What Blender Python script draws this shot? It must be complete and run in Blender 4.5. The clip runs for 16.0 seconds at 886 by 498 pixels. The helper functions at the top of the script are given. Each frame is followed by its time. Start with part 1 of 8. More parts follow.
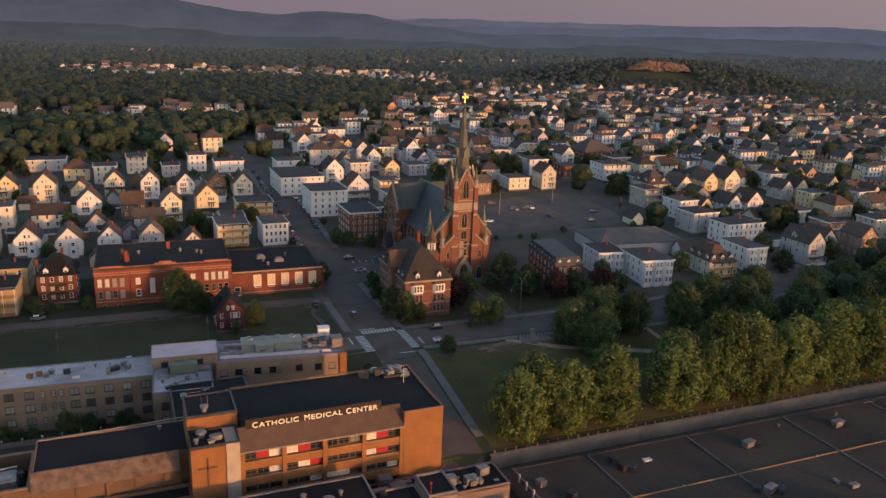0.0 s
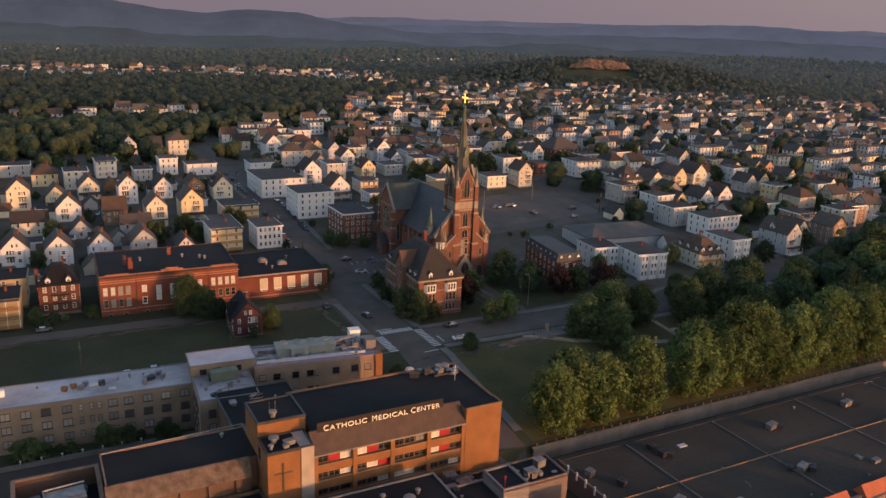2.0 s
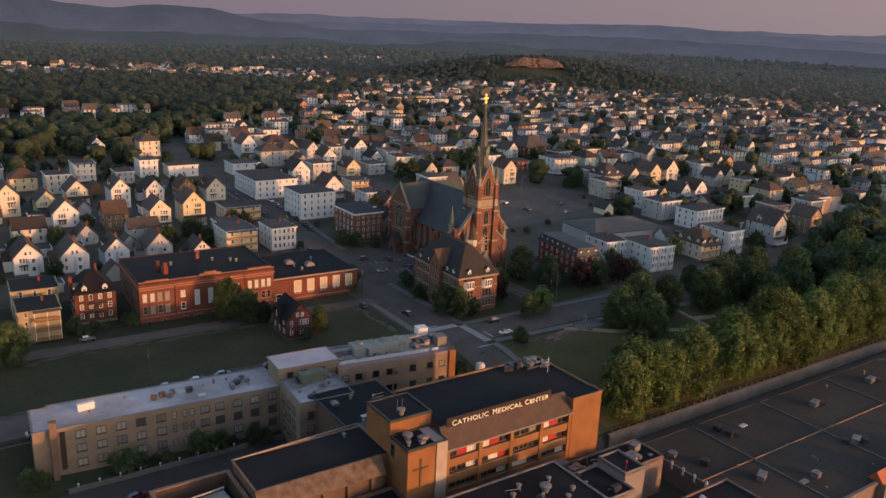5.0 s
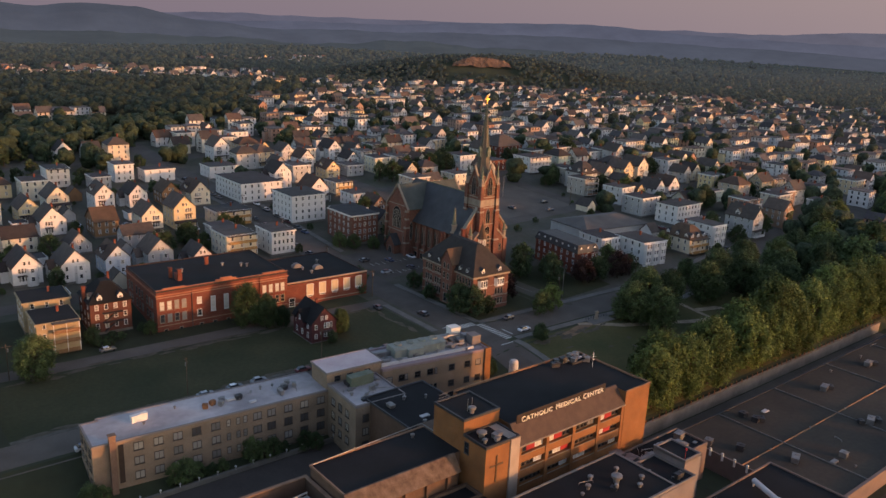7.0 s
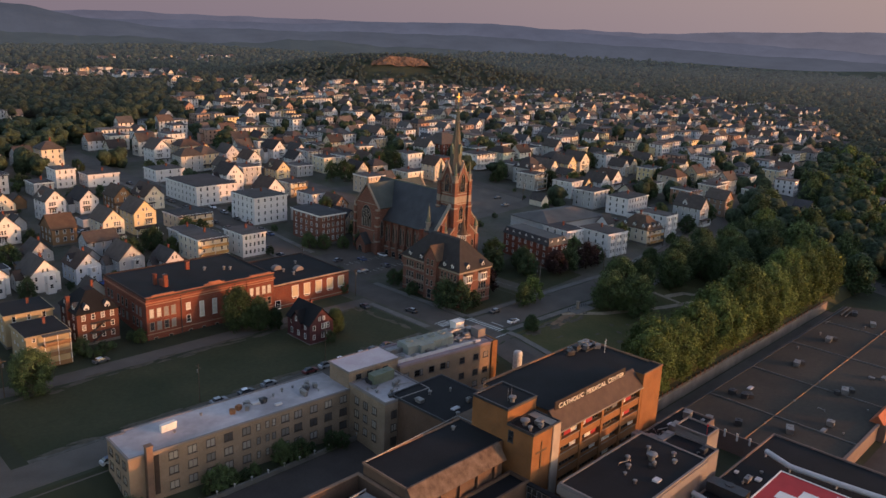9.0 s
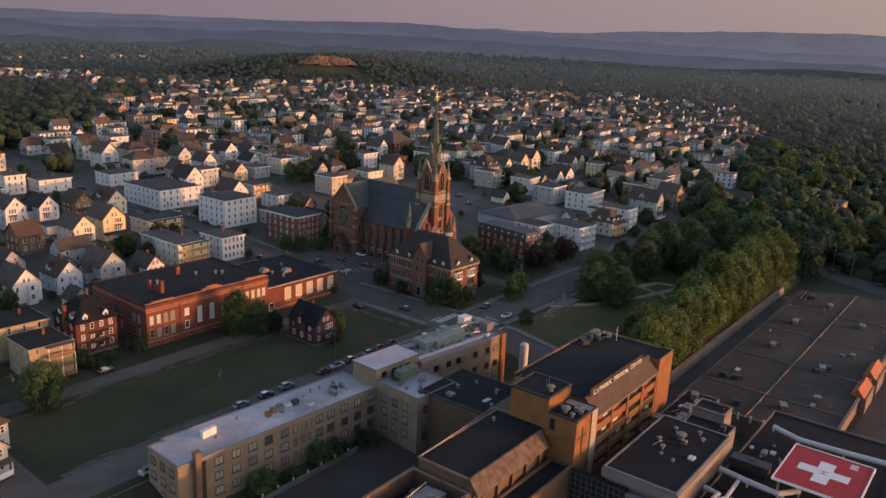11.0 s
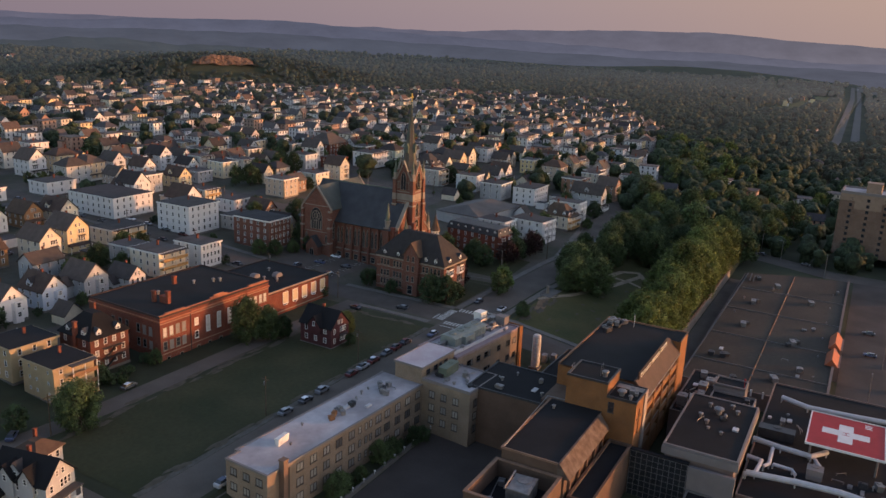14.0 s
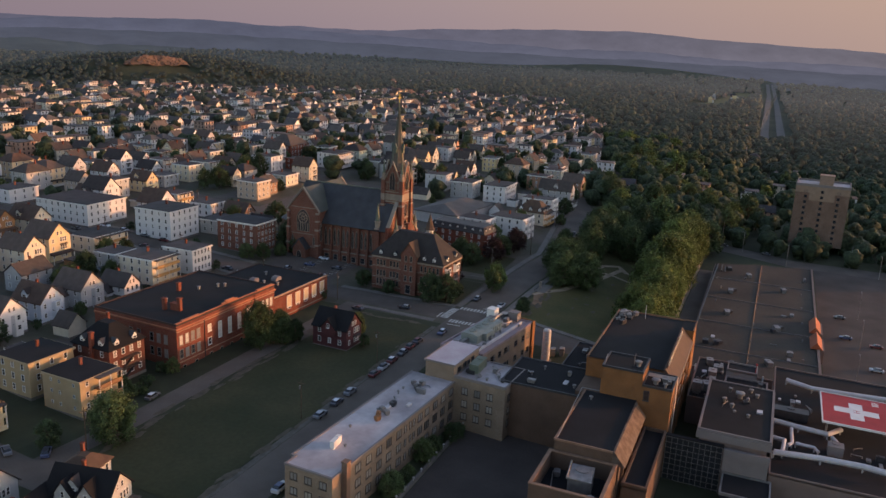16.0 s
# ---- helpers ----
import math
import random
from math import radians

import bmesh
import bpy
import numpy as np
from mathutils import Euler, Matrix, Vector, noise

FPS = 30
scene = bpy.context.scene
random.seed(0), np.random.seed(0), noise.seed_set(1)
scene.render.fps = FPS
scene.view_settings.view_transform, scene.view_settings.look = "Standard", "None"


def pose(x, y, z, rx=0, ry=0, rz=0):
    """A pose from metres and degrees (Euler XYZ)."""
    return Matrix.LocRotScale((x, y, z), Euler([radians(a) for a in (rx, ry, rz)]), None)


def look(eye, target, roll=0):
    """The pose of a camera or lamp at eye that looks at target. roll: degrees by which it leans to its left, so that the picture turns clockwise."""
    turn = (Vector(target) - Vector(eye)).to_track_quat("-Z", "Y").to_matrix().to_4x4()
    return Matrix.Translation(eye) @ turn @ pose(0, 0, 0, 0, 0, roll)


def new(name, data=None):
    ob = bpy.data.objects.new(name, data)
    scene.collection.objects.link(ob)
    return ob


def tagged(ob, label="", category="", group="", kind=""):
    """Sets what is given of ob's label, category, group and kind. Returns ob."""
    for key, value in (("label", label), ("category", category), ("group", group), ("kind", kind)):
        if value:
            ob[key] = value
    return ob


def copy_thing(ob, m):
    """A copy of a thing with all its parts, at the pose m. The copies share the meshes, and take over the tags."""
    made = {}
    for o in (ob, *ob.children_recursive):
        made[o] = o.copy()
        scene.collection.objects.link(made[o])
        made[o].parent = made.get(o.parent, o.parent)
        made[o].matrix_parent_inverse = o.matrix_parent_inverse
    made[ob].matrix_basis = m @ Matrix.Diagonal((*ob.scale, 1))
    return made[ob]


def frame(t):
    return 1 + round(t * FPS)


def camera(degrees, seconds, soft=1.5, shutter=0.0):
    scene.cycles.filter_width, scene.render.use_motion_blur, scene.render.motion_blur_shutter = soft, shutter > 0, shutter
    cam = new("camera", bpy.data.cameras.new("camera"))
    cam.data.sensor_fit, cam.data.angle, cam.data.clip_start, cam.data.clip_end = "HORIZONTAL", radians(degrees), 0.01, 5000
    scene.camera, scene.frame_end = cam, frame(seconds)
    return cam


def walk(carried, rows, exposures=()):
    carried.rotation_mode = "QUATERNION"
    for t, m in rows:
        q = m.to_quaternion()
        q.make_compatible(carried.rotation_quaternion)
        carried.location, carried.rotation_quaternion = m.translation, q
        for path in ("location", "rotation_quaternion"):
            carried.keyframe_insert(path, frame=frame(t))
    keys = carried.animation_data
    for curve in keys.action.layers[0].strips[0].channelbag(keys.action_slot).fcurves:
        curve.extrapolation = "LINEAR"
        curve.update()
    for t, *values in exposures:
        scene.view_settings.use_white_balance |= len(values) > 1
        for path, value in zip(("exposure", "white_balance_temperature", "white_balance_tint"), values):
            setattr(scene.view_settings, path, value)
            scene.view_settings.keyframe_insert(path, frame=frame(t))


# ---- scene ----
cam = camera(58.3, 16.0)
PATH = [
    (0, (-1.408, 1.246, 94.858), (-0.663, 3.02, 94.315), 2.1),
    (0.5, (-7.859, 3.098, 94.462), (-7.072, 4.855, 93.921), 2.0),
    (1, (-13.952, 5.225, 94.629), (-13.125, 6.964, 94.088), 2.1),
    (1.5, (-20.83, 7.837, 94.644), (-19.961, 9.555, 94.103), 2.1),
    (2, (-27.162, 10.144, 94.945), (-26.259, 11.844, 94.404), 2.1),
    (2.5, (-33.445, 12.401, 94.912), (-32.51, 14.084, 94.372), 2.1),
    (3, (-40.511, 15.183, 94.92), (-39.536, 16.844, 94.38), 2.2),
    (3.5, (-46.759, 18.213, 94.719), (-45.754, 19.856, 94.181), 2.3),
    (4, (-53.45, 21.224, 94.967), (-52.414, 22.847, 94.428), 2.4),
    (6.5, (-84.392, 38.234, 94.667), (-83.205, 39.752, 94.132), 2.6),
    (7, (-90.186, 42.018, 94.764), (-88.958, 43.503, 94.23), 2.6),
    (7.5, (-96.266, 46.037, 94.256), (-94.991, 47.485, 93.726), 2.7),
    (8, (-101.869, 49.968, 93.799), (-100.551, 51.377, 93.272), 2.7),
    (8.5, (-107.694, 54.255, 93.476), (-106.33, 55.62, 92.95), 2.7),
    (9, (-112.63, 58.256, 93.511), (-111.227, 59.581, 92.985), 2.6),
    (11.5, (-137.865, 80.949, 92.636), (-136.29, 82.067, 92.12), 2.8),
    (12, (-142.461, 86.299, 92.528), (-140.854, 87.372, 92.014), 2.9),
    (12.5, (-146.301, 91.11, 92.409), (-144.668, 92.145, 91.895), 2.7),
    (13, (-150.424, 96.059, 92.495), (-148.766, 97.053, 91.982), 2.7),
    (13.5, (-154.833, 101.341, 92.451), (-153.15, 102.293, 91.94), 2.7),
    (14, (-158.949, 106.531, 92.34), (-157.243, 107.442, 91.83), 2.7),
    (14.5, (-162.424, 112.177, 92.304), (-160.696, 113.046, 91.795), 2.6),
    (15, (-166.097, 117.383, 91.956), (-164.349, 118.212, 91.45), 2.6),
    (15.5, (-169.431, 123.342, 92.096), (-167.663, 124.128, 91.59), 2.6),
    (16, (-172.707, 128.852, 91.848), (-170.921, 129.596, 91.344), 2.6),
]
EXPOSURE, KELVIN, TINT = 1.58, 6850, 25
walk(cam, [(t, look(eye, target, roll)) for t, eye, target, roll in PATH], exposures=((0, EXPOSURE, KELVIN, TINT), (8, EXPOSURE + 0.02, KELVIN, TINT + 1), (16, EXPOSURE + 0.09, KELVIN, TINT + 2.5)))

# ---- sky and sun: a low warm sun, from the south and a little east ----
SUN_EL, SUN_AZ = radians(5.0), radians(150.0)   # azimuth from +y towards +x
world = bpy.data.worlds.new("sky")
scene.world = world
world.use_nodes = True
wn = world.node_tree
sky = wn.nodes.new("ShaderNodeTexSky")
sky.sky_type, sky.sun_disc = "NISHITA", False
sky.sun_elevation, sky.sun_rotation = SUN_EL, SUN_AZ
sky.air_density, sky.dust_density, sky.ozone_density = 1.0, 1.0, 1.6
wn.links.new(sky.outputs[0], wn.nodes["Background"].inputs[0])
wn.nodes["Background"].inputs[1].default_value = 0.15
sun_data = bpy.data.lights.new("sun", "SUN")
sun_data.energy, sun_data.angle, sun_data.color = 2.0, radians(0.6), (0.60, 0.285, 0.11)
sun = new("sun", sun_data)
to_sun = Vector((math.sin(SUN_AZ) * math.cos(SUN_EL), math.cos(SUN_AZ) * math.cos(SUN_EL), math.sin(SUN_EL)))
sun.rotation_euler = to_sun.to_track_quat("Z", "Y").to_euler()
sun.location = (150, -100, 120)

# ---- materials ----
MATS = {}


def mat(name, color, rough=0.85, vary=0.25, scale=0.4, fine=6.0, metal=0.0, bump=0.15, tint=None, island=0.0, random_tint=(), spec=0.3, by_island=False):
    """A surface with stains at one scale and grain at another; random_tint: colours of which each object takes one."""
    if name in MATS:
        return MATS[name]
    m = bpy.data.materials.new(name)
    m.use_nodes = True
    nt = m.node_tree
    N, L = nt.nodes, nt.links
    b = N["Principled BSDF"]
    b.inputs["Roughness"].default_value, b.inputs["Metallic"].default_value = rough, metal
    b.inputs["Specular IOR Level"].default_value = spec
    co = N.new("ShaderNodeTexCoord")
    geo = N.new("ShaderNodeNewGeometry")
    n1, n2 = N.new("ShaderNodeTexNoise"), N.new("ShaderNodeTexNoise")
    n1.inputs["Scale"].default_value, n2.inputs["Scale"].default_value = scale, fine
    n1.inputs["Detail"].default_value, n2.inputs["Detail"].default_value = 5, 3
    L.new(geo.outputs["Position"], n1.inputs["Vector"])
    L.new(geo.outputs["Position"], n2.inputs["Vector"])
    ramp = N.new("ShaderNodeMapRange")
    ramp.inputs["From Min"].default_value, ramp.inputs["From Max"].default_value = 0.3, 0.7
    L.new(n1.outputs["Fac"], ramp.inputs["Value"])
    base = N.new("ShaderNodeMix")
    base.data_type = "RGBA"
    dark = tint or tuple(c * (1 - vary) for c in color)
    base.inputs[6].default_value, base.inputs[7].default_value = (*dark, 1), (*color, 1)
    L.new(ramp.outputs[0], base.inputs[0])
    out = base.outputs[2]
    if random_tint:
        info = N.new("ShaderNodeObjectInfo")
        cr = N.new("ShaderNodeValToRGB")
        cr.color_ramp.interpolation = "CONSTANT"
        while len(cr.color_ramp.elements) < len(random_tint):
            cr.color_ramp.elements.new(0.5)
        for i, c in enumerate(random_tint):
            cr.color_ramp.elements[i].position = i / len(random_tint)
            cr.color_ramp.elements[i].color = (*c, 1)
        L.new(geo.outputs["Random Per Island"] if by_island else info.outputs["Random"], cr.inputs[0])
        mul = N.new("ShaderNodeMix")
        mul.data_type, mul.blend_type = "RGBA", "MULTIPLY"
        mul.inputs[0].default_value = 1
        L.new(out, mul.inputs[6])
        L.new(cr.outputs[0], mul.inputs[7])
        out = mul.outputs[2]
    if island:
        mr = N.new("ShaderNodeMapRange")
        mr.inputs["To Min"].default_value, mr.inputs["To Max"].default_value = 1 - island, 1 + island
        L.new(geo.outputs["Random Per Island"], mr.inputs["Value"])
        hs = N.new("ShaderNodeHueSaturation")
        L.new(mr.outputs[0], hs.inputs["Value"])
        L.new(out, hs.inputs["Color"])
        out = hs.outputs[0]
    grain = N.new("ShaderNodeMapRange")
    grain.inputs["To Min"].default_value, grain.inputs["To Max"].default_value = 1 - vary * 0.5, 1 + vary * 0.5
    L.new(n2.outputs["Fac"], grain.inputs["Value"])
    hs2 = N.new("ShaderNodeHueSaturation")
    L.new(grain.outputs[0], hs2.inputs["Value"])
    L.new(out, hs2.inputs["Color"])
    L.new(hs2.outputs[0], b.inputs["Base Color"])
    if bump:
        bn = N.new("ShaderNodeBump")
        bn.inputs["Strength"].default_value, bn.inputs["Distance"].default_value = bump, 0.05
        L.new(n2.outputs["Fac"], bn.inputs["Height"])
        L.new(bn.outputs[0], b.inputs["Normal"])
    MATS[name] = m
    return m


def brick_mat(name, color, dark, mortar):
    """Brickwork in courses at real size, with stains over it."""
    m = mat(name, color, 0.9, 0.3, 0.25, 3.0, bump=0.1)
    nt = m.node_tree
    N, L = nt.nodes, nt.links
    b = N["Principled BSDF"]
    old = b.inputs["Base Color"].links[0].from_socket
    co = N.new("ShaderNodeTexCoord")
    sep, comb = N.new("ShaderNodeSeparateXYZ"), N.new("ShaderNodeCombineXYZ")
    add = N.new("ShaderNodeMath")
    L.new(co.outputs["Object"], sep.inputs[0])
    L.new(sep.outputs[0], add.inputs[0])
    L.new(sep.outputs[1], add.inputs[1])
    L.new(add.outputs[0], comb.inputs[0])
    L.new(sep.outputs[2], comb.inputs[1])
    bt = N.new("ShaderNodeTexBrick")
    bt.inputs["Scale"].default_value = 1.0
    bt.inputs["Brick Width"].default_value, bt.inputs["Row Height"].default_value = 0.22, 0.075
    bt.inputs["Mortar Size"].default_value = 0.008
    bt.inputs["Color1"].default_value, bt.inputs["Color2"].default_value = (1, 1, 1, 1), (*[d / max(c, 1e-3) for d, c in zip(dark, color)], 1)
    bt.inputs["Mortar"].default_value = (*[q / max(c, 1e-3) for q, c in zip(mortar, color)], 1)
    L.new(comb.outputs[0], bt.inputs["Vector"])
    mul = N.new("ShaderNodeMix")
    mul.data_type, mul.blend_type = "RGBA", "MULTIPLY"
    mul.inputs[0].default_value = 1
    L.new(old, mul.inputs[6])
    L.new(bt.outputs["Color"], mul.inputs[7])
    L.new(mul.outputs[2], b.inputs["Base Color"])
    return m


def leaf_mat(name, color, warm):
    """Leaves: each one its own green, a little light passing through."""
    m = bpy.data.materials.new(name)
    m.use_nodes = True
    N, L = m.node_tree.nodes, m.node_tree.links
    b = N["Principled BSDF"]
    b.inputs["Roughness"].default_value = 0.7
    b.inputs["Specular IOR Level"].default_value = 0.15
    geo, info = N.new("ShaderNodeNewGeometry"), N.new("ShaderNodeObjectInfo")
    mix = N.new("ShaderNodeMix")
    mix.data_type = "RGBA"
    mix.inputs[6].default_value, mix.inputs[7].default_value = (*color, 1), (*warm, 1)
    even = N.new("ShaderNodeMapRange")
    even.inputs["To Min"].default_value, even.inputs["To Max"].default_value = 0.22, 0.78
    L.new(geo.outputs["Random Per Island"], even.inputs["Value"])
    L.new(even.outputs[0], mix.inputs[0])
    noise_node = N.new("ShaderNodeTexNoise")
    noise_node.inputs["Scale"].default_value = 0.05
    L.new(geo.outputs["Position"], noise_node.inputs["Vector"])
    add = N.new("ShaderNodeMath")
    strong = N.new("ShaderNodeMapRange")
    strong.inputs["From Min"].default_value, strong.inputs["From Max"].default_value = 0.34, 0.66
    strong.inputs["To Min"].default_value, strong.inputs["To Max"].default_value = 0.1, 0.95
    L.new(noise_node.outputs["Fac"], strong.inputs["Value"])
    L.new(strong.outputs[0], add.inputs[0])
    L.new(info.outputs["Random"], add.inputs[1])
    mr = N.new("ShaderNodeMapRange")
    mr.inputs["From Max"].default_value = 1.6
    mr.inputs["To Min"].default_value, mr.inputs["To Max"].default_value = 0.55, 1.4
    L.new(add.outputs[0], mr.inputs["Value"])
    spray, patchy, both = N.new("ShaderNodeTexNoise"), N.new("ShaderNodeMapRange"), N.new("ShaderNodeMath")
    spray.inputs["Scale"].default_value, spray.inputs["Detail"].default_value = 0.55, 3
    L.new(geo.outputs["Position"], spray.inputs["Vector"])
    patchy.inputs["From Min"].default_value, patchy.inputs["From Max"].default_value = 0.35, 0.65
    patchy.inputs["To Min"].default_value, patchy.inputs["To Max"].default_value = 0.6, 1.35
    L.new(spray.outputs["Fac"], patchy.inputs["Value"])
    both.operation = "MULTIPLY"
    L.new(mr.outputs[0], both.inputs[0])
    L.new(patchy.outputs[0], both.inputs[1])
    hs = N.new("ShaderNodeHueSaturation")
    L.new(both.outputs[0], hs.inputs["Value"])
    L.new(mix.outputs[2], hs.inputs["Color"])
    L.new(hs.outputs[0], b.inputs["Base Color"])
    tr, ms = N.new("ShaderNodeBsdfTranslucent"), N.new("ShaderNodeMixShader")
    ms.inputs[0].default_value = 0.25
    L.new(hs.outputs[0], tr.inputs[0])
    L.new(b.outputs[0], ms.inputs[1])
    L.new(tr.outputs[0], ms.inputs[2])
    L.new(ms.outputs[0], N["Material Output"].inputs[0])
    return m


GRASS = mat("grass", (0.027, 0.033, 0.012), 0.95, 0.6, 0.05, 0.9, bump=0.6, tint=(0.056, 0.050, 0.021))
EARTH = mat("wooded_ground", (0.050, 0.056, 0.028), 0.95, 0.5, 0.02, 0.3)
YARD = mat("trodden_yards", (0.112, 0.092, 0.074), 0.95, 0.5, 0.06, 0.5, tint=(0.056, 0.058, 0.036))
PARK_GRASS = mat("dry_park_grass", (0.046, 0.052, 0.016), 0.95, 0.5, 0.05, 1.1, bump=0.6, tint=(0.105, 0.082, 0.030))
FIELD = mat("yellowed_field", (0.125, 0.115, 0.045), 0.95, 0.4, 0.012, 0.4)
ASPHALT = mat("asphalt", (0.110, 0.090, 0.076), 0.9, 0.35, 0.12, 3.0)
OLD_ASPHALT = mat("worn_asphalt", (0.128, 0.104, 0.086), 0.9, 0.35, 0.1, 3.0)
LOT = mat("lot_asphalt", (0.078, 0.062, 0.054), 0.9, 0.4, 0.08, 2.0)
CONCRETE = mat("concrete", (0.17, 0.152, 0.136), 0.9, 0.3, 0.3, 4.0)
PAINT_WHITE = mat("road_paint", (0.6, 0.58, 0.54), 0.8, 0.35, 2.0, 9.0)
DIRT = mat("dirt_path", (0.33, 0.25, 0.175), 0.95, 0.35, 0.4, 3.0)
BRICK = brick_mat("red_brick", (0.22, 0.055, 0.029), (0.16, 0.040, 0.023), (0.20, 0.095, 0.068))
CHURCH_BRICK = brick_mat("church_brick", (0.205, 0.076, 0.048), (0.155, 0.055, 0.037), (0.22, 0.125, 0.095))
TAN_BRICK = brick_mat("tan_brick", (0.29, 0.205, 0.142), (0.25, 0.17, 0.115), (0.31, 0.245, 0.185))
ORANGE_BRICK = brick_mat("buff_orange_brick", (0.280, 0.115, 0.037), (0.240, 0.096, 0.032), (0.25, 0.128, 0.066))
DULL_BRICK = brick_mat("dull_brown_brick", (0.145, 0.084, 0.058), (0.122, 0.070, 0.048), (0.150, 0.10, 0.073))
APT_BRICK = brick_mat("brown_brick", (0.21, 0.125, 0.085), (0.17, 0.10, 0.07), (0.24, 0.17, 0.13))
MAROON = mat("maroon_clapboard", (0.085, 0.026, 0.028), 0.8, 0.25, 0.8, 5.0)
STONE = mat("pale_stone", (0.29, 0.235, 0.185), 0.85, 0.25, 0.5, 5.0)
ROOF_DARK = mat("tar_roof", (0.0150, 0.0145, 0.0165), 0.95, 0.4, 0.12, 2.0, spec=0.25)
ROOF_MARKET = mat("gravel_roof", (0.060, 0.048, 0.037), 0.95, 0.5, 0.05, 0.8, tint=(0.035, 0.029, 0.024))
ROOF_WHITE = mat("white_membrane", (0.46, 0.42, 0.43), 0.7, 0.4, 0.09, 0.7, tint=(0.22, 0.195, 0.20))
SLATE = mat("slate", (0.052, 0.052, 0.056), 0.6, 0.35, 0.25, 4.0)
SLATE_GREEN = mat("green_slate", (0.068, 0.078, 0.068), 0.6, 0.3, 0.25, 4.0)
SHINGLE = mat("asphalt_shingle", (0.098, 0.078, 0.068), 0.9, 0.3, 0.5, 5.0, random_tint=((1, 1, 1), (0.7, 0.72, 0.78), (1.2, 1.1, 1.05), (0.5, 0.5, 0.55), (1.0, 0.78, 0.68), (0.85, 0.85, 0.85)))
SHINGLE_BROWN = mat("brown_shingle", (0.105, 0.066, 0.045), 0.9, 0.3, 0.5, 5.0)
FLAT_TOP = mat("flat_roof", (0.055, 0.050, 0.050), 0.9, 0.4, 0.2, 2.5, random_tint=((1, 1, 1), (1.25, 1.22, 1.2), (0.8, 0.8, 0.88), (1.6, 1.55, 1.5)))
WHITE = mat("white_clapboard", (0.68, 0.645, 0.62), 0.75, 0.12, 0.6, 6.0)
CREAM = mat("cream_clapboard", (0.66, 0.58, 0.45), 0.75, 0.14, 0.6, 6.0)
YELLOW = mat("yellow_clapboard", (0.66, 0.53, 0.32), 0.75, 0.14, 0.6, 6.0)
GREY = mat("grey_clapboard", (0.42, 0.41, 0.40), 0.75, 0.14, 0.6, 6.0)
BROWN = mat("brown_clapboard", (0.26, 0.14, 0.07), 0.8, 0.2, 0.6, 6.0)
BLUE = mat("pale_blue_clapboard", (0.50, 0.54, 0.60), 0.75, 0.14, 0.6, 6.0)
GREENISH = mat("pale_green_clapboard", (0.42, 0.48, 0.40), 0.75, 0.14, 0.6, 6.0)
MIXED = mat("painted_siding", (0.66, 0.63, 0.59), 0.75, 0.14, 0.6, 6.0, random_tint=((1, 1, 1), (1, 1, 1.02), (1, 0.88, 0.66), (0.7, 0.69, 0.69), (1.0, 0.80, 0.45), (0.6, 0.58, 0.56), (0.75, 0.62, 0.5), (0.85, 0.87, 0.92), (0.55, 0.3, 0.2), (0.98, 0.95, 0.88), (0.8, 0.74, 0.62), (0.62, 0.54, 0.47), (0.9, 0.72, 0.5), (0.48, 0.30, 0.21)))
MIXED_FAR = mat("painted_siding_far", (0.74, 0.70, 0.67), 0.75, 0.14, 0.6, 6.0, by_island=True, random_tint=((1, 1, 1), (1, 1, 1.02), (1, 0.9, 0.72), (0.72, 0.71, 0.71), (1, 0.98, 0.95), (1.0, 0.82, 0.5), (0.66, 0.64, 0.63), (0.97, 0.95, 0.94), (0.85, 0.87, 0.92), (0.6, 0.36, 0.26), (0.98, 0.95, 0.88), (0.8, 0.74, 0.62), (1, 0.97, 0.95), (0.9, 0.74, 0.55), (0.9, 0.88, 0.86), (0.52, 0.36, 0.28)))
SHINGLE_FAR = mat("asphalt_shingle_far", (0.120, 0.104, 0.098), 0.9, 0.3, 0.5, 5.0, by_island=True, random_tint=((1, 1, 1), (0.7, 0.72, 0.78), (1.2, 1.1, 1.05), (0.5, 0.5, 0.55), (1.0, 0.78, 0.68), (0.85, 0.85, 0.85)))
TRIM = mat("white_trim", (0.70, 0.68, 0.64), 0.6, 0.12, 1.0, 8.0)
METAL = mat("galvanised_metal", (0.28, 0.265, 0.26), 0.5, 0.35, 0.8, 5.0, metal=0.6)
DARK_METAL = mat("dark_metal", (0.06, 0.06, 0.065), 0.5, 0.3, 0.8, 5.0, metal=0.4)
RUST = mat("rusty_metal", (0.30, 0.13, 0.06), 0.8, 0.4, 0.8, 6.0)
DUCT = mat("white_duct", (0.52, 0.50, 0.51), 0.5, 0.2, 0.6, 5.0)
COPPER = mat("green_copper", (0.13, 0.155, 0.115), 0.6, 0.3, 0.6, 5.0)
GOLD = mat("gilded_metal", (0.95, 0.66, 0.18), 0.3, 0.1, 2.0, 8.0, metal=0.9, bump=0)
RED_PANEL = mat("red_panel", (0.34, 0.020, 0.026), 0.6, 0.2, 0.8, 5.0)
PAD_RED = mat("landing_pad_red", (0.42, 0.03, 0.035), 0.7, 0.2, 0.3, 4.0)
PAD_WHITE = mat("landing_pad_white", (0.72, 0.70, 0.68), 0.7, 0.15, 0.5, 5.0)
PINKISH = mat("pinkish_panel", (0.19, 0.135, 0.115), 0.8, 0.2, 0.3, 4.0)
PARAPET = mat("pale_grey_parapet", (0.205, 0.176, 0.166), 0.8, 0.15, 0.3, 4.0)
TERRACOTTA = mat("red_metal_roof", (0.40, 0.11, 0.05), 0.7, 0.2, 0.6, 5.0)
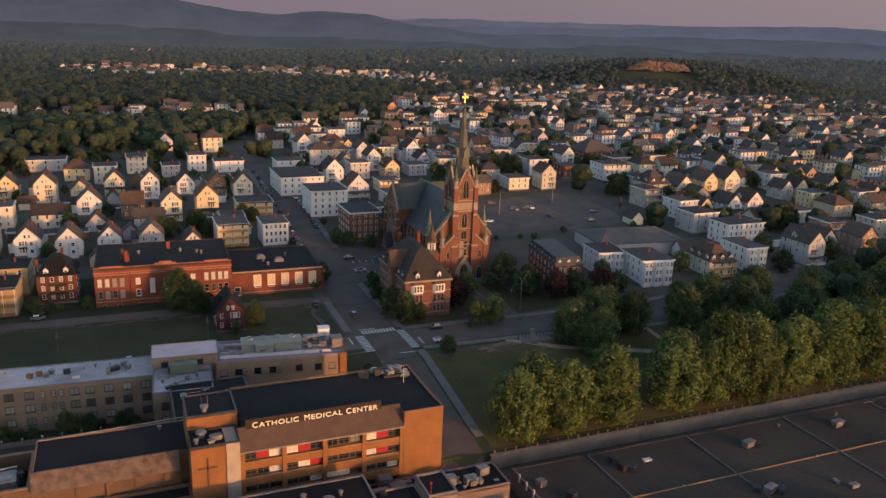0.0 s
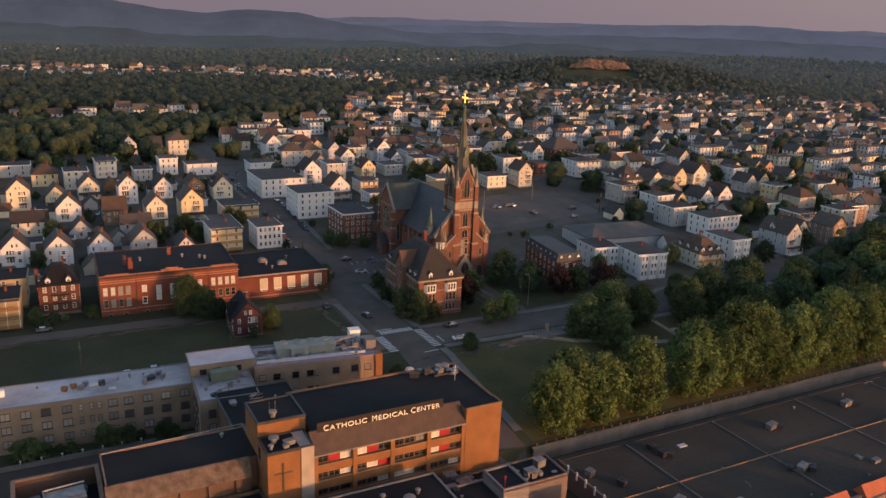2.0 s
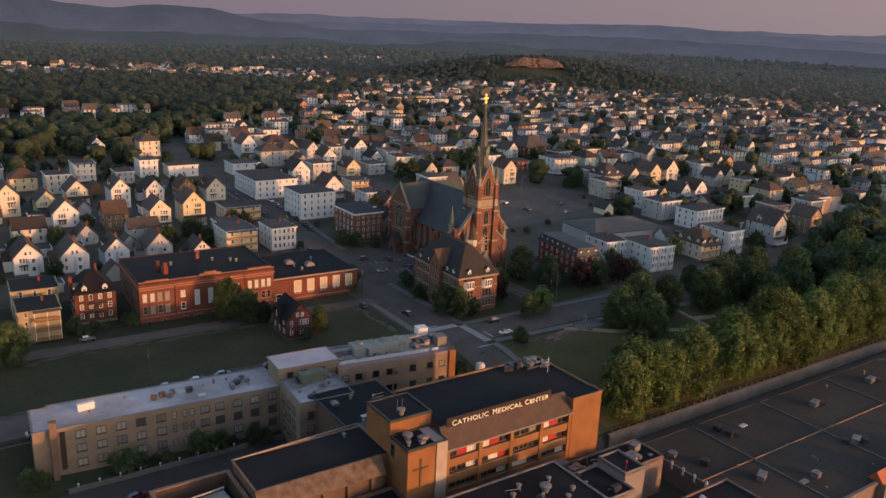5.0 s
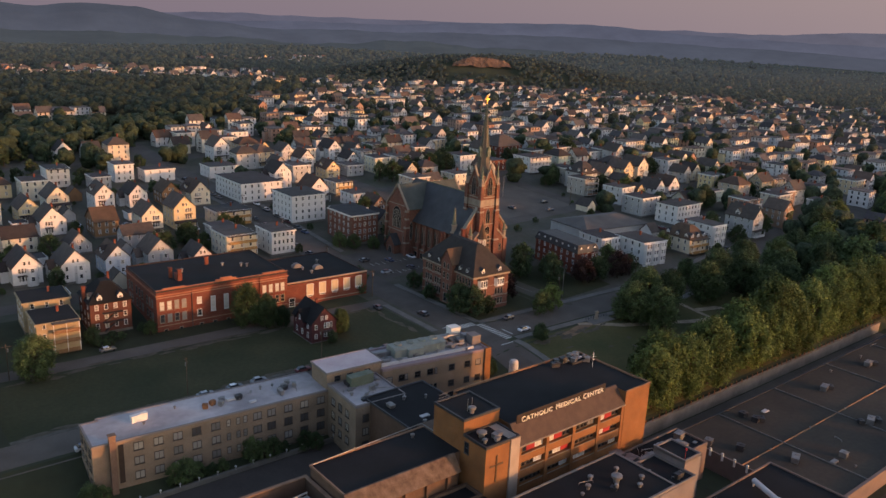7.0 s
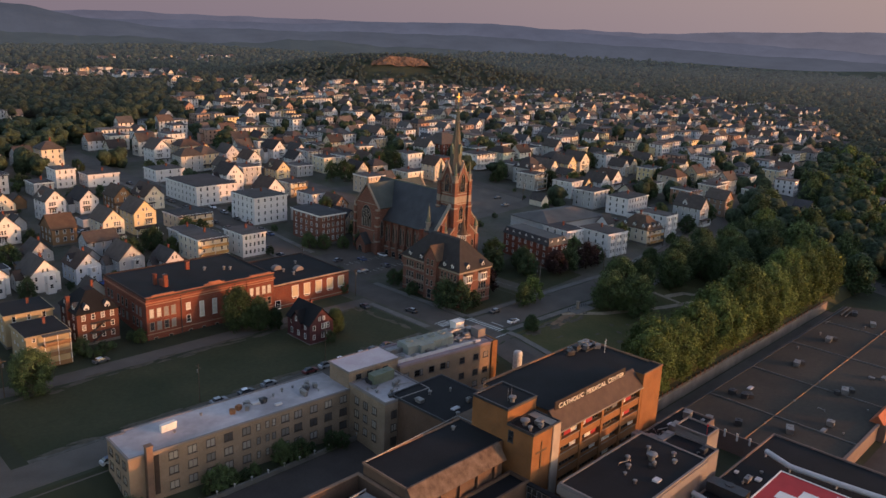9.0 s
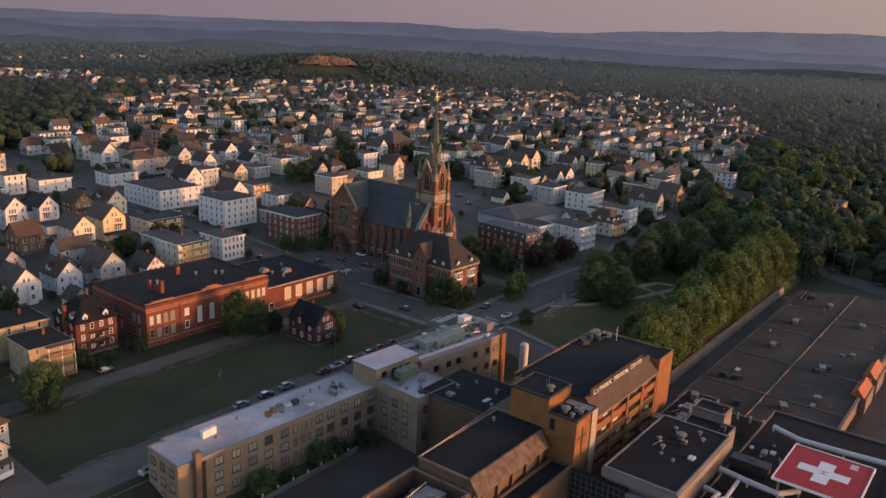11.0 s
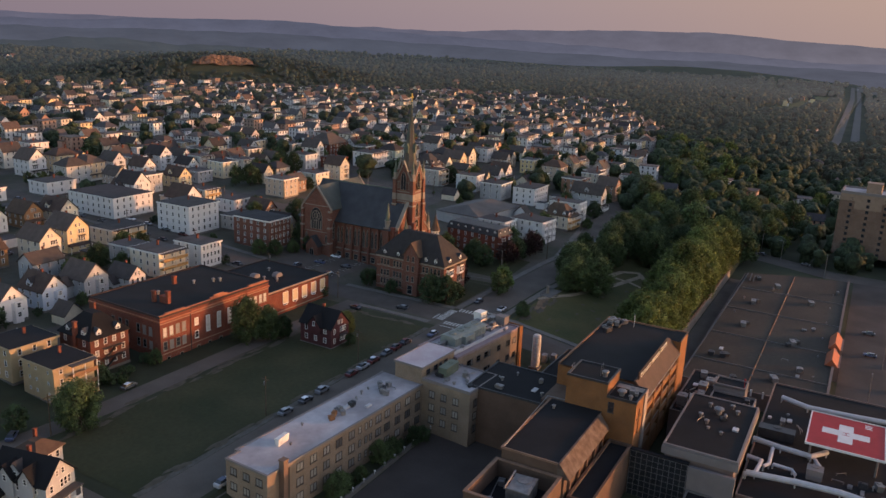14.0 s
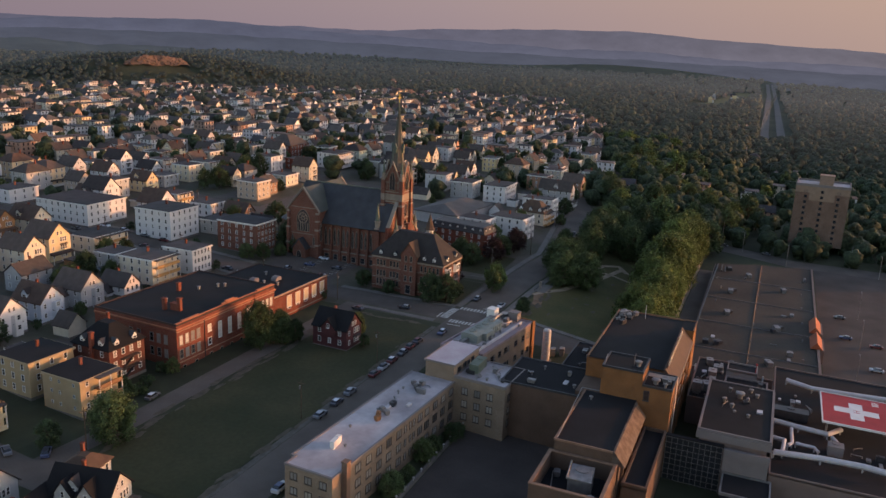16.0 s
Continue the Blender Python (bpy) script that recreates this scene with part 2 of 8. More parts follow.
BARK = mat("bark", (0.11, 0.075, 0.05), 0.95, 0.35, 1.2, 8.0)
TARP = mat("blue_tarpaulin", (0.05, 0.14, 0.42), 0.6, 0.2, 1.0, 5.0)
GLASS = mat("window_glass", (0.025, 0.028, 0.034), 0.12, 0.3, 0.6, 3.0, bump=0.0, spec=0.7)
BLIND = mat("window_blinds", (0.55, 0.52, 0.46), 0.5, 0.2, 1.0, 5.0, bump=0.0, spec=0.5)
SHADE = mat("sash_window", (0.055, 0.055, 0.058), 0.25, 0.2, 1.0, 5.0, bump=0.0, spec=0.6, random_tint=((0.3, 0.3, 0.35), (1, 1, 1), (0.3, 0.3, 0.33), (5.0, 4.7, 4.1), (0.5, 0.5, 0.55)))
LEAF = leaf_mat("leaves", (0.054, 0.080, 0.033), (0.090, 0.120, 0.047))
LEAF_YELLOW = leaf_mat("yellow_green_leaves", (0.070, 0.098, 0.030), (0.108, 0.140, 0.042))
LEAF_DARK = leaf_mat("dark_leaves", (0.041, 0.063, 0.030), (0.066, 0.092, 0.040))
LEAF_RED = leaf_mat("purple_leaves", (0.030, 0.018, 0.018), (0.055, 0.030, 0.026))
LEAF_FAR = leaf_mat("far_leaves", (0.030, 0.047, 0.026), (0.054, 0.078, 0.036))

# ---- mesh building ----


class Builder:
    """Collects faces with material numbers; obj() links them as one mesh."""

    def __init__(self):
        self.v, self.f, self.m = [], [], []

    def poly(self, pts, m=0):
        k = len(self.v)
        self.v += [tuple(p) for p in pts]
        self.f.append(tuple(range(k, k + len(pts))))
        self.m.append(m)

    def solid(self, pts, faces, m=0):
        k = len(self.v)
        self.v += [tuple(p) for p in pts]
        for f in faces:
            self.f.append(tuple(i + k for i in f))
            self.m.append(m)

    def box(self, x0, y0, z0, x1, y1, z1, m=0):
        self.solid([(x0, y0, z0), (x1, y0, z0), (x1, y1, z0), (x0, y1, z0), (x0, y0, z1), (x1, y0, z1), (x1, y1, z1), (x0, y1, z1)],
                   [(3, 2, 1, 0), (4, 5, 6, 7), (0, 1, 5, 4), (1, 2, 6, 5), (2, 3, 7, 6), (3, 0, 4, 7)], m)

    def prism(self, pts, z0, z1, m=0, top=None):
        n = len(pts)
        self.solid([(x, y, z0) for x, y in pts] + [(x, y, z1) for x, y in pts],
                   [tuple(range(n - 1, -1, -1))] + [(i, (i + 1) % n, (i + 1) % n + n, i + n) for i in range(n)], m)
        self.poly([(x, y, z1) for x, y in pts], m if top is None else top)

    def extrude_y(self, pts, y0, y1, m=0):
        """A profile of (x, z), counterclockwise seen from -y, from y0 to y1."""
        n = len(pts)
        self.solid([(x, y0, z) for x, z in pts] + [(x, y1, z) for x, z in pts],
                   [tuple(range(n)), tuple(range(2 * n - 1, n - 1, -1))] + [(i, i + n, (i + 1) % n + n, (i + 1) % n) for i in range(n)], m)

    def extrude_x(self, pts, x0, x1, m=0):
        n = len(pts)
        self.solid([(x0, y, z) for y, z in pts] + [(x1, y, z) for y, z in pts],
                   [tuple(range(n - 1, -1, -1)), tuple(range(n, 2 * n))] + [(i, (i + 1) % n, (i + 1) % n + n, i + n) for i in range(n)], m)

    def ring(self, cx, cy, levels, n=12, m=0, turn=0.0):
        """A turned form: levels of (z, radius), closed at both ends."""
        k = len(self.v)
        for z, r in levels:
            self.v += [(cx + r * math.cos(turn + 2 * math.pi * i / n), cy + r * math.sin(turn + 2 * math.pi * i / n), z) for i in range(n)]
        for j in range(len(levels) - 1):
            for i in range(n):
                a, b = k + j * n + i, k + j * n + (i + 1) % n
                self.f.append((a, b, b + n, a + n))
                self.m.append(m)
        self.f.append(tuple(range(k + n - 1, k - 1, -1)))
        self.f.append(tuple(range(k + (len(levels) - 1) * n, k + len(levels) * n)))
        self.m += [m, m]

    def tube(self, pts, r, n=8, m=0):
        """A pipe along points."""
        pts = [Vector(p) for p in pts]
        k = len(self.v)
        for i, p in enumerate(pts):
            d = (pts[min(i + 1, len(pts) - 1)] - pts[max(i - 1, 0)]).normalized()
            side = d.orthogonal().normalized() if abs(d.z) > 0.95 else Vector((-d.y, d.x, 0)).normalized()
            up = d.cross(side)
            rr = r[i] if isinstance(r, (list, tuple)) else r
            self.v += [tuple(p + rr * (math.cos(2 * math.pi * j / n) * side + math.sin(2 * math.pi * j / n) * up)) for j in range(n)]
        for i in range(len(pts) - 1):
            for j in range(n):
                a, b = k + i * n + j, k + i * n + (j + 1) % n
                self.f.append((a, b, b + n, a + n))
                self.m.append(m)
        self.f += [tuple(range(k + n - 1, k - 1, -1)), tuple(range(k + (len(pts) - 1) * n, k + len(pts) * n))]
        self.m += [m, m]

    def frame_ring(self, x0, y0, x1, y1, z0, z1, t, m=0):
        """A parapet: a closed rectangular ring."""
        o = [(x0, y0), (x1, y0), (x1, y1), (x0, y1)]
        n = [(x0 + t, y0 + t), (x1 - t, y0 + t), (x1 - t, y1 - t), (x0 + t, y1 - t)]
        f = []
        for i in range(4):
            j = (i + 1) % 4
            f += [(i, j, j + 4, i + 4), (i + 4, j + 4, j + 12, i + 12), (j + 8, i + 8, i + 12, j + 12), (j, i, i + 8, j + 8)]
        self.solid([(*p, z0) for p in o] + [(*p, z1) for p in o] + [(*p, z0) for p in n] + [(*p, z1) for p in n], f, m)

    def mesh(self, name, mats):
        me = bpy.data.meshes.new(name)
        me.from_pydata(self.v, [], self.f)
        for q in mats:
            me.materials.append(q)
        if len(mats) > 1:
            me.polygons.foreach_set("material_index", self.m)
        me.update()
        return me

    def obj(self, name, mats, parent=None, label=""):
        return link(name, self.mesh(name, mats if isinstance(mats, (list, tuple)) else [mats]), parent, label)


def link(name, me, parent=None, label="", m=None):
    ob = new(name, me)
    if parent is not None:
        ob.parent = parent
    if m is not None:
        ob.matrix_basis = m
    if label:
        ob["label"] = label
    return ob


def thing(name, x, y, z, turn=0.0, label="", category="", group="", kind=""):
    ob = new(name)
    ob.empty_display_size = 0.5
    ob.matrix_basis = pose(x, y, z, 0, 0, turn)
    return tagged(ob, label, category, group, kind)


WINDOWS = {}
FACING = {"s": 0, "e": 90, "n": 180, "w": -90}


def window_mesh(w, h, frame_mat, glass_mat, sill=True, arch=False, bars=1, upright=False):
    """A window that stands in the wall's plane y = 0 and looks to -y: frame and bars proud of the pane, a sill below."""
    key = (round(w, 2), round(h, 2), frame_mat.name, glass_mat.name, sill, arch, bars, upright)
    if key in WINDOWS:
        return WINDOWS[key]
    b = Builder()
    t = min(0.14, w * 0.12)
    if arch:
        top = [(-w / 2, h * 0.62), (-w / 2 * 0.82, h * 0.80), (-w / 2 * 0.45, h * 0.94), (0, h), (w / 2 * 0.45, h * 0.94), (w / 2 * 0.82, h * 0.80), (w / 2, h * 0.62)]
        outer = [(w / 2, 0)] + top[::-1] + [(-w / 2, 0)]
        outer = [(-w / 2, 0), (w / 2, 0)] + top[::-1]
        inner = [(x * (1 - 2 * t / w), t + z * (1 - 2 * t / h)) for x, z in outer]
        n = len(outer)
        for i in range(n):
            j = (i + 1) % n
            b.poly([(outer[i][0], -0.16, outer[i][1]), (outer[j][0], -0.16, outer[j][1]), (inner[j][0], -0.16, inner[j][1]), (inner[i][0], -0.16, inner[i][1])], 0)
            b.poly([(outer[j][0], -0.16, outer[j][1]), (outer[i][0], -0.16, outer[i][1]), (outer[i][0], 0, outer[i][1]), (outer[j][0], 0, outer[j][1])], 0)
            b.poly([(inner[i][0], -0.16, inner[i][1]), (inner[j][0], -0.16, inner[j][1]), (inner[j][0], -0.03, inner[j][1]), (inner[i][0], -0.03, inner[i][1])], 0)
        b.poly([(x, -0.03, z) for x, z in inner], 1)
        b.box(-t / 3, -0.12, t, t / 3, -0.04, h * 0.93, 0)
    else:
        zs = [0.0, t] + [q for i in range(bars) for q in (h * (i + 1) / (bars + 1) - 0.035, h * (i + 1) / (bars + 1) + 0.035)] + [h - t, h]
        xs = [-w / 2, -w / 2 + t, w / 2 - t, w / 2]
        idx = {}

        def vert(x, y, z):
            p = (round(x, 4), y, round(z, 4))
            if p not in idx:
                idx[p] = len(b.v)
                b.v.append(p)
            return idx[p]

        def face(pts, m):
            b.f.append(tuple(vert(*p) for p in pts))
            b.m.append(m)

        for i in range(3):
            for j in range(len(zs) - 1):
                x0, x1, z0, z1 = xs[i], xs[i + 1], zs[j], zs[j + 1]
                if i == 1 and j % 2 == 1:
                    face([(x0, -0.03, z0), (x1, -0.03, z0), (x1, -0.03, z1), (x0, -0.03, z1)], 1)
                    ring4 = [(x0, z0), (x1, z0), (x1, z1), (x0, z1)]
                    for k in range(4):
                        (ax, az), (cx, cz) = ring4[k], ring4[(k + 1) % 4]
                        face([(ax, -0.1, az), (cx, -0.1, cz), (cx, -0.03, cz), (ax, -0.03, az)], 0)
                else:
                    face([(x0, -0.1, z0), (x1, -0.1, z0), (x1, -0.1, z1), (x0, -0.1, z1)], 0)
        for j in range(len(zs) - 1):
            face([(-w / 2, -0.1, zs[j + 1]), (-w / 2, 0, zs[j + 1]), (-w / 2, 0, zs[j]), (-w / 2, -0.1, zs[j])], 0)
            face([(w / 2, -0.1, zs[j]), (w / 2, 0, zs[j]), (w / 2, 0, zs[j + 1]), (w / 2, -0.1, zs[j + 1])], 0)
        face([(-w / 2, -0.1, h), (w / 2, -0.1, h), (w / 2, 0, h), (-w / 2, 0, h)], 0)
        if upright:
            b.box(-0.06, -0.1, t, 0.06, -0.035, h - t, 0)
        if sill:
            s0, s1 = -w / 2 - 0.1, w / 2 + 0.1
            face([(s0, -0.2, -0.12), (s1, -0.2, -0.12), (s1, -0.2, 0), (s0, -0.2, 0)], 0)
            face([(s0, -0.2, 0), (s1, -0.2, 0), (w / 2, -0.1, 0), (-w / 2, -0.1, 0)], 0)
            face([(s0, 0, -0.12), (s1, 0, -0.12), (s1, -0.2, -0.12), (s0, -0.2, -0.12)], 0)
            face([(s0, 0, -0.12), (s0, -0.2, -0.12), (s0, -0.2, 0), (s0, 0, 0)], 0)
            face([(s1, -0.2, -0.12), (s1, 0, -0.12), (s1, 0, 0), (s1, -0.2, 0)], 0)
            face([(s1, -0.2, 0), (s1, 0, 0), (w / 2, 0, 0), (w / 2, -0.1, 0)], 0)
            face([(-w / 2, -0.1, 0), (-w / 2, 0, 0), (s0, 0, 0), (s0, -0.2, 0)], 0)
    WINDOWS[key] = b.mesh("window", [frame_mat, glass_mat])
    return WINDOWS[key]


def put_window(parent, x, y, z, face, w, h, frame_mat=None, glass_mat=None, name="window", **kw):
    me = window_mesh(w, h, frame_mat or TRIM, glass_mat or GLASS, **kw)
    off = 0.004
    dx, dy = {"s": (0, -off), "n": (0, off), "e": (off, 0), "w": (-off, 0)}[face]
    return link(name, me, parent, m=pose(x + dx, y + dy, z, 0, 0, FACING[face]))


def spread(a, b, n):
    return [a + (b - a) * (i + 0.5) / n for i in range(n)]


# ---- the lie of the land ----
def along(x, knots):
    for (a, b), (c, d) in zip(knots, knots[1:]):
        if x <= c:
            return b + (d - b) * max(0.0, x - a) / (c - a)
    return knots[-1][1]


NORTH = [(205, 0), (275, 0), (330, 3.5), (400, 7.5), (580, 13), (950, 15), (1600, 10), (2600, 0), (6000, 0)]
SOUTH_EAST = [(-900, -13), (157, -11), (159, -7), (205, 0)]
SOUTH_WEST = [(-900, -9), (120, -8), (196, -5), (214, 0)]


def hill_distance(x, y):
    """How far from the middle of the long quarry hill, which lies across the valley."""
    dx, dy = x - 742, y - 962
    return math.hypot((dx * 0.8 - dy * 0.6) / 1.8, (dx * 0.6 + dy * 0.8) / 0.66)


def ground(x, y):
    """The height of the ground."""
    if y >= 214:
        z = along(y, NORTH)
    else:
        k = min(1.0, max(0.0, (x - 58) / 16))
        z = along(y, SOUTH_WEST) * (1 - k) + k * (along(y, SOUTH_EAST) if y < 205 else 0.0)
    # the streets east of the church climb a little
    if x > 122 and 205 < y < 480:
        z += along(x, [(122, 0), (150, 1.8), (185, 2.9), (250, 4.6), (330, 5.4), (520, 6.0), (760, 0)]) * along(y, [(205, 0), (238, 1), (400, 1), (480, 0)])
    # hills far off
    far = max(0.0, math.hypot(x, y) - 1300)
    if far > 0:
        z += min(1.0, far / 1500) * 26 * (noise.noise((x / 700, y / 700, 3.3)) + 0.25)
    d = hill_distance(x, y)
    if d < 210:
        z += 39 * (0.5 + 0.5 * math.cos(math.pi * d / 210))
    return z


def strip(name, pts, width, material, lift=0.05, parent=None, label="", category="", step=2.0, kind="structure", thick=0.0):
    """A road, path or pavement along points, laid on the ground."""
    b = Builder()
    line = []
    for (x0, y0), (x1, y1) in zip(pts, pts[1:]):
        n = max(1, int(math.hypot(x1 - x0, y1 - y0) / step))
        line += [(x0 + (x1 - x0) * i / n, y0 + (y1 - y0) * i / n) for i in range(n)]
    line.append(pts[-1])
    edge = []
    for i, (x, y) in enumerate(line):
        a, c = line[max(0, i - 1)], line[min(len(line) - 1, i + 1)]
        d = Vector((c[0] - a[0], c[1] - a[1])).normalized()
        k = max(2, int(width / 3))
        edge.append([(x - d.y * w, y + d.x * w, ground(x - d.y * w, y + d.x * w) + lift) for w in [width * (j / k - 0.5) for j in range(k + 1)]])
    for a, c in zip(edge, edge[1:]):
        for j in range(len(a) - 1):
            b.poly([a[j + 1], a[j], c[j], c[j + 1]])
        if thick:
            b.poly([a[0], (a[0][0], a[0][1], a[0][2] - thick), (c[0][0], c[0][1], c[0][2] - thick), c[0]])
            b.poly([c[-1], (c[-1][0], c[-1][1], c[-1][2] - thick), (a[-1][0], a[-1][1], a[-1][2] - thick), a[-1]])
    ob = b.obj(name, material, parent)
    return tagged(ob, label, category, "", kind)


def sheet(name, xs, ys, material, lift, label, category):
    """A patch of ground of its own surface."""
    b = Builder()
    nx, ny = len(xs), len(ys)
    b.v = [(x, y, ground(x, y) + lift) for y in ys for x in xs]
    for j in range(ny - 1):
        for i in range(nx - 1):
            b.f.append((j * nx + i, j * nx + i + 1, (j + 1) * nx + i + 1, (j + 1) * nx + i))
            b.m.append(0)
    return tagged(b.obj(name, material), label, category, "", "structure")


def steps_of(a, b, d):
    n = max(1, round((b - a) / d))
    return [a + (b - a) * i / n for i in range(n + 1)]


# ---- where the town lies ----
EAST_EDGE = [(200, 270), (226, 283), (246, 373), (271, 500), (294, 680), (423, 960), (570, 1210), (900, 1250)]


WOOD_EDGE = [(470, -60), (516, -45), (551, 62), (575, 88), (645, 160), (684, 226), (786, 262), (846, 335), (893, 420), (940, 500)]
WOOD_BACK = [(-200, 1120), (40, 1125), (200, 1110), (311, 1030), (361, 955), (440, 905), (480, 960), (510, 985)]


def in_town(x, y):
    if x > along(y, EAST_EDGE):
        return False
    if 470 < y and x < along(y, WOOD_EDGE) and y < along(x, WOOD_BACK):
        return False
    d = math.hypot(x, y)
    if d > (1340 if x < 0.42 * y else 1110) or hill_distance(x, y) < 105:
        return False
    return True


# ---- ground, roads, far hills ----
GX = steps_of(-3600, -300, 110) + steps_of(-280, 40, 16) + steps_of(43, 100, 3) + steps_of(110, 420, 15) + steps_of(450, 1200, 30) + steps_of(1300, 4500, 100)
GY = steps_of(-900, 80, 70) + steps_of(90, 150, 10) + [154, 157, 159, 163] + steps_of(168, 196, 7) + steps_of(199, 214, 3) + steps_of(222, 275, 6.625) + steps_of(285, 330, 9) + steps_of(340, 400, 10) + steps_of(420, 580, 16) + steps_of(600, 1250, 25) + steps_of(1350, 4600, 100)
land = sheet("ground", GX, GY, EARTH, 0.0, "dry grass and trodden earth between houses and trees", "ground")
land.data.materials.append(YARD)
for face in land.data.polygons:
    c = face.center
    if in_town(c.x, c.y) and c.y > 225 and c.x > 60 or -95 < c.x < 78 and 300 < c.y < 560:
        face.material_index = 1
land.data.update()

# base colour and emission for each distance level, imitating haze
PAINTED_HAZE = [((0.018, 0.026, 0.023), (0.0150, 0.0190, 0.0225)), ((0.016, 0.022, 0.026), (0.0205, 0.0255, 0.0335)), ((0.016, 0.020, 0.028), (0.0285, 0.0345, 0.0475)), ((0.018, 0.020, 0.028), (0.0355, 0.0400, 0.0540))]


def ridge(dist, level, height, seed, rough, spread_az=(-30, 125)):
    """A far wooded ridge, its haze put into base colour and emission."""
    base, haze_glow = PAINTED_HAZE[level]
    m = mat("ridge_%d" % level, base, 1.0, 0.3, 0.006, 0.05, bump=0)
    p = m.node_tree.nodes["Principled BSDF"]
    p.inputs["Emission Color"].default_value = (*haze_glow, 1)
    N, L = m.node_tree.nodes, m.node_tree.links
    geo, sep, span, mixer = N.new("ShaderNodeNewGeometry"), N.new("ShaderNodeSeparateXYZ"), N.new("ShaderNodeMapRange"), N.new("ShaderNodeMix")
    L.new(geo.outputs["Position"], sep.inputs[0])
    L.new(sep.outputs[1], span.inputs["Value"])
    # the painted haze glows stronger to the south, the sunward side
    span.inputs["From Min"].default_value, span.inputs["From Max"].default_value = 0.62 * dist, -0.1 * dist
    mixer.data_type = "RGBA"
    mixer.inputs[6].default_value, mixer.inputs[7].default_value = (*haze_glow, 1), (haze_glow[0] * (1.12, 1.12, 1.2, 1.32)[level] + 0.001, haze_glow[1] * (1.05, 1.05, 1.1, 1.2)[level] + 0.001, haze_glow[2] * 1.0 + 0.001, 1)
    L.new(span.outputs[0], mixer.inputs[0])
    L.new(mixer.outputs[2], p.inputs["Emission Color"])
    # valley mist as stronger emission low down; noise stands for woods and clearings
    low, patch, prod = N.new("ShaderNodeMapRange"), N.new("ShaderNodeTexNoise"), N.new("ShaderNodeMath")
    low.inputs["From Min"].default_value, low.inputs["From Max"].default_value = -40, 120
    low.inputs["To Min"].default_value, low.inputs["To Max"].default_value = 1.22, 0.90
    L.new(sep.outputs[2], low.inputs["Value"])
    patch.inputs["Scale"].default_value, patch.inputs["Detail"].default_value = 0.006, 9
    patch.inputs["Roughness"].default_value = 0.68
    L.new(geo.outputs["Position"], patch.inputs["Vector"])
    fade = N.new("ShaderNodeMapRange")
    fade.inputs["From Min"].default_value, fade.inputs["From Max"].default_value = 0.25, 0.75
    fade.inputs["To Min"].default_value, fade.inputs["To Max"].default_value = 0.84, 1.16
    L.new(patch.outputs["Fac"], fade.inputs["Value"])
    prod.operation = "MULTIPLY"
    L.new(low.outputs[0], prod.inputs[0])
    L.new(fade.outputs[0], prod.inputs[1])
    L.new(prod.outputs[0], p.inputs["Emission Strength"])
    p.inputs["Specular IOR Level"].default_value = 0
    b = Builder()
    n = 420
    rows = []
    for i in range(n + 1):
        az = spread_az[0] + (spread_az[1] - spread_az[0]) * i / n
        a = radians(az)
        h = height(az) + rough * (noise.noise((az * 0.16, seed, 0)) * 9 + noise.noise((az * 0.6, seed, 5)) * 3.5 + noise.noise((az * 6, seed, 9)) * 1.3)
        d = dist
        rows.append([(math.sin(a) * (d + k), math.cos(a) * (d + k), z) for k, z in ((-420, -60), (-260, h * 0.3 + 5), (-110, h * 0.75 + 14), (0, h + 18))])
    for r, s in zip(rows, rows[1:]):
        for j in range(3):
            b.poly([r[j], s[j], s[j + 1], r[j + 1]])
    tagged(b.obj("backdrop", m), "blue-grey wooded hills with haze painted as glow", "hills", "", "structure")


def bumps(*knots):
    return lambda az: along(az, [(-60, knots[0][1])] + list(knots) + [(200, knots[-1][1])])


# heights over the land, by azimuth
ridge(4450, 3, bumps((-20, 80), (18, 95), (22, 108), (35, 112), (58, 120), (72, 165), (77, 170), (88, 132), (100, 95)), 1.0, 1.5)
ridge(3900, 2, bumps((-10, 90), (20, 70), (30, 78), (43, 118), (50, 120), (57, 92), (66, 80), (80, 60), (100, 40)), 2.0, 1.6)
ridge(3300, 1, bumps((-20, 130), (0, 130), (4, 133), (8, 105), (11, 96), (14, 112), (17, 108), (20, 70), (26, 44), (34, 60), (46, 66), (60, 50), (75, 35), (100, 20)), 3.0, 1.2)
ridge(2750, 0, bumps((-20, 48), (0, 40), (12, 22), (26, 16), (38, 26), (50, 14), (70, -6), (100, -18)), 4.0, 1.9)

# glowing wall behind the hills, painted with pink sky and haze
haze = bpy.data.materials.new("painted_sky_haze")
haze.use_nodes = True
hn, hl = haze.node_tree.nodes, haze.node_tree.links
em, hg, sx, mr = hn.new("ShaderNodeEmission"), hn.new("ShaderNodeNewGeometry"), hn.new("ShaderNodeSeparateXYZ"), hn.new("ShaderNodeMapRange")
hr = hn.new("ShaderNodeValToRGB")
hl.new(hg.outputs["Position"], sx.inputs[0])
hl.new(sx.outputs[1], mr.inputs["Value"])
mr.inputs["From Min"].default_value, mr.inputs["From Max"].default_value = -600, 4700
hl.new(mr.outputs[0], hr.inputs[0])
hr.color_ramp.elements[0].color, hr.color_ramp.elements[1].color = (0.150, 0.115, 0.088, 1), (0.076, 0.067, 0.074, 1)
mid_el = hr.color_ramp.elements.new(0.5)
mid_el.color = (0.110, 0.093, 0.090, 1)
# duller, bluer glow low down imitates thicker haze at the horizon
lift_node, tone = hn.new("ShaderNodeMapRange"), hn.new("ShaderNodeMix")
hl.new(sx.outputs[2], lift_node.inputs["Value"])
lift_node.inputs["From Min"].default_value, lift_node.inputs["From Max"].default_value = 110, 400
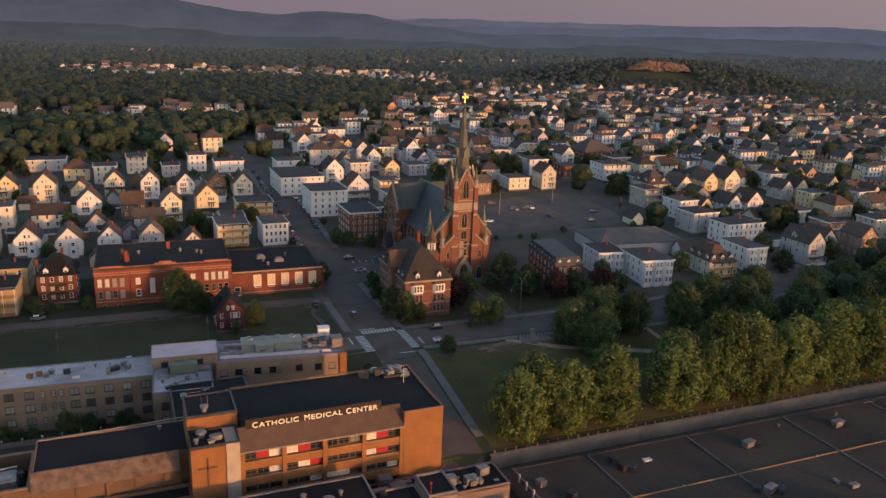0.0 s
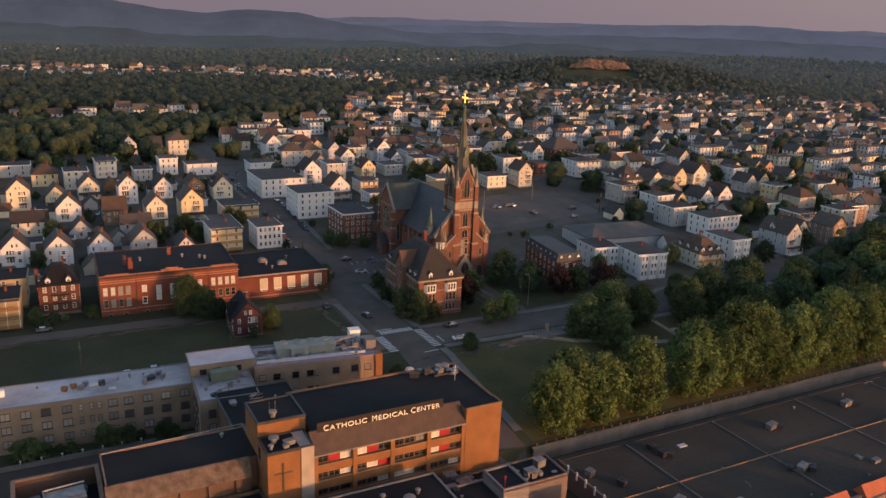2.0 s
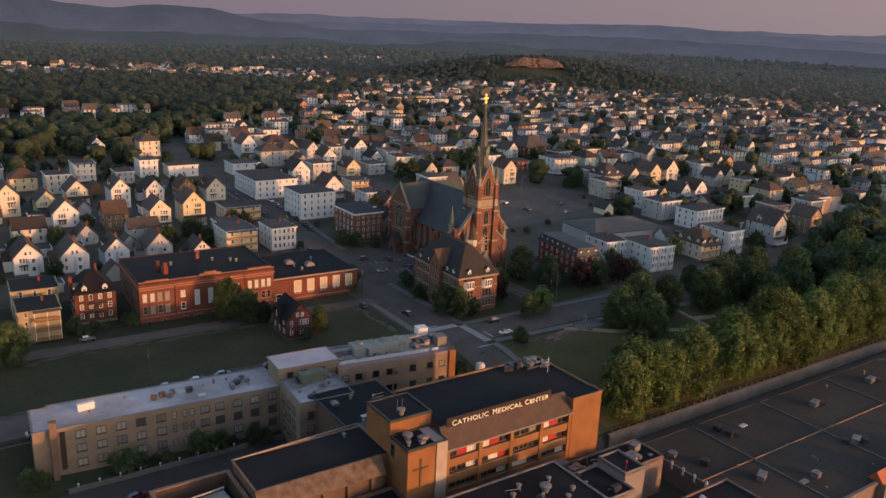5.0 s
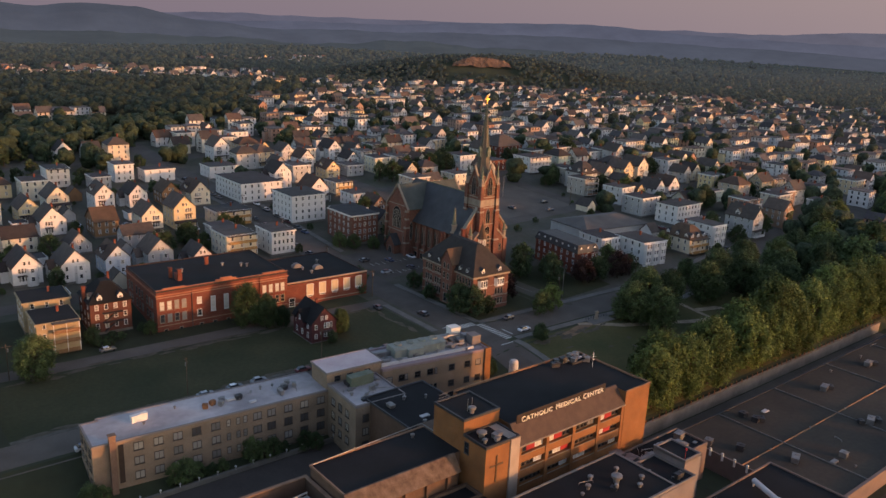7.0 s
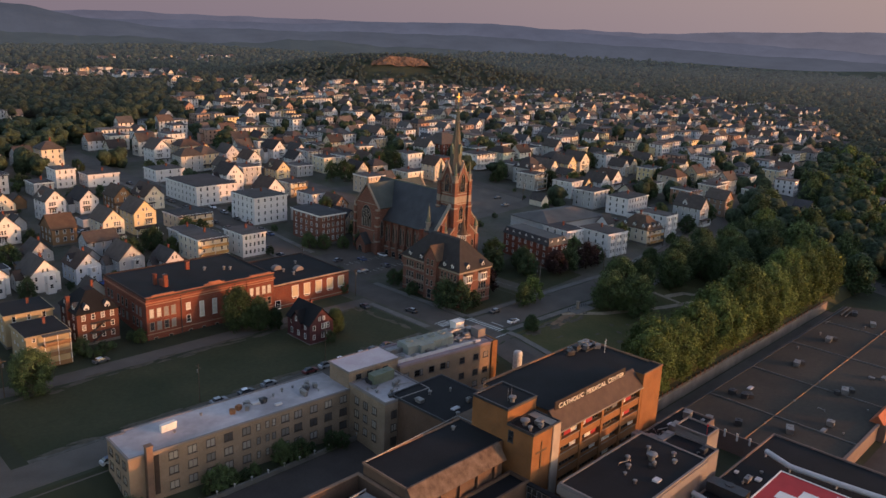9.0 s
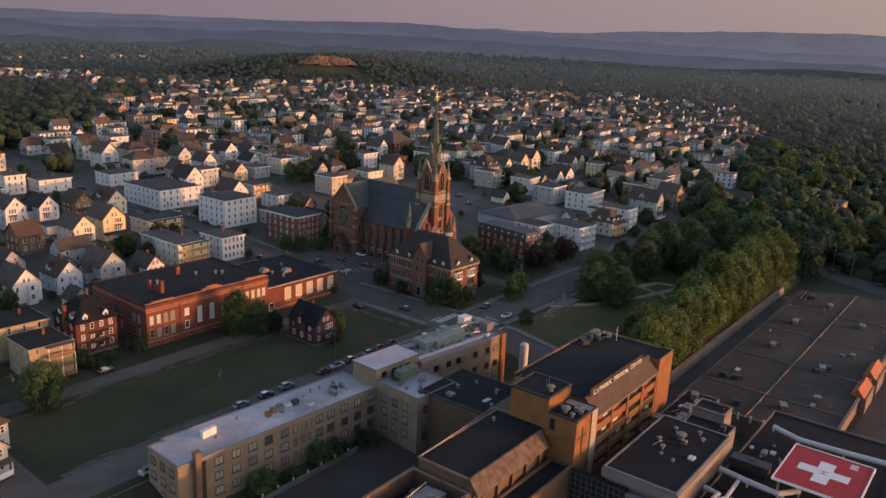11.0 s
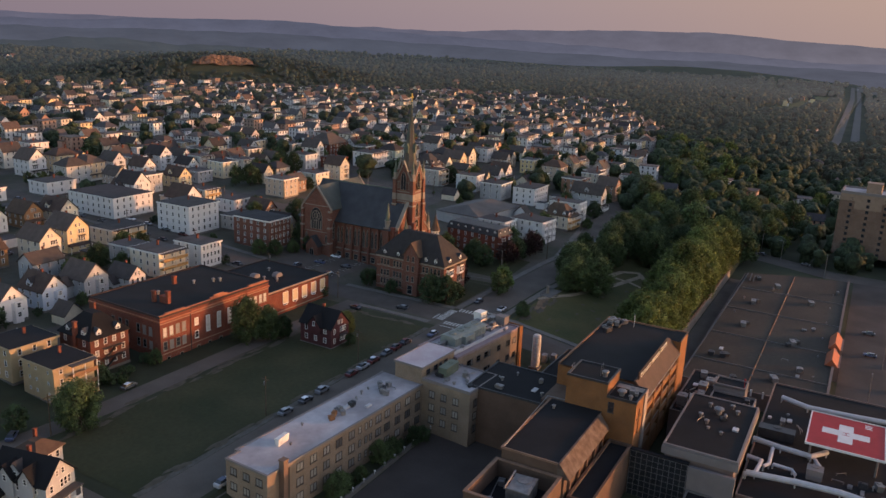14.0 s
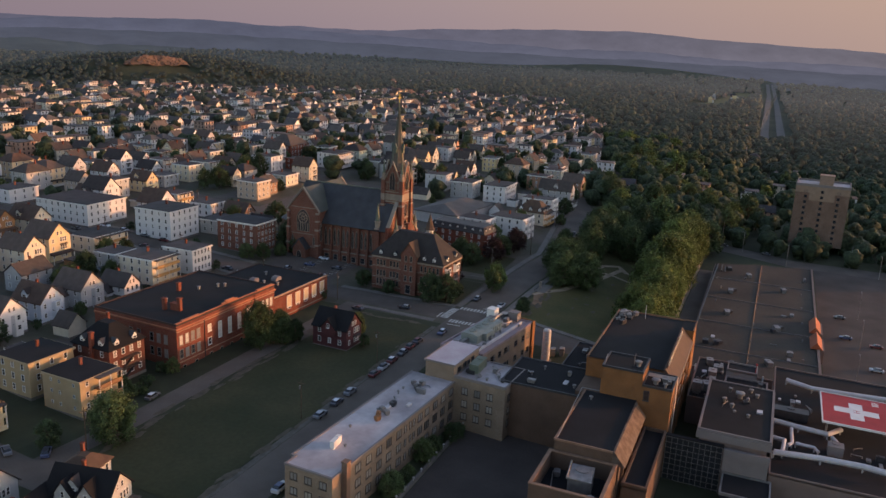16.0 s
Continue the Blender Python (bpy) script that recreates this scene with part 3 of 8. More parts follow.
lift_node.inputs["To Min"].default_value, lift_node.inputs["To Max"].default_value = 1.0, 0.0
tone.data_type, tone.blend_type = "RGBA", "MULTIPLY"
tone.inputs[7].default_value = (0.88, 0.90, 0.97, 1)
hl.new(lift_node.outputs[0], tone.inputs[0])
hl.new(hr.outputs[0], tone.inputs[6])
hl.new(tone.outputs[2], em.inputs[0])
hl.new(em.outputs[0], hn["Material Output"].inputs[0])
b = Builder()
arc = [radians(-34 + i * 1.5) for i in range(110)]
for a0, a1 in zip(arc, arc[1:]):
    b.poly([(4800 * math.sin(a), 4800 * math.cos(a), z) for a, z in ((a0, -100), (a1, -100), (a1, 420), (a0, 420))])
tagged(b.obj("backdrop", haze), "glowing backdrop painted as pale pink hazy sky", "sky", "", "structure")

ROADS = [
    ("avenue", [(72, 226), (73, 300), (75, 367), (76, 484), (78, 536), (84, 700), (95, 1000)], 12.5),
    ("avenue_south", [(72, 212), (72, 160), (66, 140)], 11.5),
    ("cross_street", [(-260, 219), (60, 219), (120, 218), (165, 214), (270, 229), (340, 236)], 13.0),
    ("school_lane", [(-90, 268), (-40, 263.5), (14, 263), (65, 261)], 6.5),
    ("service_lane", [(66, 153.4), (225, 153.4)], 6.6),
    ("river_road", [(262, 60), (262, 115), (285, 165), (330, 215), (420, 255), (700, 330)], 15.0),
    ("west_lane", [(-70, 219), (-68, 262), (-64, 300), (-62, 420)], 8.0),
]
for ri, (rname, pts, width) in enumerate(ROADS):
    strip("road_" + rname, pts, width, OLD_ASPHALT if "lane" in rname or rname == "cross_street" else ASPHALT, 0.05 + 0.009 * ri, label="grey asphalt street between the buildings", category="road")
sheet("road_crossing", steps_of(66, 78.4, 3), steps_of(212, 226, 2), ASPHALT, 0.125, "grey asphalt street crossing", "road")
for yy in (312, 388, 452, 520, 590, 660):
    strip("road_side_street", [(90, yy), (250, yy + 4), (430, yy + 10)], 8.0, ASPHALT, 0.05, label="grey asphalt side street between the houses", category="road", step=4)
    if yy > 300:
        strip("road_side_street", [(-60, yy), (66, yy)], 7.5, ASPHALT, 0.05, label="grey asphalt side street between the houses", category="road", step=4)
for xx in (147, 232, 318, 405):
    strip("road_back_street", [(xx, 300 if xx < 240 else 232), (xx + 5, 500), (xx + 12, 760)], 8.0, ASPHALT, 0.055, label="grey asphalt back street between the houses", category="road", step=4)
for off in (-8, 8):
    strip("road_highway", [(900, 138 + off * 1.3), (1000, 141 + off * 1.3), (2070, 166 + off), (2600, 186 + off)], 10.5, mat("pale_highway", (0.115, 0.108, 0.102), 0.9, 0.2, 0.02, 1.0), 1.0, label="pale grey highway carriageway in the trees", category="road", step=25)
for pts_, w_ in (([(1250, 264), (1600, 236), (2050, 226)], 46), ([(1700, 66), (1830, -10), (1880, -60)], 60), ([(1050, 66), (1180, 20)], 26), ([(590, 176), (680, 140)], 34)):
    strip("ground_clearing", pts_, w_, FIELD, 0.9, label="yellowed grass clearing in the woods", category="field", step=25)
sheet("ground_lot_north", steps_of(80, 108, 3), steps_of(282, 312, 3), ASPHALT, 0.07, "asphalt parking lot beside the church", "parking lot")
sheet("ground_lot_east", steps_of(150, 228, 6), steps_of(312, 366, 6), OLD_ASPHALT, 0.04, "worn asphalt parking lot between the houses", "parking lot")
sheet("ground_market_lot", steps_of(72, 262, 5), steps_of(-60, 105, 5), LOT, 0.03, "worn asphalt parking lot beside the market", "parking lot")
sheet("ground_courtyard", steps_of(-48, 8, 4), steps_of(168, 194, 2), LOT, 0.04, "worn asphalt yard behind the hospital wing", "yard")
sheet("lawn_school", steps_of(-62, 57, 7), [227.5, 234, 241, 248, 255, 258.5], GRASS, 0.09, "dry dark green lawn before the school", "lawn")
sheet("lawn_park", steps_of(80.5, 236, 5), [160, 166, 172, 180, 188, 196, 200, 204, 207], PARK_GRASS, 0.07, "dry dark green park lawn", "lawn")
sheet("lawn_rectory", steps_of(80.5, 112, 3), steps_of(229, 264, 5), GRASS, 0.06, "dark green lawn round the rectory", "lawn")
sheet("lawn_church", steps_of(112.5, 150, 3), steps_of(228.5, 262, 5), GRASS, 0.06, "dark green churchyard lawn", "lawn")

# pavements with a raised kerb
for pts in ([(80, 228), (80, 275)], [(62.7, 229), (63.2, 258)], [(80, 227.2), (120, 226.4), (165, 222.4), (262, 236)], [(81, 210.2), (120, 209.2), (165, 205.4), (230, 215)], [(79.6, 209), (79.4, 165)],
            [(65.6, 310), (67.4, 367), (68.4, 470)], [(81.6, 316), (83.2, 367), (84.2, 470)]):
    strip("pavement", pts, 2.4, CONCRETE, 0.19, label="pale concrete pavement along the street", category="pavement", thick=0.25)
PATHS = [("path", [(108, 208), (122, 200), (150, 191), (172, 186)], 2.2, DIRT), ("path", [(158, 206), (160, 188), (156, 176), (152, 166)], 1.8, DIRT), ("path", [(160, 196), (170, 194), (176, 188), (168, 183)], 2.4, DIRT),
         ("path", [(119, 262), (121, 232)], 3.0, CONCRETE)]
for n_, pts, width, m_ in PATHS:
    strip(n_, pts, width, m_, 0.11, label="trodden path across the lawn" if m_ is DIRT else "pale concrete church walk", category="path")
strip("path", [(-62, 226.3), (-20, 226.4), (57, 226.5)], 1.6, mat("gritty_verge", (0.13, 0.115, 0.095), 0.95, 0.4, 0.5, 3.0), 0.10, label="gritty verge between lawn and street", category="path")
strip("path", [(97, 203.4), (101, 203.8), (106, 205.2), (112, 206.2)], 3.4, mat("bare_earth", (0.22, 0.135, 0.08), 0.95, 0.4, 0.4, 2.0), 0.10, label="bare reddish earth in the lawn", category="path")

# ragged bare earth along the lane, the verge and the park paths
def bare_patches():
    q = random.Random(21)
    b = Builder()
    spots = [(q.uniform(-58, 54), q.gauss(258.4, 0.7), q.uniform(1.5, 5.0), q.uniform(0.4, 1.1)) for i in range(46)]
    spots += [(q.uniform(-58, 54), q.gauss(227.6, 0.5), q.uniform(1.2, 4.5), q.uniform(0.3, 0.9)) for i in range(40)]
    spots += [(56.6 + q.gauss(0, 0.6), q.uniform(229, 257), q.uniform(0.4, 0.9), q.uniform(1.0, 3.2)) for i in range(12)]
    spots += [(q.uniform(84, 116), q.gauss(203.5, 1.4), q.uniform(1.0, 3.4), q.uniform(0.4, 1.2)) for i in range(16)]
    spots += [(q.uniform(84, 150), q.uniform(176, 200), q.uniform(0.6, 2.2), q.uniform(0.4, 1.2)) for i in range(14)]
    for x, y, rx, ry in spots:
        a = [2 * math.pi * i / 13 for i in range(13)]
        k = [q.uniform(0.6, 1.2) for i in a]
        lift = q.uniform(0.115, 0.15)
        b.poly([(x + rx * r_ * math.cos(t), y + ry * r_ * math.sin(t), ground(x + rx * r_ * math.cos(t), y + ry * r_ * math.sin(t)) + lift) for t, r_ in zip(a, k)])
    tagged(b.obj("bare_patches", mat("trodden_earth", (0.115, 0.092, 0.066), 0.95, 0.45, 0.5, 3.0)), "ragged bare earth where grass has worn away", "earth", "", "stuff")


bare_patches()

# crosswalk bars
bar = Builder()
bar.box(-0.3, -1.4, 0, 0.3, 1.4, 0.012)
bar_mesh = bar.mesh("stripe", [PAINT_WHITE])
for group_pts, turn in ((([67 + i * 1.02 for i in range(11)], [227.2] * 11), 0), (([79.0] * 12, [211.6 + i * 1.25 for i in range(12)]), 90), (([65.0] * 11, [212.4 + i * 1.15 for i in range(11)]), 90)):
    cw = thing("crosswalk", group_pts[0][5], group_pts[1][5], 0.14, 0, "white painted crosswalk stripes on the asphalt", "crosswalk", "crosswalks at the crossing", "structure")
    for px, py in zip(*group_pts):
        link("stripe", bar_mesh, cw, m=pose(px - group_pts[0][5], py - group_pts[1][5], 0.0, 0, 0, turn))
lot = thing("parking_bays", 94, 296, ground(94, 296), 0, "white painted parking bay lines on the lot", "parking lines", "", "structure")
line_b = Builder()
line_b.box(-0.08, -2.4, 0, 0.08, 2.4, 0.012)
line_mesh = line_b.mesh("stripe", [PAINT_WHITE])
for i in range(9):
    for yy in (287, 298):
        link("stripe", line_mesh, lot, m=pose(84 + i * 2.7 - 94, yy - 296, ground(90, yy) - ground(94, 296) + 0.11, 0, 0, 0))

# retaining wall between park and service lane, with posts
rw = thing("retaining_wall", 80, 157.4, -11, 0, "low pale concrete retaining wall with short posts", "wall")
b = Builder()
b.box(-1, -0.35, 0, 145, 0.35, 3.9)
b.box(-1.2, -0.45, 3.9, 145.2, 0.45, 4.1)
b.obj("wall", mat("stained_concrete", (0.29, 0.225, 0.175), 0.9, 0.4, 0.2, 2.0), rw)
pb = Builder()
pb.box(-0.1, -0.1, 0, 0.1, 0.1, 1.1)
post_mesh = pb.mesh("post", [RUST])
for i in range(48):
    link("post", post_mesh, rw, m=pose(i * 3.0, 0, 4.1))


# ---- the school ----
def flat_roof(parent, x0, y0, x1, y1, z, t, h, top, cap, label="", name="roof"):
    """A flat roof inside a parapet ring."""
    b = Builder()
    b.box(x0 + t, y0 + t, z - 0.25, x1 - t, y1 - t, z)
    b.obj(name, top, parent, label)
    b = Builder()
    b.frame_ring(x0, y0, x1, y1, z - 0.3, z + h, t)
    b.obj("parapet", cap, parent)


# window frames with the west wall's shade put into their colour
SHADED_FRAME = mat("shaded_frame", (0.20, 0.17, 0.15), 0.8, 0.2, 1.0, 5.0)


def school():
    s = thing("school_building", -11, 274.6, -1.4, -1.9, "long red brick school with dark flat roof and tall windows", "school")
    b = Builder()
    b.box(0, 0.3, 0, 44, 31, 14.2)
    b.box(0, 0, 0, 11, 0.3, 14.2)
    b.box(34, 0, 0, 44, 0.3, 14.2)
    b.obj("wall", BRICK, s)
    flat_roof(s, 0, 0, 44, 31, 14.45, 0.3, 0.32, ROOF_DARK, mat("tarred_coping", (0.060, 0.036, 0.030), 0.85, 0.3, 0.6, 5.0), "", "roof")
    b = Builder()
    b.box(-0.35, -0.35, 13.0, 11.3, 0, 13.4)
    b.box(11.3, -0.08, 13.0, 33.7, 0.3, 13.4)
    b.box(33.7, -0.35, 13.0, 44.35, 0, 13.4)
    b.box(-0.35, -0.35, 13.0, 0, 31, 13.4)
    b.box(-0.2, -0.2, 14.85, 11.3, 0.5, 15.05)
    b.box(11.3, 0.1, 14.85, 33.7, 0.5, 15.05)
    b.box(33.7, -0.2, 14.85, 44.2, 0.5, 15.05)
    for x0, x1, h in ((19, 26, 15.6), (20.5, 24.5, 16.1), (35, 43, 15.5), (2, 9, 15.4)):
        b.box(x0, 0.02 if 11 < x0 < 30 else -0.18, 15.05, x1, 0.48, h)
    b.obj("cornice", mat("terracotta_cornice", (0.36, 0.14, 0.08), 0.85, 0.25, 0.6, 5.0), s, "projecting red terracotta cornice and stepped parapet")
    b = Builder()
    for x0, x1, y in ((-0.06, 11.05, -0.06), (11.05, 33.95, 0.24), (33.95, 44.06, -0.06)):
        for z in (3.1, 12.3):
            b.box(x0, y, z, x1, y + 0.06, z + 0.28)
    b.obj("stone_band", mat("sandstone_band", (0.33, 0.19, 0.13), 0.9, 0.2, 0.6, 5.0), s)
    for xs in ((1.6, 3.9, 6.2, 8.5), (35.6, 37.9, 40.2, 42.2)):
        for x in xs:
            put_window(s, x, 0, 8.3, "s", 1.5, 2.9, frame_mat=STONE, glass_mat=BLIND if x > 11 or x < 5 else SHADE)
            put_window(s, x, 0, 4.3, "s", 1.5, 2.7, frame_mat=STONE, glass_mat=SHADE)
    for x in (13.5, 31.2):
        put_window(s, x, 0.3, 8.6, "s", 1.5, 2.2, glass_mat=BLIND)
        put_window(s, x, 0.3, 4.5, "s", 1.5, 2.3, glass_mat=SHADE)
    for x in (18.0, 22.4, 26.8):
        put_window(s, x, 0.3, 5.4, "s", 1.6, 5.0, glass_mat=BLIND, bars=3)
    for x in (2.6, 7.4, 14, 18.5, 23, 27.5, 37, 41):
        put_window(s, x, 0 if x < 11 or x > 34 else 0.3, 0.9, "s", 1.3, 1.2, frame_mat=STONE, glass_mat=GLASS, bars=0)
    for y in (4, 6.6, 9.2, 14, 17, 20, 25, 27.6):
        put_window(s, 0, y, 8.3, "w", 1.4, 2.7, frame_mat=SHADED_FRAME, glass_mat=SHADE)
        put_window(s, 0, y, 4.3, "w", 1.4, 2.5, frame_mat=SHADED_FRAME, glass_mat=SHADE)
    b = Builder()
    b.tube([(11.0, -0.12, 0.2), (11.0, -0.12, 13.9)], 0.13, 6)
    b.obj("downpipe", DARK_METAL, s)
    # lower east wing
    b = Builder()
    b.box(44, 0.6, 0, 76, 31, 9.4)
    b.obj("wall", BRICK, s, "lower brick wing wall")
    flat_roof(s, 44.5, 0.6, 76, 31, 9.45, 0.3, 0.28, ROOF_DARK, mat("tarred_coping", (0.060, 0.036, 0.030)), "", "roof")
    b = Builder()
    b.box(44.3, 0.45, 9.75, 76.15, 1.0, 10.12)
    b.obj("coping", mat("pale_coping", (0.42, 0.27, 0.18), 0.85, 0.2, 0.6, 5.0), s, "pale stone coping along the front")
    b = Builder()
    b.box(44, 0.54, 2.2, 76.06, 0.6, 2.5)
    b.obj("stone_band", STONE, s)
    for i, x in enumerate(spread(50.5, 75, 5)):
        put_window(s, x, 0.6, 4.7, "s", 2.7, 4.0, glass_mat=mat("cream_panel", (0.58, 0.46, 0.30), 0.8, 0.15, 0.5, 5.0), bars=0, name="infill_panel")
        put_window(s, x, 0.6, 4.0, "s", 2.0, 0.65, glass_mat=GLASS, bars=0, sill=False)
    put_window(s, 46, 0.6, 1.6, "s", 2.2, 3.0, glass_mat=GLASS, name="door")
    # what stands on the roof
    for x, y, w, d, h in ((8.2, 12, 1.0, 1.0, 3.8), (9.4, 8.0, 1.6, 3.0, 2.4), (9.6, 7.6, 1.1, 1.1, 4.2), (23.5, 21, 1.2, 1.0, 3.0)):
        b = Builder()
        b.box(x, y, 13.9, x + w, y + d, 13.9 + h)
        b.box(x - 0.12, y - 0.12, 13.9 + h, x + w + 0.12, y + d + 0.12, 14.15 + h)
        b.obj("chimney", BRICK, s)
    for x, y, z in ((55, 17, 9.45), (61, 12, 9.45)):
        b = Builder()
        b.box(x, y, z, x + 3.2, y + 2.0, z + 0.7)
        b.extrude_y([(x - 0.1, z + 0.7), (x + 3.3, z + 0.7), (x + 2.4, z + 1.5), (x + 0.8, z + 1.5)], y - 0.1, y + 2.1)
        b.obj("skylight", PARAPET, s)
    for x, y, z in ((28, 17, 14.45), (33.5, 14, 14.45), (35, 12.5, 14.45), (14, 17, 14.45), (58, 9, 9.45), (66, 20, 9.45), (57, 14, 9.45)):
        b = Builder()
        b.ring(x, y, [(z, 0.35), (z + 0.9, 0.35), (z + 0.95, 0.6), (z + 1.15, 0.55), (z + 1.35, 0.15)], 8)
        b.obj("roof_vent", METAL, s)


school()


# ---- church ----
def church():
    c = thing("church", 119, 268.3, 0.0, 0, "tall red brick Gothic church with slate roof and spire", "church")
    # nave: x -11.5..11.5, y 2..46, eave 17.6, ridge 31
    b = Builder()
    b.extrude_y([(-11.5, 0), (11.5, 0), (11.5, 17.6), (0, 30.4), (-11.5, 17.6)], 2.2, 47.4)
    b.obj("nave_wall", CHURCH_BRICK, c)
    b = Builder()
    for sx in (-1, 1):
        p = [(sx * 12.7, 16.2), (0, 30.6), (0, 31.1), (sx * 12.9, 16.5)]
        b.extrude_y(p if sx > 0 else p[::-1], 2.6, 48)
    b.obj("nave_roof", SLATE, c, "steep dark slate roof")
    b = Builder()
    b.box(-0.2, 2.6, 31.0, 0.2, 48, 31.35)
    b.obj("ridge_cap", COPPER, c)
    # transepts with gables to west and east
    ty, te, ta = 39.4, 21.8, 30.2
    for sx, nm in ((-1, "w"), (1, "e")):
        b = Builder()
        xo = sx * 15.6
        a0, a1 = sorted((xo, sx * 9))
        b.extrude_x([(ty - 7.2, 0), (ty + 7.2, 0), (ty + 7.2, te), (ty, ta), (ty - 7.2, te)], a0, a1)
        b.obj("transept_wall", CHURCH_BRICK, c)
        b = Builder()
        a0, a1 = sorted((xo - sx * 0.5, 0.0))
        for p in ([(ty - 7.8, te - 0.6), (ty, ta + 0.3), (ty, ta + 0.8), (ty - 8.0, te - 0.3)], [(ty + 8.0, te - 0.3), (ty, ta + 0.8), (ty, ta + 0.3), (ty + 7.8, te - 0.6)]):
            b.extrude_x(p[::-1], a0, a1)
        b.obj("transept_roof", SLATE_GREEN, c, "greenish slate roof")
        for y0, z0, y1, z1 in ((ty - 7.9, te - 0.7, ty, ta + 0.6), (ty, ta + 0.6, ty + 7.9, te - 0.7)):
            b = Builder()
            a0, a1 = sorted((xo - sx * 0.5, xo + sx * 0.35))
            b.extrude_x([(y0, z0), (y1, z1), (y1, z1 + 0.75), (y0, z0 + 0.75)], a0, a1)
            b.obj("coping", STONE, c)
        b = Builder()
        b.ring(xo, ty, [(ta + 1.2, 0.3), (ta + 1.7, 0.3), (ta + 2.0, 0.12), (ta + 3.2, 0.06)], 6)
        b.obj("finial", COPPER, c)
        # great pointed window: a wheel of tracery over lancets, within one stone arch
        put_window(c, xo, ty, 12.6, nm, 6.0, 9.4, frame_mat=STONE, glass_mat=GLASS, arch=True, name="great_window")
        b = Builder()
        n, zc = 20, 18.3
        for r0, r1, dx in ((1.95, 2.3, 0.22), (0.6, 0.85, 0.2)):
            for i in range(n):
                a, a2 = 2 * math.pi * i / n, 2 * math.pi * (i + 1) / n
                q = [(xo + sx * dx, ty + r * math.cos(t), zc + r * math.sin(t)) for r, t in ((r0, a), (r1, a), (r1, a2), (r0, a2))]
                b.poly(q if sx > 0 else q[::-1], 0)
        for i in range(8):
            a = math.pi * i / 4
            b.tube([(xo + sx * 0.18, ty + 0.7 * math.cos(a), zc + 0.7 * math.sin(a)), (xo + sx * 0.18, ty + 2.1 * math.cos(a), zc + 2.1 * math.sin(a))], 0.12, 5, 0)
        for i in range(5):
            q = ty - 2.3 + i * 1.15
            b.box(min(xo + sx * 0.05, xo + sx * 0.3), q - 0.12, 12.9, max(xo + sx * 0.05, xo + sx * 0.3), q + 0.12, 16.2)
        b.obj("tracery", STONE, c, "pale stone window tracery")
        for z in (6.2, 11.4, 22.6):
            b = Builder()
            b.box(min(xo, xo + sx * 0.1), ty - (7.2 if z < 20 else 5.8), z, max(xo, xo + sx * 0.1), ty + (7.2 if z < 20 else 5.8), z + 0.3)
            b.obj("stone_band", STONE, c)
        # gabled porch below it
        b = Builder()
        a0, a1 = sorted((xo, xo + sx * 3.2))
        b.extrude_x([(ty - 3.0, 0), (ty + 3.0, 0), (ty + 3.0, 6.0), (ty, 9.6), (ty - 3.0, 6.0)], a0, a1)
        b.obj("porch_wall", CHURCH_BRICK, c)
        b = Builder()
        a0, a1 = sorted((xo, xo + sx * 3.6))
        for p in ([(ty - 3.5, 5.6), (ty, 9.8), (ty, 10.2), (ty - 3.6, 5.9)], [(ty + 3.6, 5.9), (ty, 10.2), (ty, 9.8), (ty + 3.5, 5.6)]):
            b.extrude_x(p[::-1], a0, a1)
        b.obj("porch_roof", SLATE, c)
        put_window(c, xo + sx * 3.2, ty, 0.3, nm, 2.4, 4.8, frame_mat=STONE, glass_mat=GLASS, arch=True, name="door")
        for q in (-5.2, 5.2):
            put_window(c, xo, ty + q, 7.2, nm, 1.1, 3.6, frame_mat=STONE, glass_mat=GLASS, arch=True)
        for q in (ty - 7.0, ty + 7.0):
            b = Builder()
            b.box(xo - 0.9, q - 0.7, 0, xo + 0.9, q + 0.7, 13.5)
            b.box(xo - 0.65, q - 0.55, 13.5, xo + 0.65, q + 0.55, 20.4)
            b.obj("buttress", CHURCH_BRICK, c)
            for z in (7.0, 13.5, 17.2, 20.4):
                b = Builder()
                w_ = 1.0 if z < 14 else 0.75
                b.box(xo - w_, q - w_ + 0.12, z, xo + w_, q + w_ - 0.12, z + 0.7)
                b.obj("quoin", STONE, c)
        put_window(c, sx * 13.4, ty - 7.2, 8.5, "s", 1.5, 8, frame_mat=STONE, glass_mat=GLASS, arch=True)
        # side bays: buttress, tall window pair, low window row, lean-to course
        for y in spread(6.4, 32, 6):
            for dy in (-0.95, 0.95):
                put_window(c, sx * 11.5, y + dy, 7.2, nm, 1.25, 7.6, frame_mat=STONE, glass_mat=GLASS, arch=True)
            put_window(c, sx * 12.3, y, 1.4, nm, 2.2, 2.4, frame_mat=STONE, glass_mat=GLASS, bars=1)
        for i in range(7):
            y = 6.4 + i * 4.26
            b = Builder()
            x0, x1 = sorted((sx * 11.5, sx * 13.1))
            b.box(x0, y - 0.45, 0, x1, y + 0.45, 8.0)
            x0, x1 = sorted((sx * 11.5, sx * 12.4))
            b.box(x0, y - 0.4, 8.0, x1, y + 0.4, 16.2)
            b.obj("buttress", CHURCH_BRICK, c)
        b = Builder()
        x0, x1 = sorted((sx * 11.5, sx * 12.3))
        b.box(x0, 2.4, 0, x1, 32.2, 5.0)
        b.obj("plinth", CHURCH_BRICK, c)
        b = Builder()
        x0, x1 = sorted((sx * 11.5, sx * 12.5))
        b.box(x0, 2.3, 5.0, x1, 32.2, 5.35)
        b.obj("stone_band", STONE, c)
        b = Builder()
        x0, x1 = sorted((sx * 11.5, sx * 11.85))
        b.box(x0, 2.3, 16.3, x1, 32.2, 16.8)
        b.obj("stone_band", STONE, c)
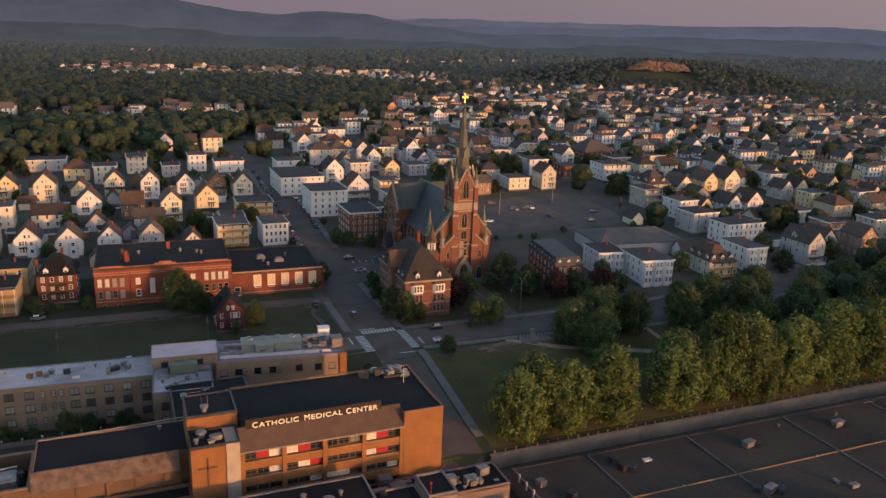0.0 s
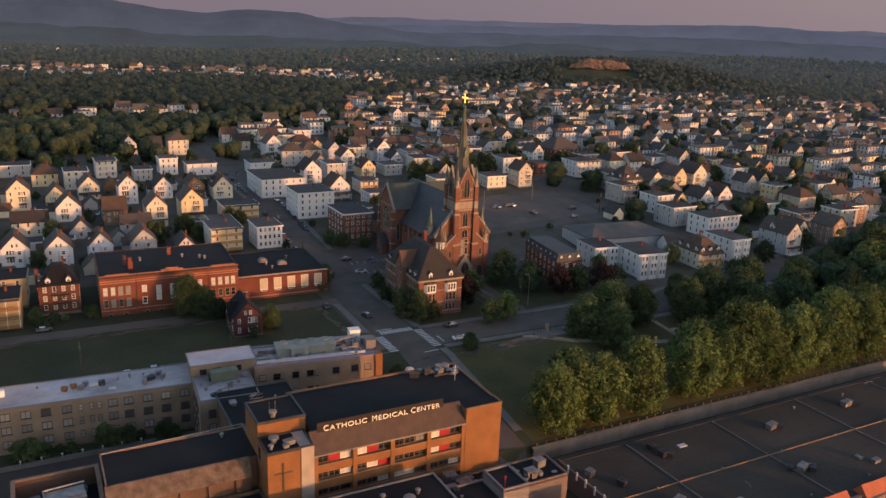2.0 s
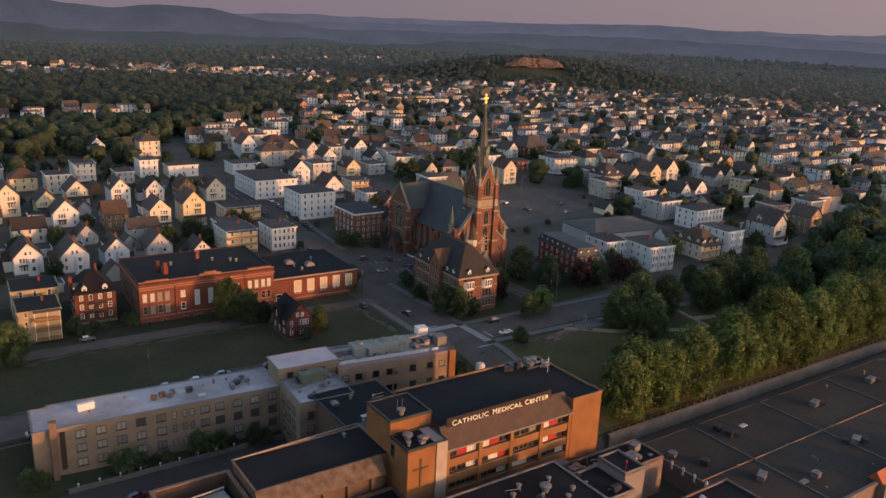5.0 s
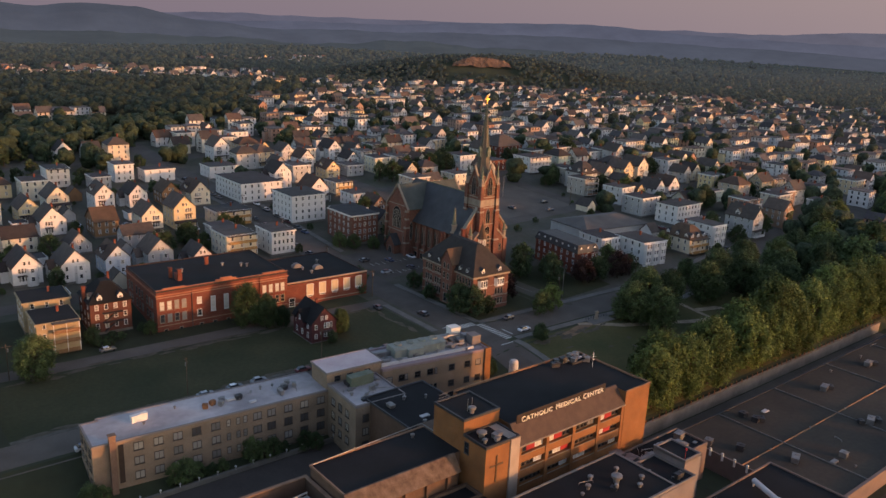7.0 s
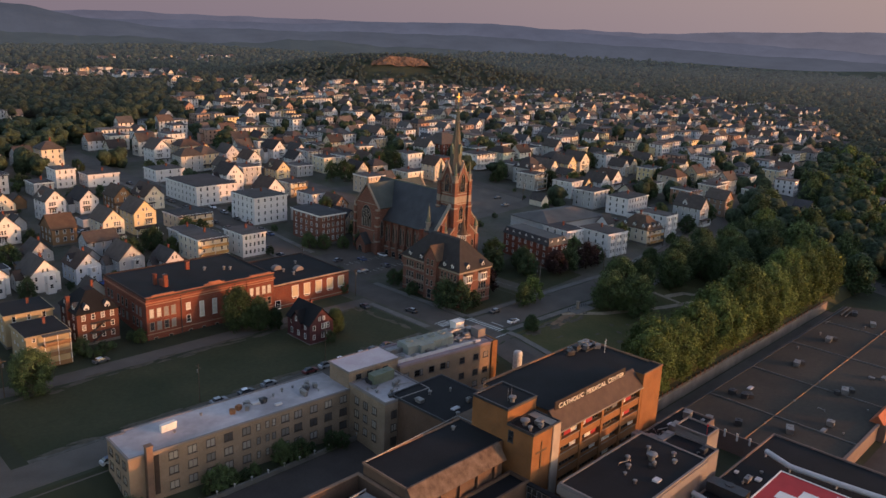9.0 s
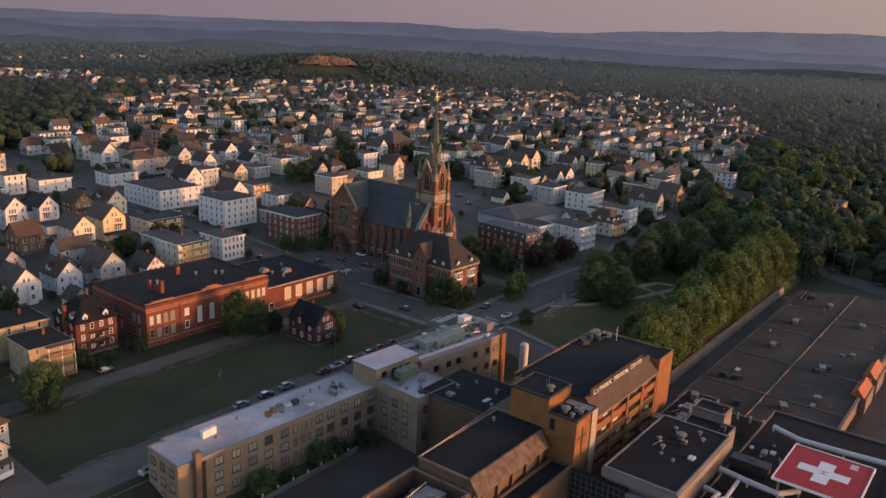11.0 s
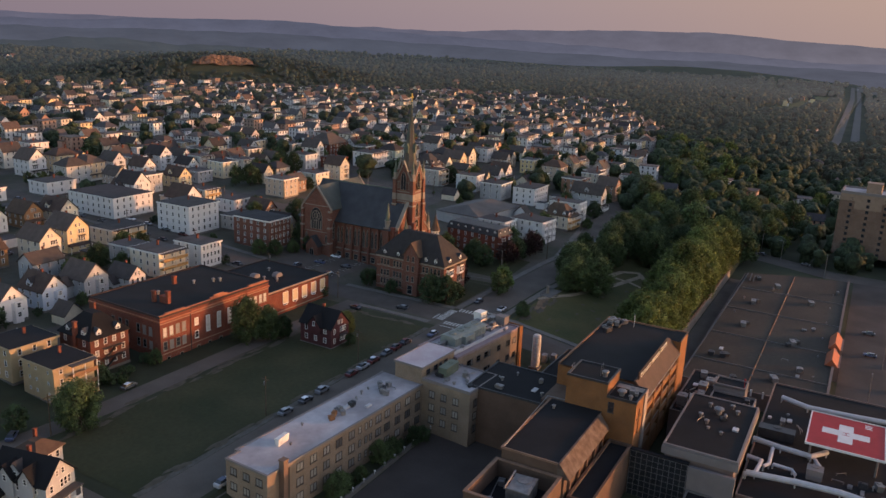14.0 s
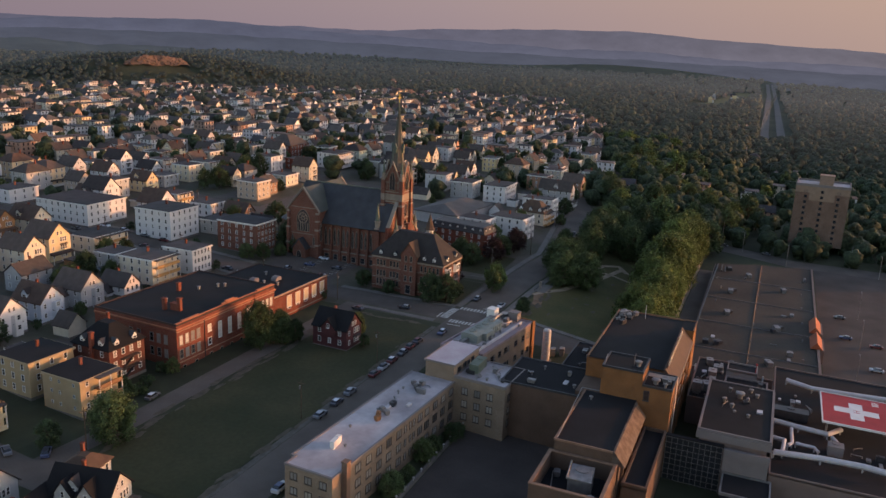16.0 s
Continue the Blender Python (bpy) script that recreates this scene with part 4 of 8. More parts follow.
    # chancel end
    b = Builder()
    b.prism([(-7, 47.4), (7, 47.4), (7, 53), (3.5, 58), (-3.5, 58), (-7, 53)], 0, 14)
    b.obj("apse_wall", CHURCH_BRICK, c)
    b = Builder()
    pts = [(-7.5, 46), (7.5, 46), (7.5, 53.3), (3.8, 58.6), (-3.8, 58.6), (-7.5, 53.3)]
    for i in range(1, 6):
        p, q = pts[i], pts[(i + 1) % 6]
        b.poly([(*p, 14), (*q, 14), (0, 48, 22)])
    b.obj("apse_roof", SLATE, c)
    # front gable wall with stone coping
    b = Builder()
    b.extrude_y([(-11.8, 0), (11.8, 0), (11.8, 17.2), (0, 31.6), (-11.8, 17.2)], 1.2, 2.3)
    b.obj("front_wall", CHURCH_BRICK, c)
    for sx in (-1, 1):
        b = Builder()
        p = [(sx * 12.2, 17.0), (sx * 3.5, 27.6), (sx * 3.5, 28.4), (sx * 12.2, 17.8)]
        b.extrude_y(p if sx > 0 else p[::-1], 0.9, 2.6)
        b.obj("coping", STONE, c)
    for sx in (-1, 1):
        b = Builder()
        x0, x1 = sorted((sx * 4.4, sx * 8.8))
        b.extrude_y([(x0, 0), (x1, 0), (x1, 14.0 if sx > 0 else 18), (x0, 18 if sx > 0 else 14.0)] if sx > 0 else [(x0, 0), (x1, 0), (x1, 18), (x0, 14.0)], -1.2, 1.2)
        b.obj("porch_wall", CHURCH_BRICK, c)
        b = Builder()
        p = [(sx * 9.1, 13.8), (sx * 4.4, 18.1), (sx * 4.4, 18.7), (sx * 9.2, 14.4)]
        b.extrude_y(p if sx > 0 else p[::-1], -1.5, 1.3)
        b.obj("coping", STONE, c)
        put_window(c, sx * 6.6, -1.2, 0.3, "s", 2.3, 5.4, frame_mat=STONE, glass_mat=GLASS, arch=True, name="door")
        put_window(c, sx * 6.6, -1.2, 9.2, "s", 1.5, 3.2, frame_mat=STONE, glass_mat=GLASS, arch=True)
        # pinnacles: corner turret, small pinnacle
        for x, y, w, z0, z1, tip in ((sx * 9.0, -0.6, 1.0, 0, 17.0, 22.0), (sx * 11.4, 6.6, 1.25, 0, 20.0, 27.9)):
            b = Builder()
            b.box(x - w, y - w, z0, x + w, y + w, z1 - 3)
            b.obj("buttress", CHURCH_BRICK, c)
            b = Builder()
            b.ring(x, y, [(z1 - 3, w * 1.3), (z1 - 2.6, w * 1.3), (z1 - 2.6, w * 0.85), (z1, w * 0.85), (z1, w * 1.1), (z1 + 0.3, w * 1.1)], 8, 0, math.pi / 8)
            b.obj("pinnacle", STONE, c)
            b = Builder()
            b.ring(x, y, [(z1 + 0.3, w * 0.8), (tip - 0.8, 0.12), (tip, 0.05)], 8, 0, math.pi / 8)
            b.obj("pinnacle_tip", COPPER, c, "green copper tip")
    # tower: half width 4.1, front at y -0.6, axis at y 3.9
    ay = 3.9
    b = Builder()
    b.box(-4.1, ay - 4.1, 0, 4.1, ay + 4.1, 40)
    b.obj("tower", CHURCH_BRICK, c)
    for sx in (-1, 1):
        for sy in (-1, 1):
            b = Builder()
            x, y = sx * 4.1, ay + sy * 4.1
            b.ring(x, y, [(0, 1.77), (13.6, 1.77), (14.4, 1.41), (25.6, 1.41), (26.4, 1.13), (37, 1.13)], 4, 0, math.pi / 4)
            b.obj("buttress", CHURCH_BRICK, c)
            b = Builder()
            b.ring(x, y, [(37, 0.8), (38.6, 0.8), (38.7, 1.0), (39.1, 1.0)], 8)
            b.obj("pinnacle", STONE, c)
            b = Builder()
            b.ring(x, y, [(39.1, 0.75), (44.5, 0.05)], 8, 0)
            b.obj("pinnacle_tip", COPPER, c, "green copper tip")
            for w, z, hh in ((1.35, 14, 0.6), (1.1, 26, 0.6), (0.95, 36.6, 0.6), (0.85, 28.25, 2.75)):
                b = Builder()
                b.box(x - w, y - w, z - 0.25, x + w, y + w, z - 0.25 + hh)
                b.obj("weathering", STONE, c)
    for z, h in ((9.2, 0.4), (14.2, 0.35), (20.4, 0.3), (27.2, 0.5), (31.3, 0.4), (35.2, 0.3)):
        b = Builder()
        b.box(-4.25, ay - 4.25, z, 4.25, ay + 4.25, z + h)
        b.obj("stone_band", STONE, c)
    b = Builder()
    b.box(-3.3, ay - 4.22, 28, 3.3, ay + 4.22, 30.6)
    b.box(-4.22, ay - 3.3, 28, 4.22, ay + 3.3, 30.6)
    b.obj("stone_band", STONE, c)
    for face, (fx, fy) in {"s": (0, ay - 4.1), "w": (-4.1, ay), "e": (4.1, ay), "n": (0, ay + 4.1)}.items():
        # belfry gable on each side
        b = Builder()
        if face in "sn":
            y0, y1 = sorted((fy, fy + (-0.35 if face == "s" else 0.35)))
            b.extrude_y([(-3.3, 36), (3.3, 36), (0, 43.2)], y0, y1)
        else:
            x0, x1 = sorted((fx, fx + (-0.35 if face == "w" else 0.35)))
            b.extrude_x([(ay - 3.3, 36), (ay + 3.3, 36), (ay, 43.2)], x0, x1)
        b.obj("gable", CHURCH_BRICK, c)
        for s_ in (-1, 1):
            b = Builder()
            p = [(s_ * 3.6, 35.8), (0, 43.3), (0, 44.2), (s_ * 3.8, 36.4)]
            p = p if s_ > 0 else p[::-1]
            if face in "sn":
                y0, y1 = sorted((fy + (0.2 if face == "s" else -0.2), fy + (-0.6 if face == "s" else 0.6)))
                b.extrude_y(p, y0, y1)
            else:
                x0, x1 = sorted((fx + (0.2 if face == "w" else -0.2), fx + (-0.6 if face == "w" else 0.6)))
                b.extrude_x([(ay + q, z) for q, z in p], x0, x1)
            b.obj("coping", STONE, c)
        o = 0.36
        dx, dy = {"s": (0, -o), "n": (0, o), "e": (o, 0), "w": (-o, 0)}[face]
        put_window(c, fx + dx, fy + dy, 32.2, face, 2.6, 7.6, frame_mat=STONE, glass_mat=GLASS, arch=True)
        if face != "n":
            put_window(c, fx, fy, 20.9, face, 2.4, 6.0, frame_mat=STONE, glass_mat=GLASS, arch=True)
            ox, oy = (1, 0) if face == "s" else (0, 1)
            put_window(c, fx, fy, 16.4, face, 2.6, 3.6, frame_mat=STONE, glass_mat=GLASS, arch=True)
            for z in (9.9, 13.1):
                for q in (-0.85, 0.85):
                    put_window(c, fx + ox * q, fy + oy * q, z, face, 1.4, 2.7, frame_mat=STONE, glass_mat=SHADE)
            for z, hh in ((21.0, 5.0), (32.6, 4.6)):
                for q in (-2.55, 2.55):
                    put_window(c, fx + ox * q, fy + oy * q, z, face, 0.8, hh, frame_mat=STONE, glass_mat=CHURCH_BRICK, arch=True, name="blind_panel")
    b = Builder()
    b.extrude_y([(-3.4, 0), (3.4, 0), (3.4, 5.2), (0, 10.0), (-3.4, 5.2)], -1.6, -0.2)
    b.obj("portal", STONE, c)
    put_window(c, 0, -1.6, 0.2, "s", 3.6, 7.0, frame_mat=STONE, glass_mat=mat("dark_door", (0.035, 0.022, 0.016), 0.6, 0.3, 1.0, 5.0), arch=True, name="door")
    # spire: octagon, with ribs, then the cross
    b = Builder()
    b.ring(0, ay, [(39.2, 4.1), (40.4, 3.7), (44, 2.55), (54, 1.42), (66.2, 0.16)], 8, 0, math.pi / 8)
    b.obj("spire", mat("weathered_spire_slate", (0.115, 0.098, 0.078), 0.7, 0.3, 0.3, 3.0), c, "slender grey-brown octagonal spire")
    b = Builder()
    for i in range(8):
        a = math.pi / 8 + i * math.pi / 4
        b.tube([(2.6 * math.cos(a), ay + 2.6 * math.sin(a), 44), (1.46 * math.cos(a), ay + 1.46 * math.sin(a), 54), (0.2 * math.cos(a), ay + 0.2 * math.sin(a), 66)], 0.09, 5)
    b.obj("rib", COPPER, c)
    for i in range(4):
        a = i * math.pi / 2
        lm = Builder()
        lm.box(-0.55, -0.9, 0, 0.55, 0.5, 2.0)
        lm.extrude_y([(-0.8, 2.0), (0.8, 2.0), (0, 3.8)], -1.0, 0.6)
        o = lm.obj("lucarne", COPPER, c)
        o.matrix_basis = pose(1.75 * math.sin(a), ay - 1.75 * math.cos(a), 47.3, 0, 0, math.degrees(a))
    b = Builder()
    b.ring(0, ay, [(66.2, 0.3), (66.5, 0.3), (66.8, 0.12), (67.2, 0.45), (67.6, 0.12), (67.8, 0.12)], 8)
    b.obj("finial", COPPER, c)
    b = Builder()
    b.box(-0.16, ay - 0.16, 67.2, 0.16, ay + 0.16, 70.9)
    b.box(-1.1, ay - 0.16, 69.2, 1.1, ay + 0.16, 69.55)
    b.obj("cross", GOLD, c, "gilded cross on the spire")
    b = Builder()
    for i in range(4):
        b.box(-9 + i * 0.2, -4.2 + i * 0.6, 0, 9 - i * 0.2, -1.0, 0.2 * (i + 1) - 0.05)
    b.obj("front_steps", CONCRETE, c)


church()


# ---- rectory ----
def dormer(parent, x, y, z, face, w=1.1, h=1.6, depth=1.6, wall=None, roof=None):
    b = Builder()
    b.box(-w / 2, 0, 0, w / 2, depth, h)
    b.extrude_y([(-w / 2, h), (w / 2, h), (0, h + w * 0.6)], 0, depth)
    for q in (-1, 1):
        p = [(q * (w / 2 + 0.22), h - 0.18), (0, h + w * 0.6 + 0.02), (0, h + w * 0.6 + 0.16), (q * (w / 2 + 0.22), h - 0.04)]
        b.extrude_y(p if q > 0 else p[::-1], -0.18, depth, 1)
    d = b.obj("dormer", [wall or TRIM, roof or SLATE], parent)
    d.matrix_basis = pose(x, y, z, 0, 0, FACING[face])
    link("window", window_mesh(w * 0.7, h * 0.75, TRIM, GLASS, sill=False), d, m=pose(0, -0.004, h * 0.12))
    return d


def hip(b, x0, y0, x1, y1, z0, z1, inset_x, inset_y, m=0, th=0.3):
    """A hipped roof with a flat or ridge top."""
    lo = [(x0, y0), (x1, y0), (x1, y1), (x0, y1)]
    hi = [(x0 + inset_x, y0 + inset_y), (x1 - inset_x, y0 + inset_y), (x1 - inset_x, y1 - inset_y), (x0 + inset_x, y1 - inset_y)]
    b.solid([(*p, z0 - th) for p in lo] + [(*p, z0) for p in lo] + [(*p, z1) for p in hi],
            [(3, 2, 1, 0)] + [(i, (i + 1) % 4, (i + 1) % 4 + 4, i + 4) for i in range(4)] + [(i + 4, (i + 1) % 4 + 4, (i + 1) % 4 + 8, i + 8) for i in range(4)] + [(8, 9, 10, 11)], m)


def rectory():
    r = thing("rectory", 84, 235.5, 0, -1.8, "three-storey red brick rectory with steep dark hipped roof", "house")
    b = Builder()
    b.box(0, 0, 0, 16, 29.5, 13.0)
    b.obj("wall", CHURCH_BRICK, r)
    b = Builder()
    hip(b, -0.6, -0.6, 16.6, 30.1, 13.3, 22.2, 7.6, 8.0)
    b.obj("roof", mat("dark_brown_shingle", (0.040, 0.033, 0.030), 0.85, 0.3, 0.5, 5.0), r, "steep brown-black hipped roof")
    b = Builder()
    b.box(-0.45, -0.45, 12.3, 16.45, 0, 13.0)
    b.box(-0.45, 0, 12.3, 0, 29.5, 13.0)
    b.box(16, 0, 12.3, 16.45, 29.5, 13.0)
    for z in (1.3, 4.6, 8.8):
        b.box(-0.08, -0.08, z, 16.08, 0, z + 0.25)
        b.box(-0.08, 0, z, 0, 29.5, z + 0.25)
    b.obj("stone_band", STONE, r)
    # west gabled bay
    b = Builder()
    b.extrude_x([(10.2, 0), (16.4, 0), (16.4, 15.2), (13.3, 19.6), (10.2, 15.2)], -1.6, 3)
    b.obj("gabled_bay", CHURCH_BRICK, r)
    b = Builder()
    for p in ([(9.8, 14.8), (13.3, 19.8), (13.3, 20.2), (9.6, 15.0)], [(17.0, 15.0), (13.3, 20.2), (13.3, 19.8), (16.8, 14.8)]):
        b.extrude_x(p[::-1], -1.9, 6)
    b.obj("bay_roof", SHINGLE_BROWN, r)
    for z in (5.3, 9.3, 12.9):
        for y in (12.2, 14.4):
            put_window(r, -1.6, y, z, "w", 1.1, 2.2, frame_mat=STONE)
    put_window(r, -1.6, 13.3, 0.6, "w", 2.2, 3.4, frame_mat=STONE, name="door")
    for ys in ((2.0, 3.6, 5.2), (7.0, 8.6), (18.6, 20.0, 21.4), (24.2, 25.6, 27.0)):
        for y in ys:
            for z in (1.9, 5.3, 9.4):
                put_window(r, 0, y, z, "w", 1.05, 2.3, frame_mat=STONE)
    for y in (3.6, 7.6, 19.8, 25.8):
        dormer(r, -0.1, y, 13.2, "w")
    # front: two bays of grouped windows with white bay windows
    for cx in (4.2, 11.8):
        for dx in (-1.35, 0, 1.35):
            put_window(r, cx + dx, 0, 1.7, "s", 1.05, 2.3, frame_mat=STONE)
            put_window(r, cx + dx, 0, 5.2, "s", 1.05, 2.6, frame_mat=STONE)
        b = Builder()
        b.prism([(cx - 2.2, 0), (cx - 1.5, -0.9), (cx + 1.5, -0.9), (cx + 2.2, 0)], 8.4, 11.6)
        b.obj("bay_window", TRIM, r, "white wooden bay window")
        b = Builder()
        b.extrude_y([(cx - 2.5, 11.6), (cx + 2.5, 11.6), (cx + 1.9, 12.25), (cx - 1.9, 12.25)], -1.2, 0)
        b.obj("bay_hood", SHINGLE_BROWN, r)
        for dx in (-1.0, 0, 1.0):
            put_window(r, cx + dx, -0.9, 9.0, "s", 0.85, 2.2, bars=1, sill=False)
        dormer(r, cx, -0.1, 13.2, "s", 1.3, 1.7)
    # chimneys and the belfry lantern on the east slope
    for x, y, z in ((10.5, 20, 24), (5.5, 26, 22)):
        b = Builder()
        b.box(x, y, 16, x + 1.2, y + 1.2, z)
        b.box(x - 0.15, y - 0.15, z, x + 1.35, y + 1.35, z + 0.3)
        b.obj("chimney", BRICK, r)
    b = Builder()
    b.box(11.3, 10.2, 14, 15.3, 14.2, 18.2)
    b.obj("belfry_base", BRICK, r)
    b = Builder()
    hip(b, 10.9, 9.8, 15.7, 14.6, 18.2, 19.8, 1.1, 1.1)
    b.obj("belfry_skirt", SHINGLE_BROWN, r)
    b = Builder()
    for i in range(8):
        a = math.pi / 8 + i * math.pi / 4
        b.ring(13.3 + 1.25 * math.cos(a), 12.2 + 1.25 * math.sin(a), [(19.8, 0.18), (22.0, 0.18)], 6)
    b.ring(13.3, 12.2, [(22.0, 1.6), (22.4, 1.6)], 8, 0, math.pi / 8)
    b.obj("lantern", TRIM, r)
    b = Builder()
    b.ring(13.3, 12.2, [(22.4, 2.1), (23.2, 1.6), (28.4, 0.08), (29.0, 0.05)], 8, 0, math.pi / 8)
    b.obj("lantern_spire", SHINGLE_BROWN, r, "brown shingled cone over the lantern")


rectory()


# ---- hospital ----
def rooftop_unit(parent, x, y, z, w=2.4, d=1.4, h=1.1, turn=0.0, name="rooftop_unit", m=None):
    b = Builder()
    b.box(-w / 2, -d / 2, 0.25, w / 2, d / 2, h)
    b.box(-w / 2 + 0.1, -d / 2 + 0.1, 0, w / 2 - 0.1, d / 2 - 0.1, 0.25)
    b.box(-w / 2 - 0.06, -d / 2 - 0.06, h - 0.16, w / 2 + 0.06, d / 2 + 0.06, h + 0.02)
    b.ring(w * 0.22, 0, [(h, min(w, d) * 0.32), (h + 0.18, min(w, d) * 0.32)], 10)
    for i in range(4):
        b.box(-w / 2 + 0.25 + i * w * 0.1, -d / 2 - 0.05, 0.4, -w / 2 + 0.32 + i * w * 0.1, -d / 2 - 0.003, h - 0.3)
    o = b.obj(name, m or METAL, parent)
    o.matrix_basis = pose(x, y, z, 0, 0, turn)
    return o


def clutter(parent, x0, y0, x1, y1, z, n, seed):
    """Small machinery strewn over a roof: cases, hoods, curbs and bent pipes."""
    q = random.Random(seed)
    for i in range(n):
        x, y, k = q.uniform(x0, x1), q.uniform(y0, y1), i % 4
        if k == 0:
            rooftop_unit(parent, x, y, z, q.uniform(1.0, 2.4), q.uniform(0.8, 1.4), q.uniform(0.6, 1.5), q.choice((0, 0, 90, 20)), m=q.choice((METAL, METAL, DARK_METAL)))
        elif k == 1:
            vent(parent, x, y, z, q.uniform(0.2, 0.45), q.uniform(0.6, 1.3), METAL)
        elif k == 2:
            b = Builder()
            a, l = q.uniform(0, 6.3), q.uniform(1.5, 4.0)
            ex, ey = x + l * math.cos(a), y + l * math.sin(a)
            ex, ey = min(max(ex, x0), x1), min(max(ey, y0), y1)
            b.tube([(x, y, z), (x, y, z + 0.5), (ex, ey, z + 0.5), (ex, ey, z)], q.uniform(0.06, 0.14), 6)
            b.obj("roof_pipe", METAL, parent)
        else:
            b = Builder()
            w_, d_ = q.uniform(0.8, 2.6), q.uniform(0.6, 1.4)
            b.box(x - w_ / 2, y - d_ / 2, z - 0.01, x + w_ / 2, y + d_ / 2, z + q.uniform(0.2, 0.5))
            b.obj("roof_hatch", q.choice((PARAPET, METAL, DUCT)), parent)


def vent(parent, x, y, z, r=0.4, h=0.9, m=None):
    b = Builder()
    b.ring(x, y, [(z, r * 0.7), (z + h * 0.6, r * 0.7), (z + h * 0.62, r * 1.2), (z + h * 0.85, r * 1.2), (z + h, r * 0.5)], 10)
    return b.obj("roof_vent", m or METAL, parent)


TAN_FRAME = mat("brown_window_frame", (0.085, 0.066, 0.055), 0.7, 0.2, 1.0, 5.0)


WARD_GLASS = mat("curtained_glass", (0.30, 0.275, 0.245), 0.3, 0.2, 1.0, 5.0, bump=0.0, spec=0.6, random_tint=((1, 1, 1), (0.8, 0.8, 0.82), (0.22, 0.22, 0.24), (1.2, 1.15, 1.05), (0.55, 0.55, 0.56), (0.95, 0.92, 0.88)))


def wing():
    w = thing("hospital_wing", -51.2, 200.9, -6.9, -3.7, "long tan brick hospital wing with white flat roof", "hospital")
    L1 = 55.0
    b = Builder()
    b.box(0, 0, 0, L1, 11.6, 14.2)
    b.box(3.6, 11.6, 0, L1, 12.6, 14.2)
    b.obj("wall", TAN_BRICK, w)
    b = Builder()
    b.poly([(0.3, 0.3, 14.45), (L1, 0.3, 14.45), (L1, 12.3, 14.45), (3.9, 12.3, 14.45), (3.9, 11.3, 14.45), (0.3, 11.3, 14.45)], 0)
    b.box(-0.15, -0.15, 14.2, L1, 0.3, 14.6, 1)
    b.box(-0.15, 0.3, 14.2, 0.3, 11.75, 14.6, 1)
    b.box(0.3, 11.3, 14.2, 3.45, 11.75, 14.6, 1)
    b.box(3.45, 11.3, 14.2, 3.9, 12.75, 14.6, 1)
    b.box(3.9, 12.3, 14.2, L1, 12.75, 14.6, 1)
    b.obj("roof", [ROOF_WHITE, PARAPET], w, "pale weathered white membrane roof")
    for z in (0.9, 4.5, 8.0, 11.4):
        for i, x in enumerate((9.4, 13.6, 17.8, 22.0, 26.4, 29.4, 31.7, 33.4, 36.4, 39.9, 44.2, 48.4, 52.8)):
            if i in (5, 6, 7):
                put_window(w, x, 0, z, "s", 1.0, 1.8, frame_mat=TAN_FRAME, glass_mat=WARD_GLASS, sill=False)
            else:
                put_window(w, x, 0, z, "s", 2.1, 1.9, frame_mat=TAN_FRAME, glass_mat=WARD_GLASS, upright=True, bars=0)
        for y in (2.2, 5.8, 9.4):
            put_window(w, 0, y, z, "w", 1.8, 1.7, frame_mat=TAN_FRAME, glass_mat=WARD_GLASS, upright=True, bars=0)
    b = Builder()
    b.box(5.2, -0.08, 4.5, 6.3, 0, 13.6)
    b.obj("stair_window", mat("brown_louvre", (0.060, 0.040, 0.030), 0.7, 0.3, 1.0, 5.0), w)
    b = Builder()
    b.box(3.3, -1.3, 0, 4.6, -0.003, 16.4)
    b.box(3.15, -1.4, 16.4, 4.75, 0.1, 16.7)
    b.obj("chimney", APT_BRICK, w)
    for x, y in ((17.5, 6.0), (26, 5.5), (28.0, 6.4), (29.6, 5.2), (30.6, 7.0), (46, 6.5), (47.5, 8), (48.5, 6)):
        if x < 20:
            rooftop_unit(w, x - 6, y + 1, 14.45, 3.6, 1.0, 1.7, 8, m=TRIM)
        else:
            rooftop_unit(w, x, y, 14.45, 1.3, 1.0, 1.1, 20 * x, m=RUST if 25 < x < 29 else METAL)
    for x, y in ((34, 6.5), (44, 9), (20, 9), (38, 8), (12, 5)):
        vent(w, x, y, 14.45, 0.28, 0.7)
    # stair penthouse
    b = Builder()
    b.box(54.6, 0.2, 0, 70.2, 8.4, 18.7)
    b.obj("penthouse_wall", TAN_BRICK, w)
    b = Builder()
    b.poly([(54.4, -0.1, 18.95), (70.5, -0.1, 18.95), (70.5, 8.7, 18.95), (54.4, 8.7, 18.95)], 0)
    b.box(54.3, -0.2, 18.6, 70.6, 0.0, 19.1, 1)
    b.box(54.3, 8.6, 18.6, 70.6, 8.8, 19.1, 1)
    b.box(54.3, 0, 18.6, 54.5, 8.6, 19.1, 1)
    b.box(70.4, 0, 18.6, 70.6, 8.6, 19.1, 1)
    b.obj("penthouse_roof", [mat("stained_membrane", (0.52, 0.46, 0.47), 0.7, 0.3, 0.16, 2.0, tint=(0.42, 0.31, 0.33)), PARAPET], w)
    for x in (57.5, 61, 66):
        put_window(w, x, 0.2, 16.2, "s", 1.7, 1.5, frame_mat=DARK_METAL, glass_mat=GLASS)
    put_window(w, 63.4, 0.2, 15.2, "s", 1.1, 2.3, frame_mat=DARK_METAL, glass_mat=GLASS, name="door")
    # annex to the south
    b = Builder()
    b.box(54.8, -14.0, 0, 68.5, 0.2, 15.8)
    b.obj("annex_wall", TAN_BRICK, w)
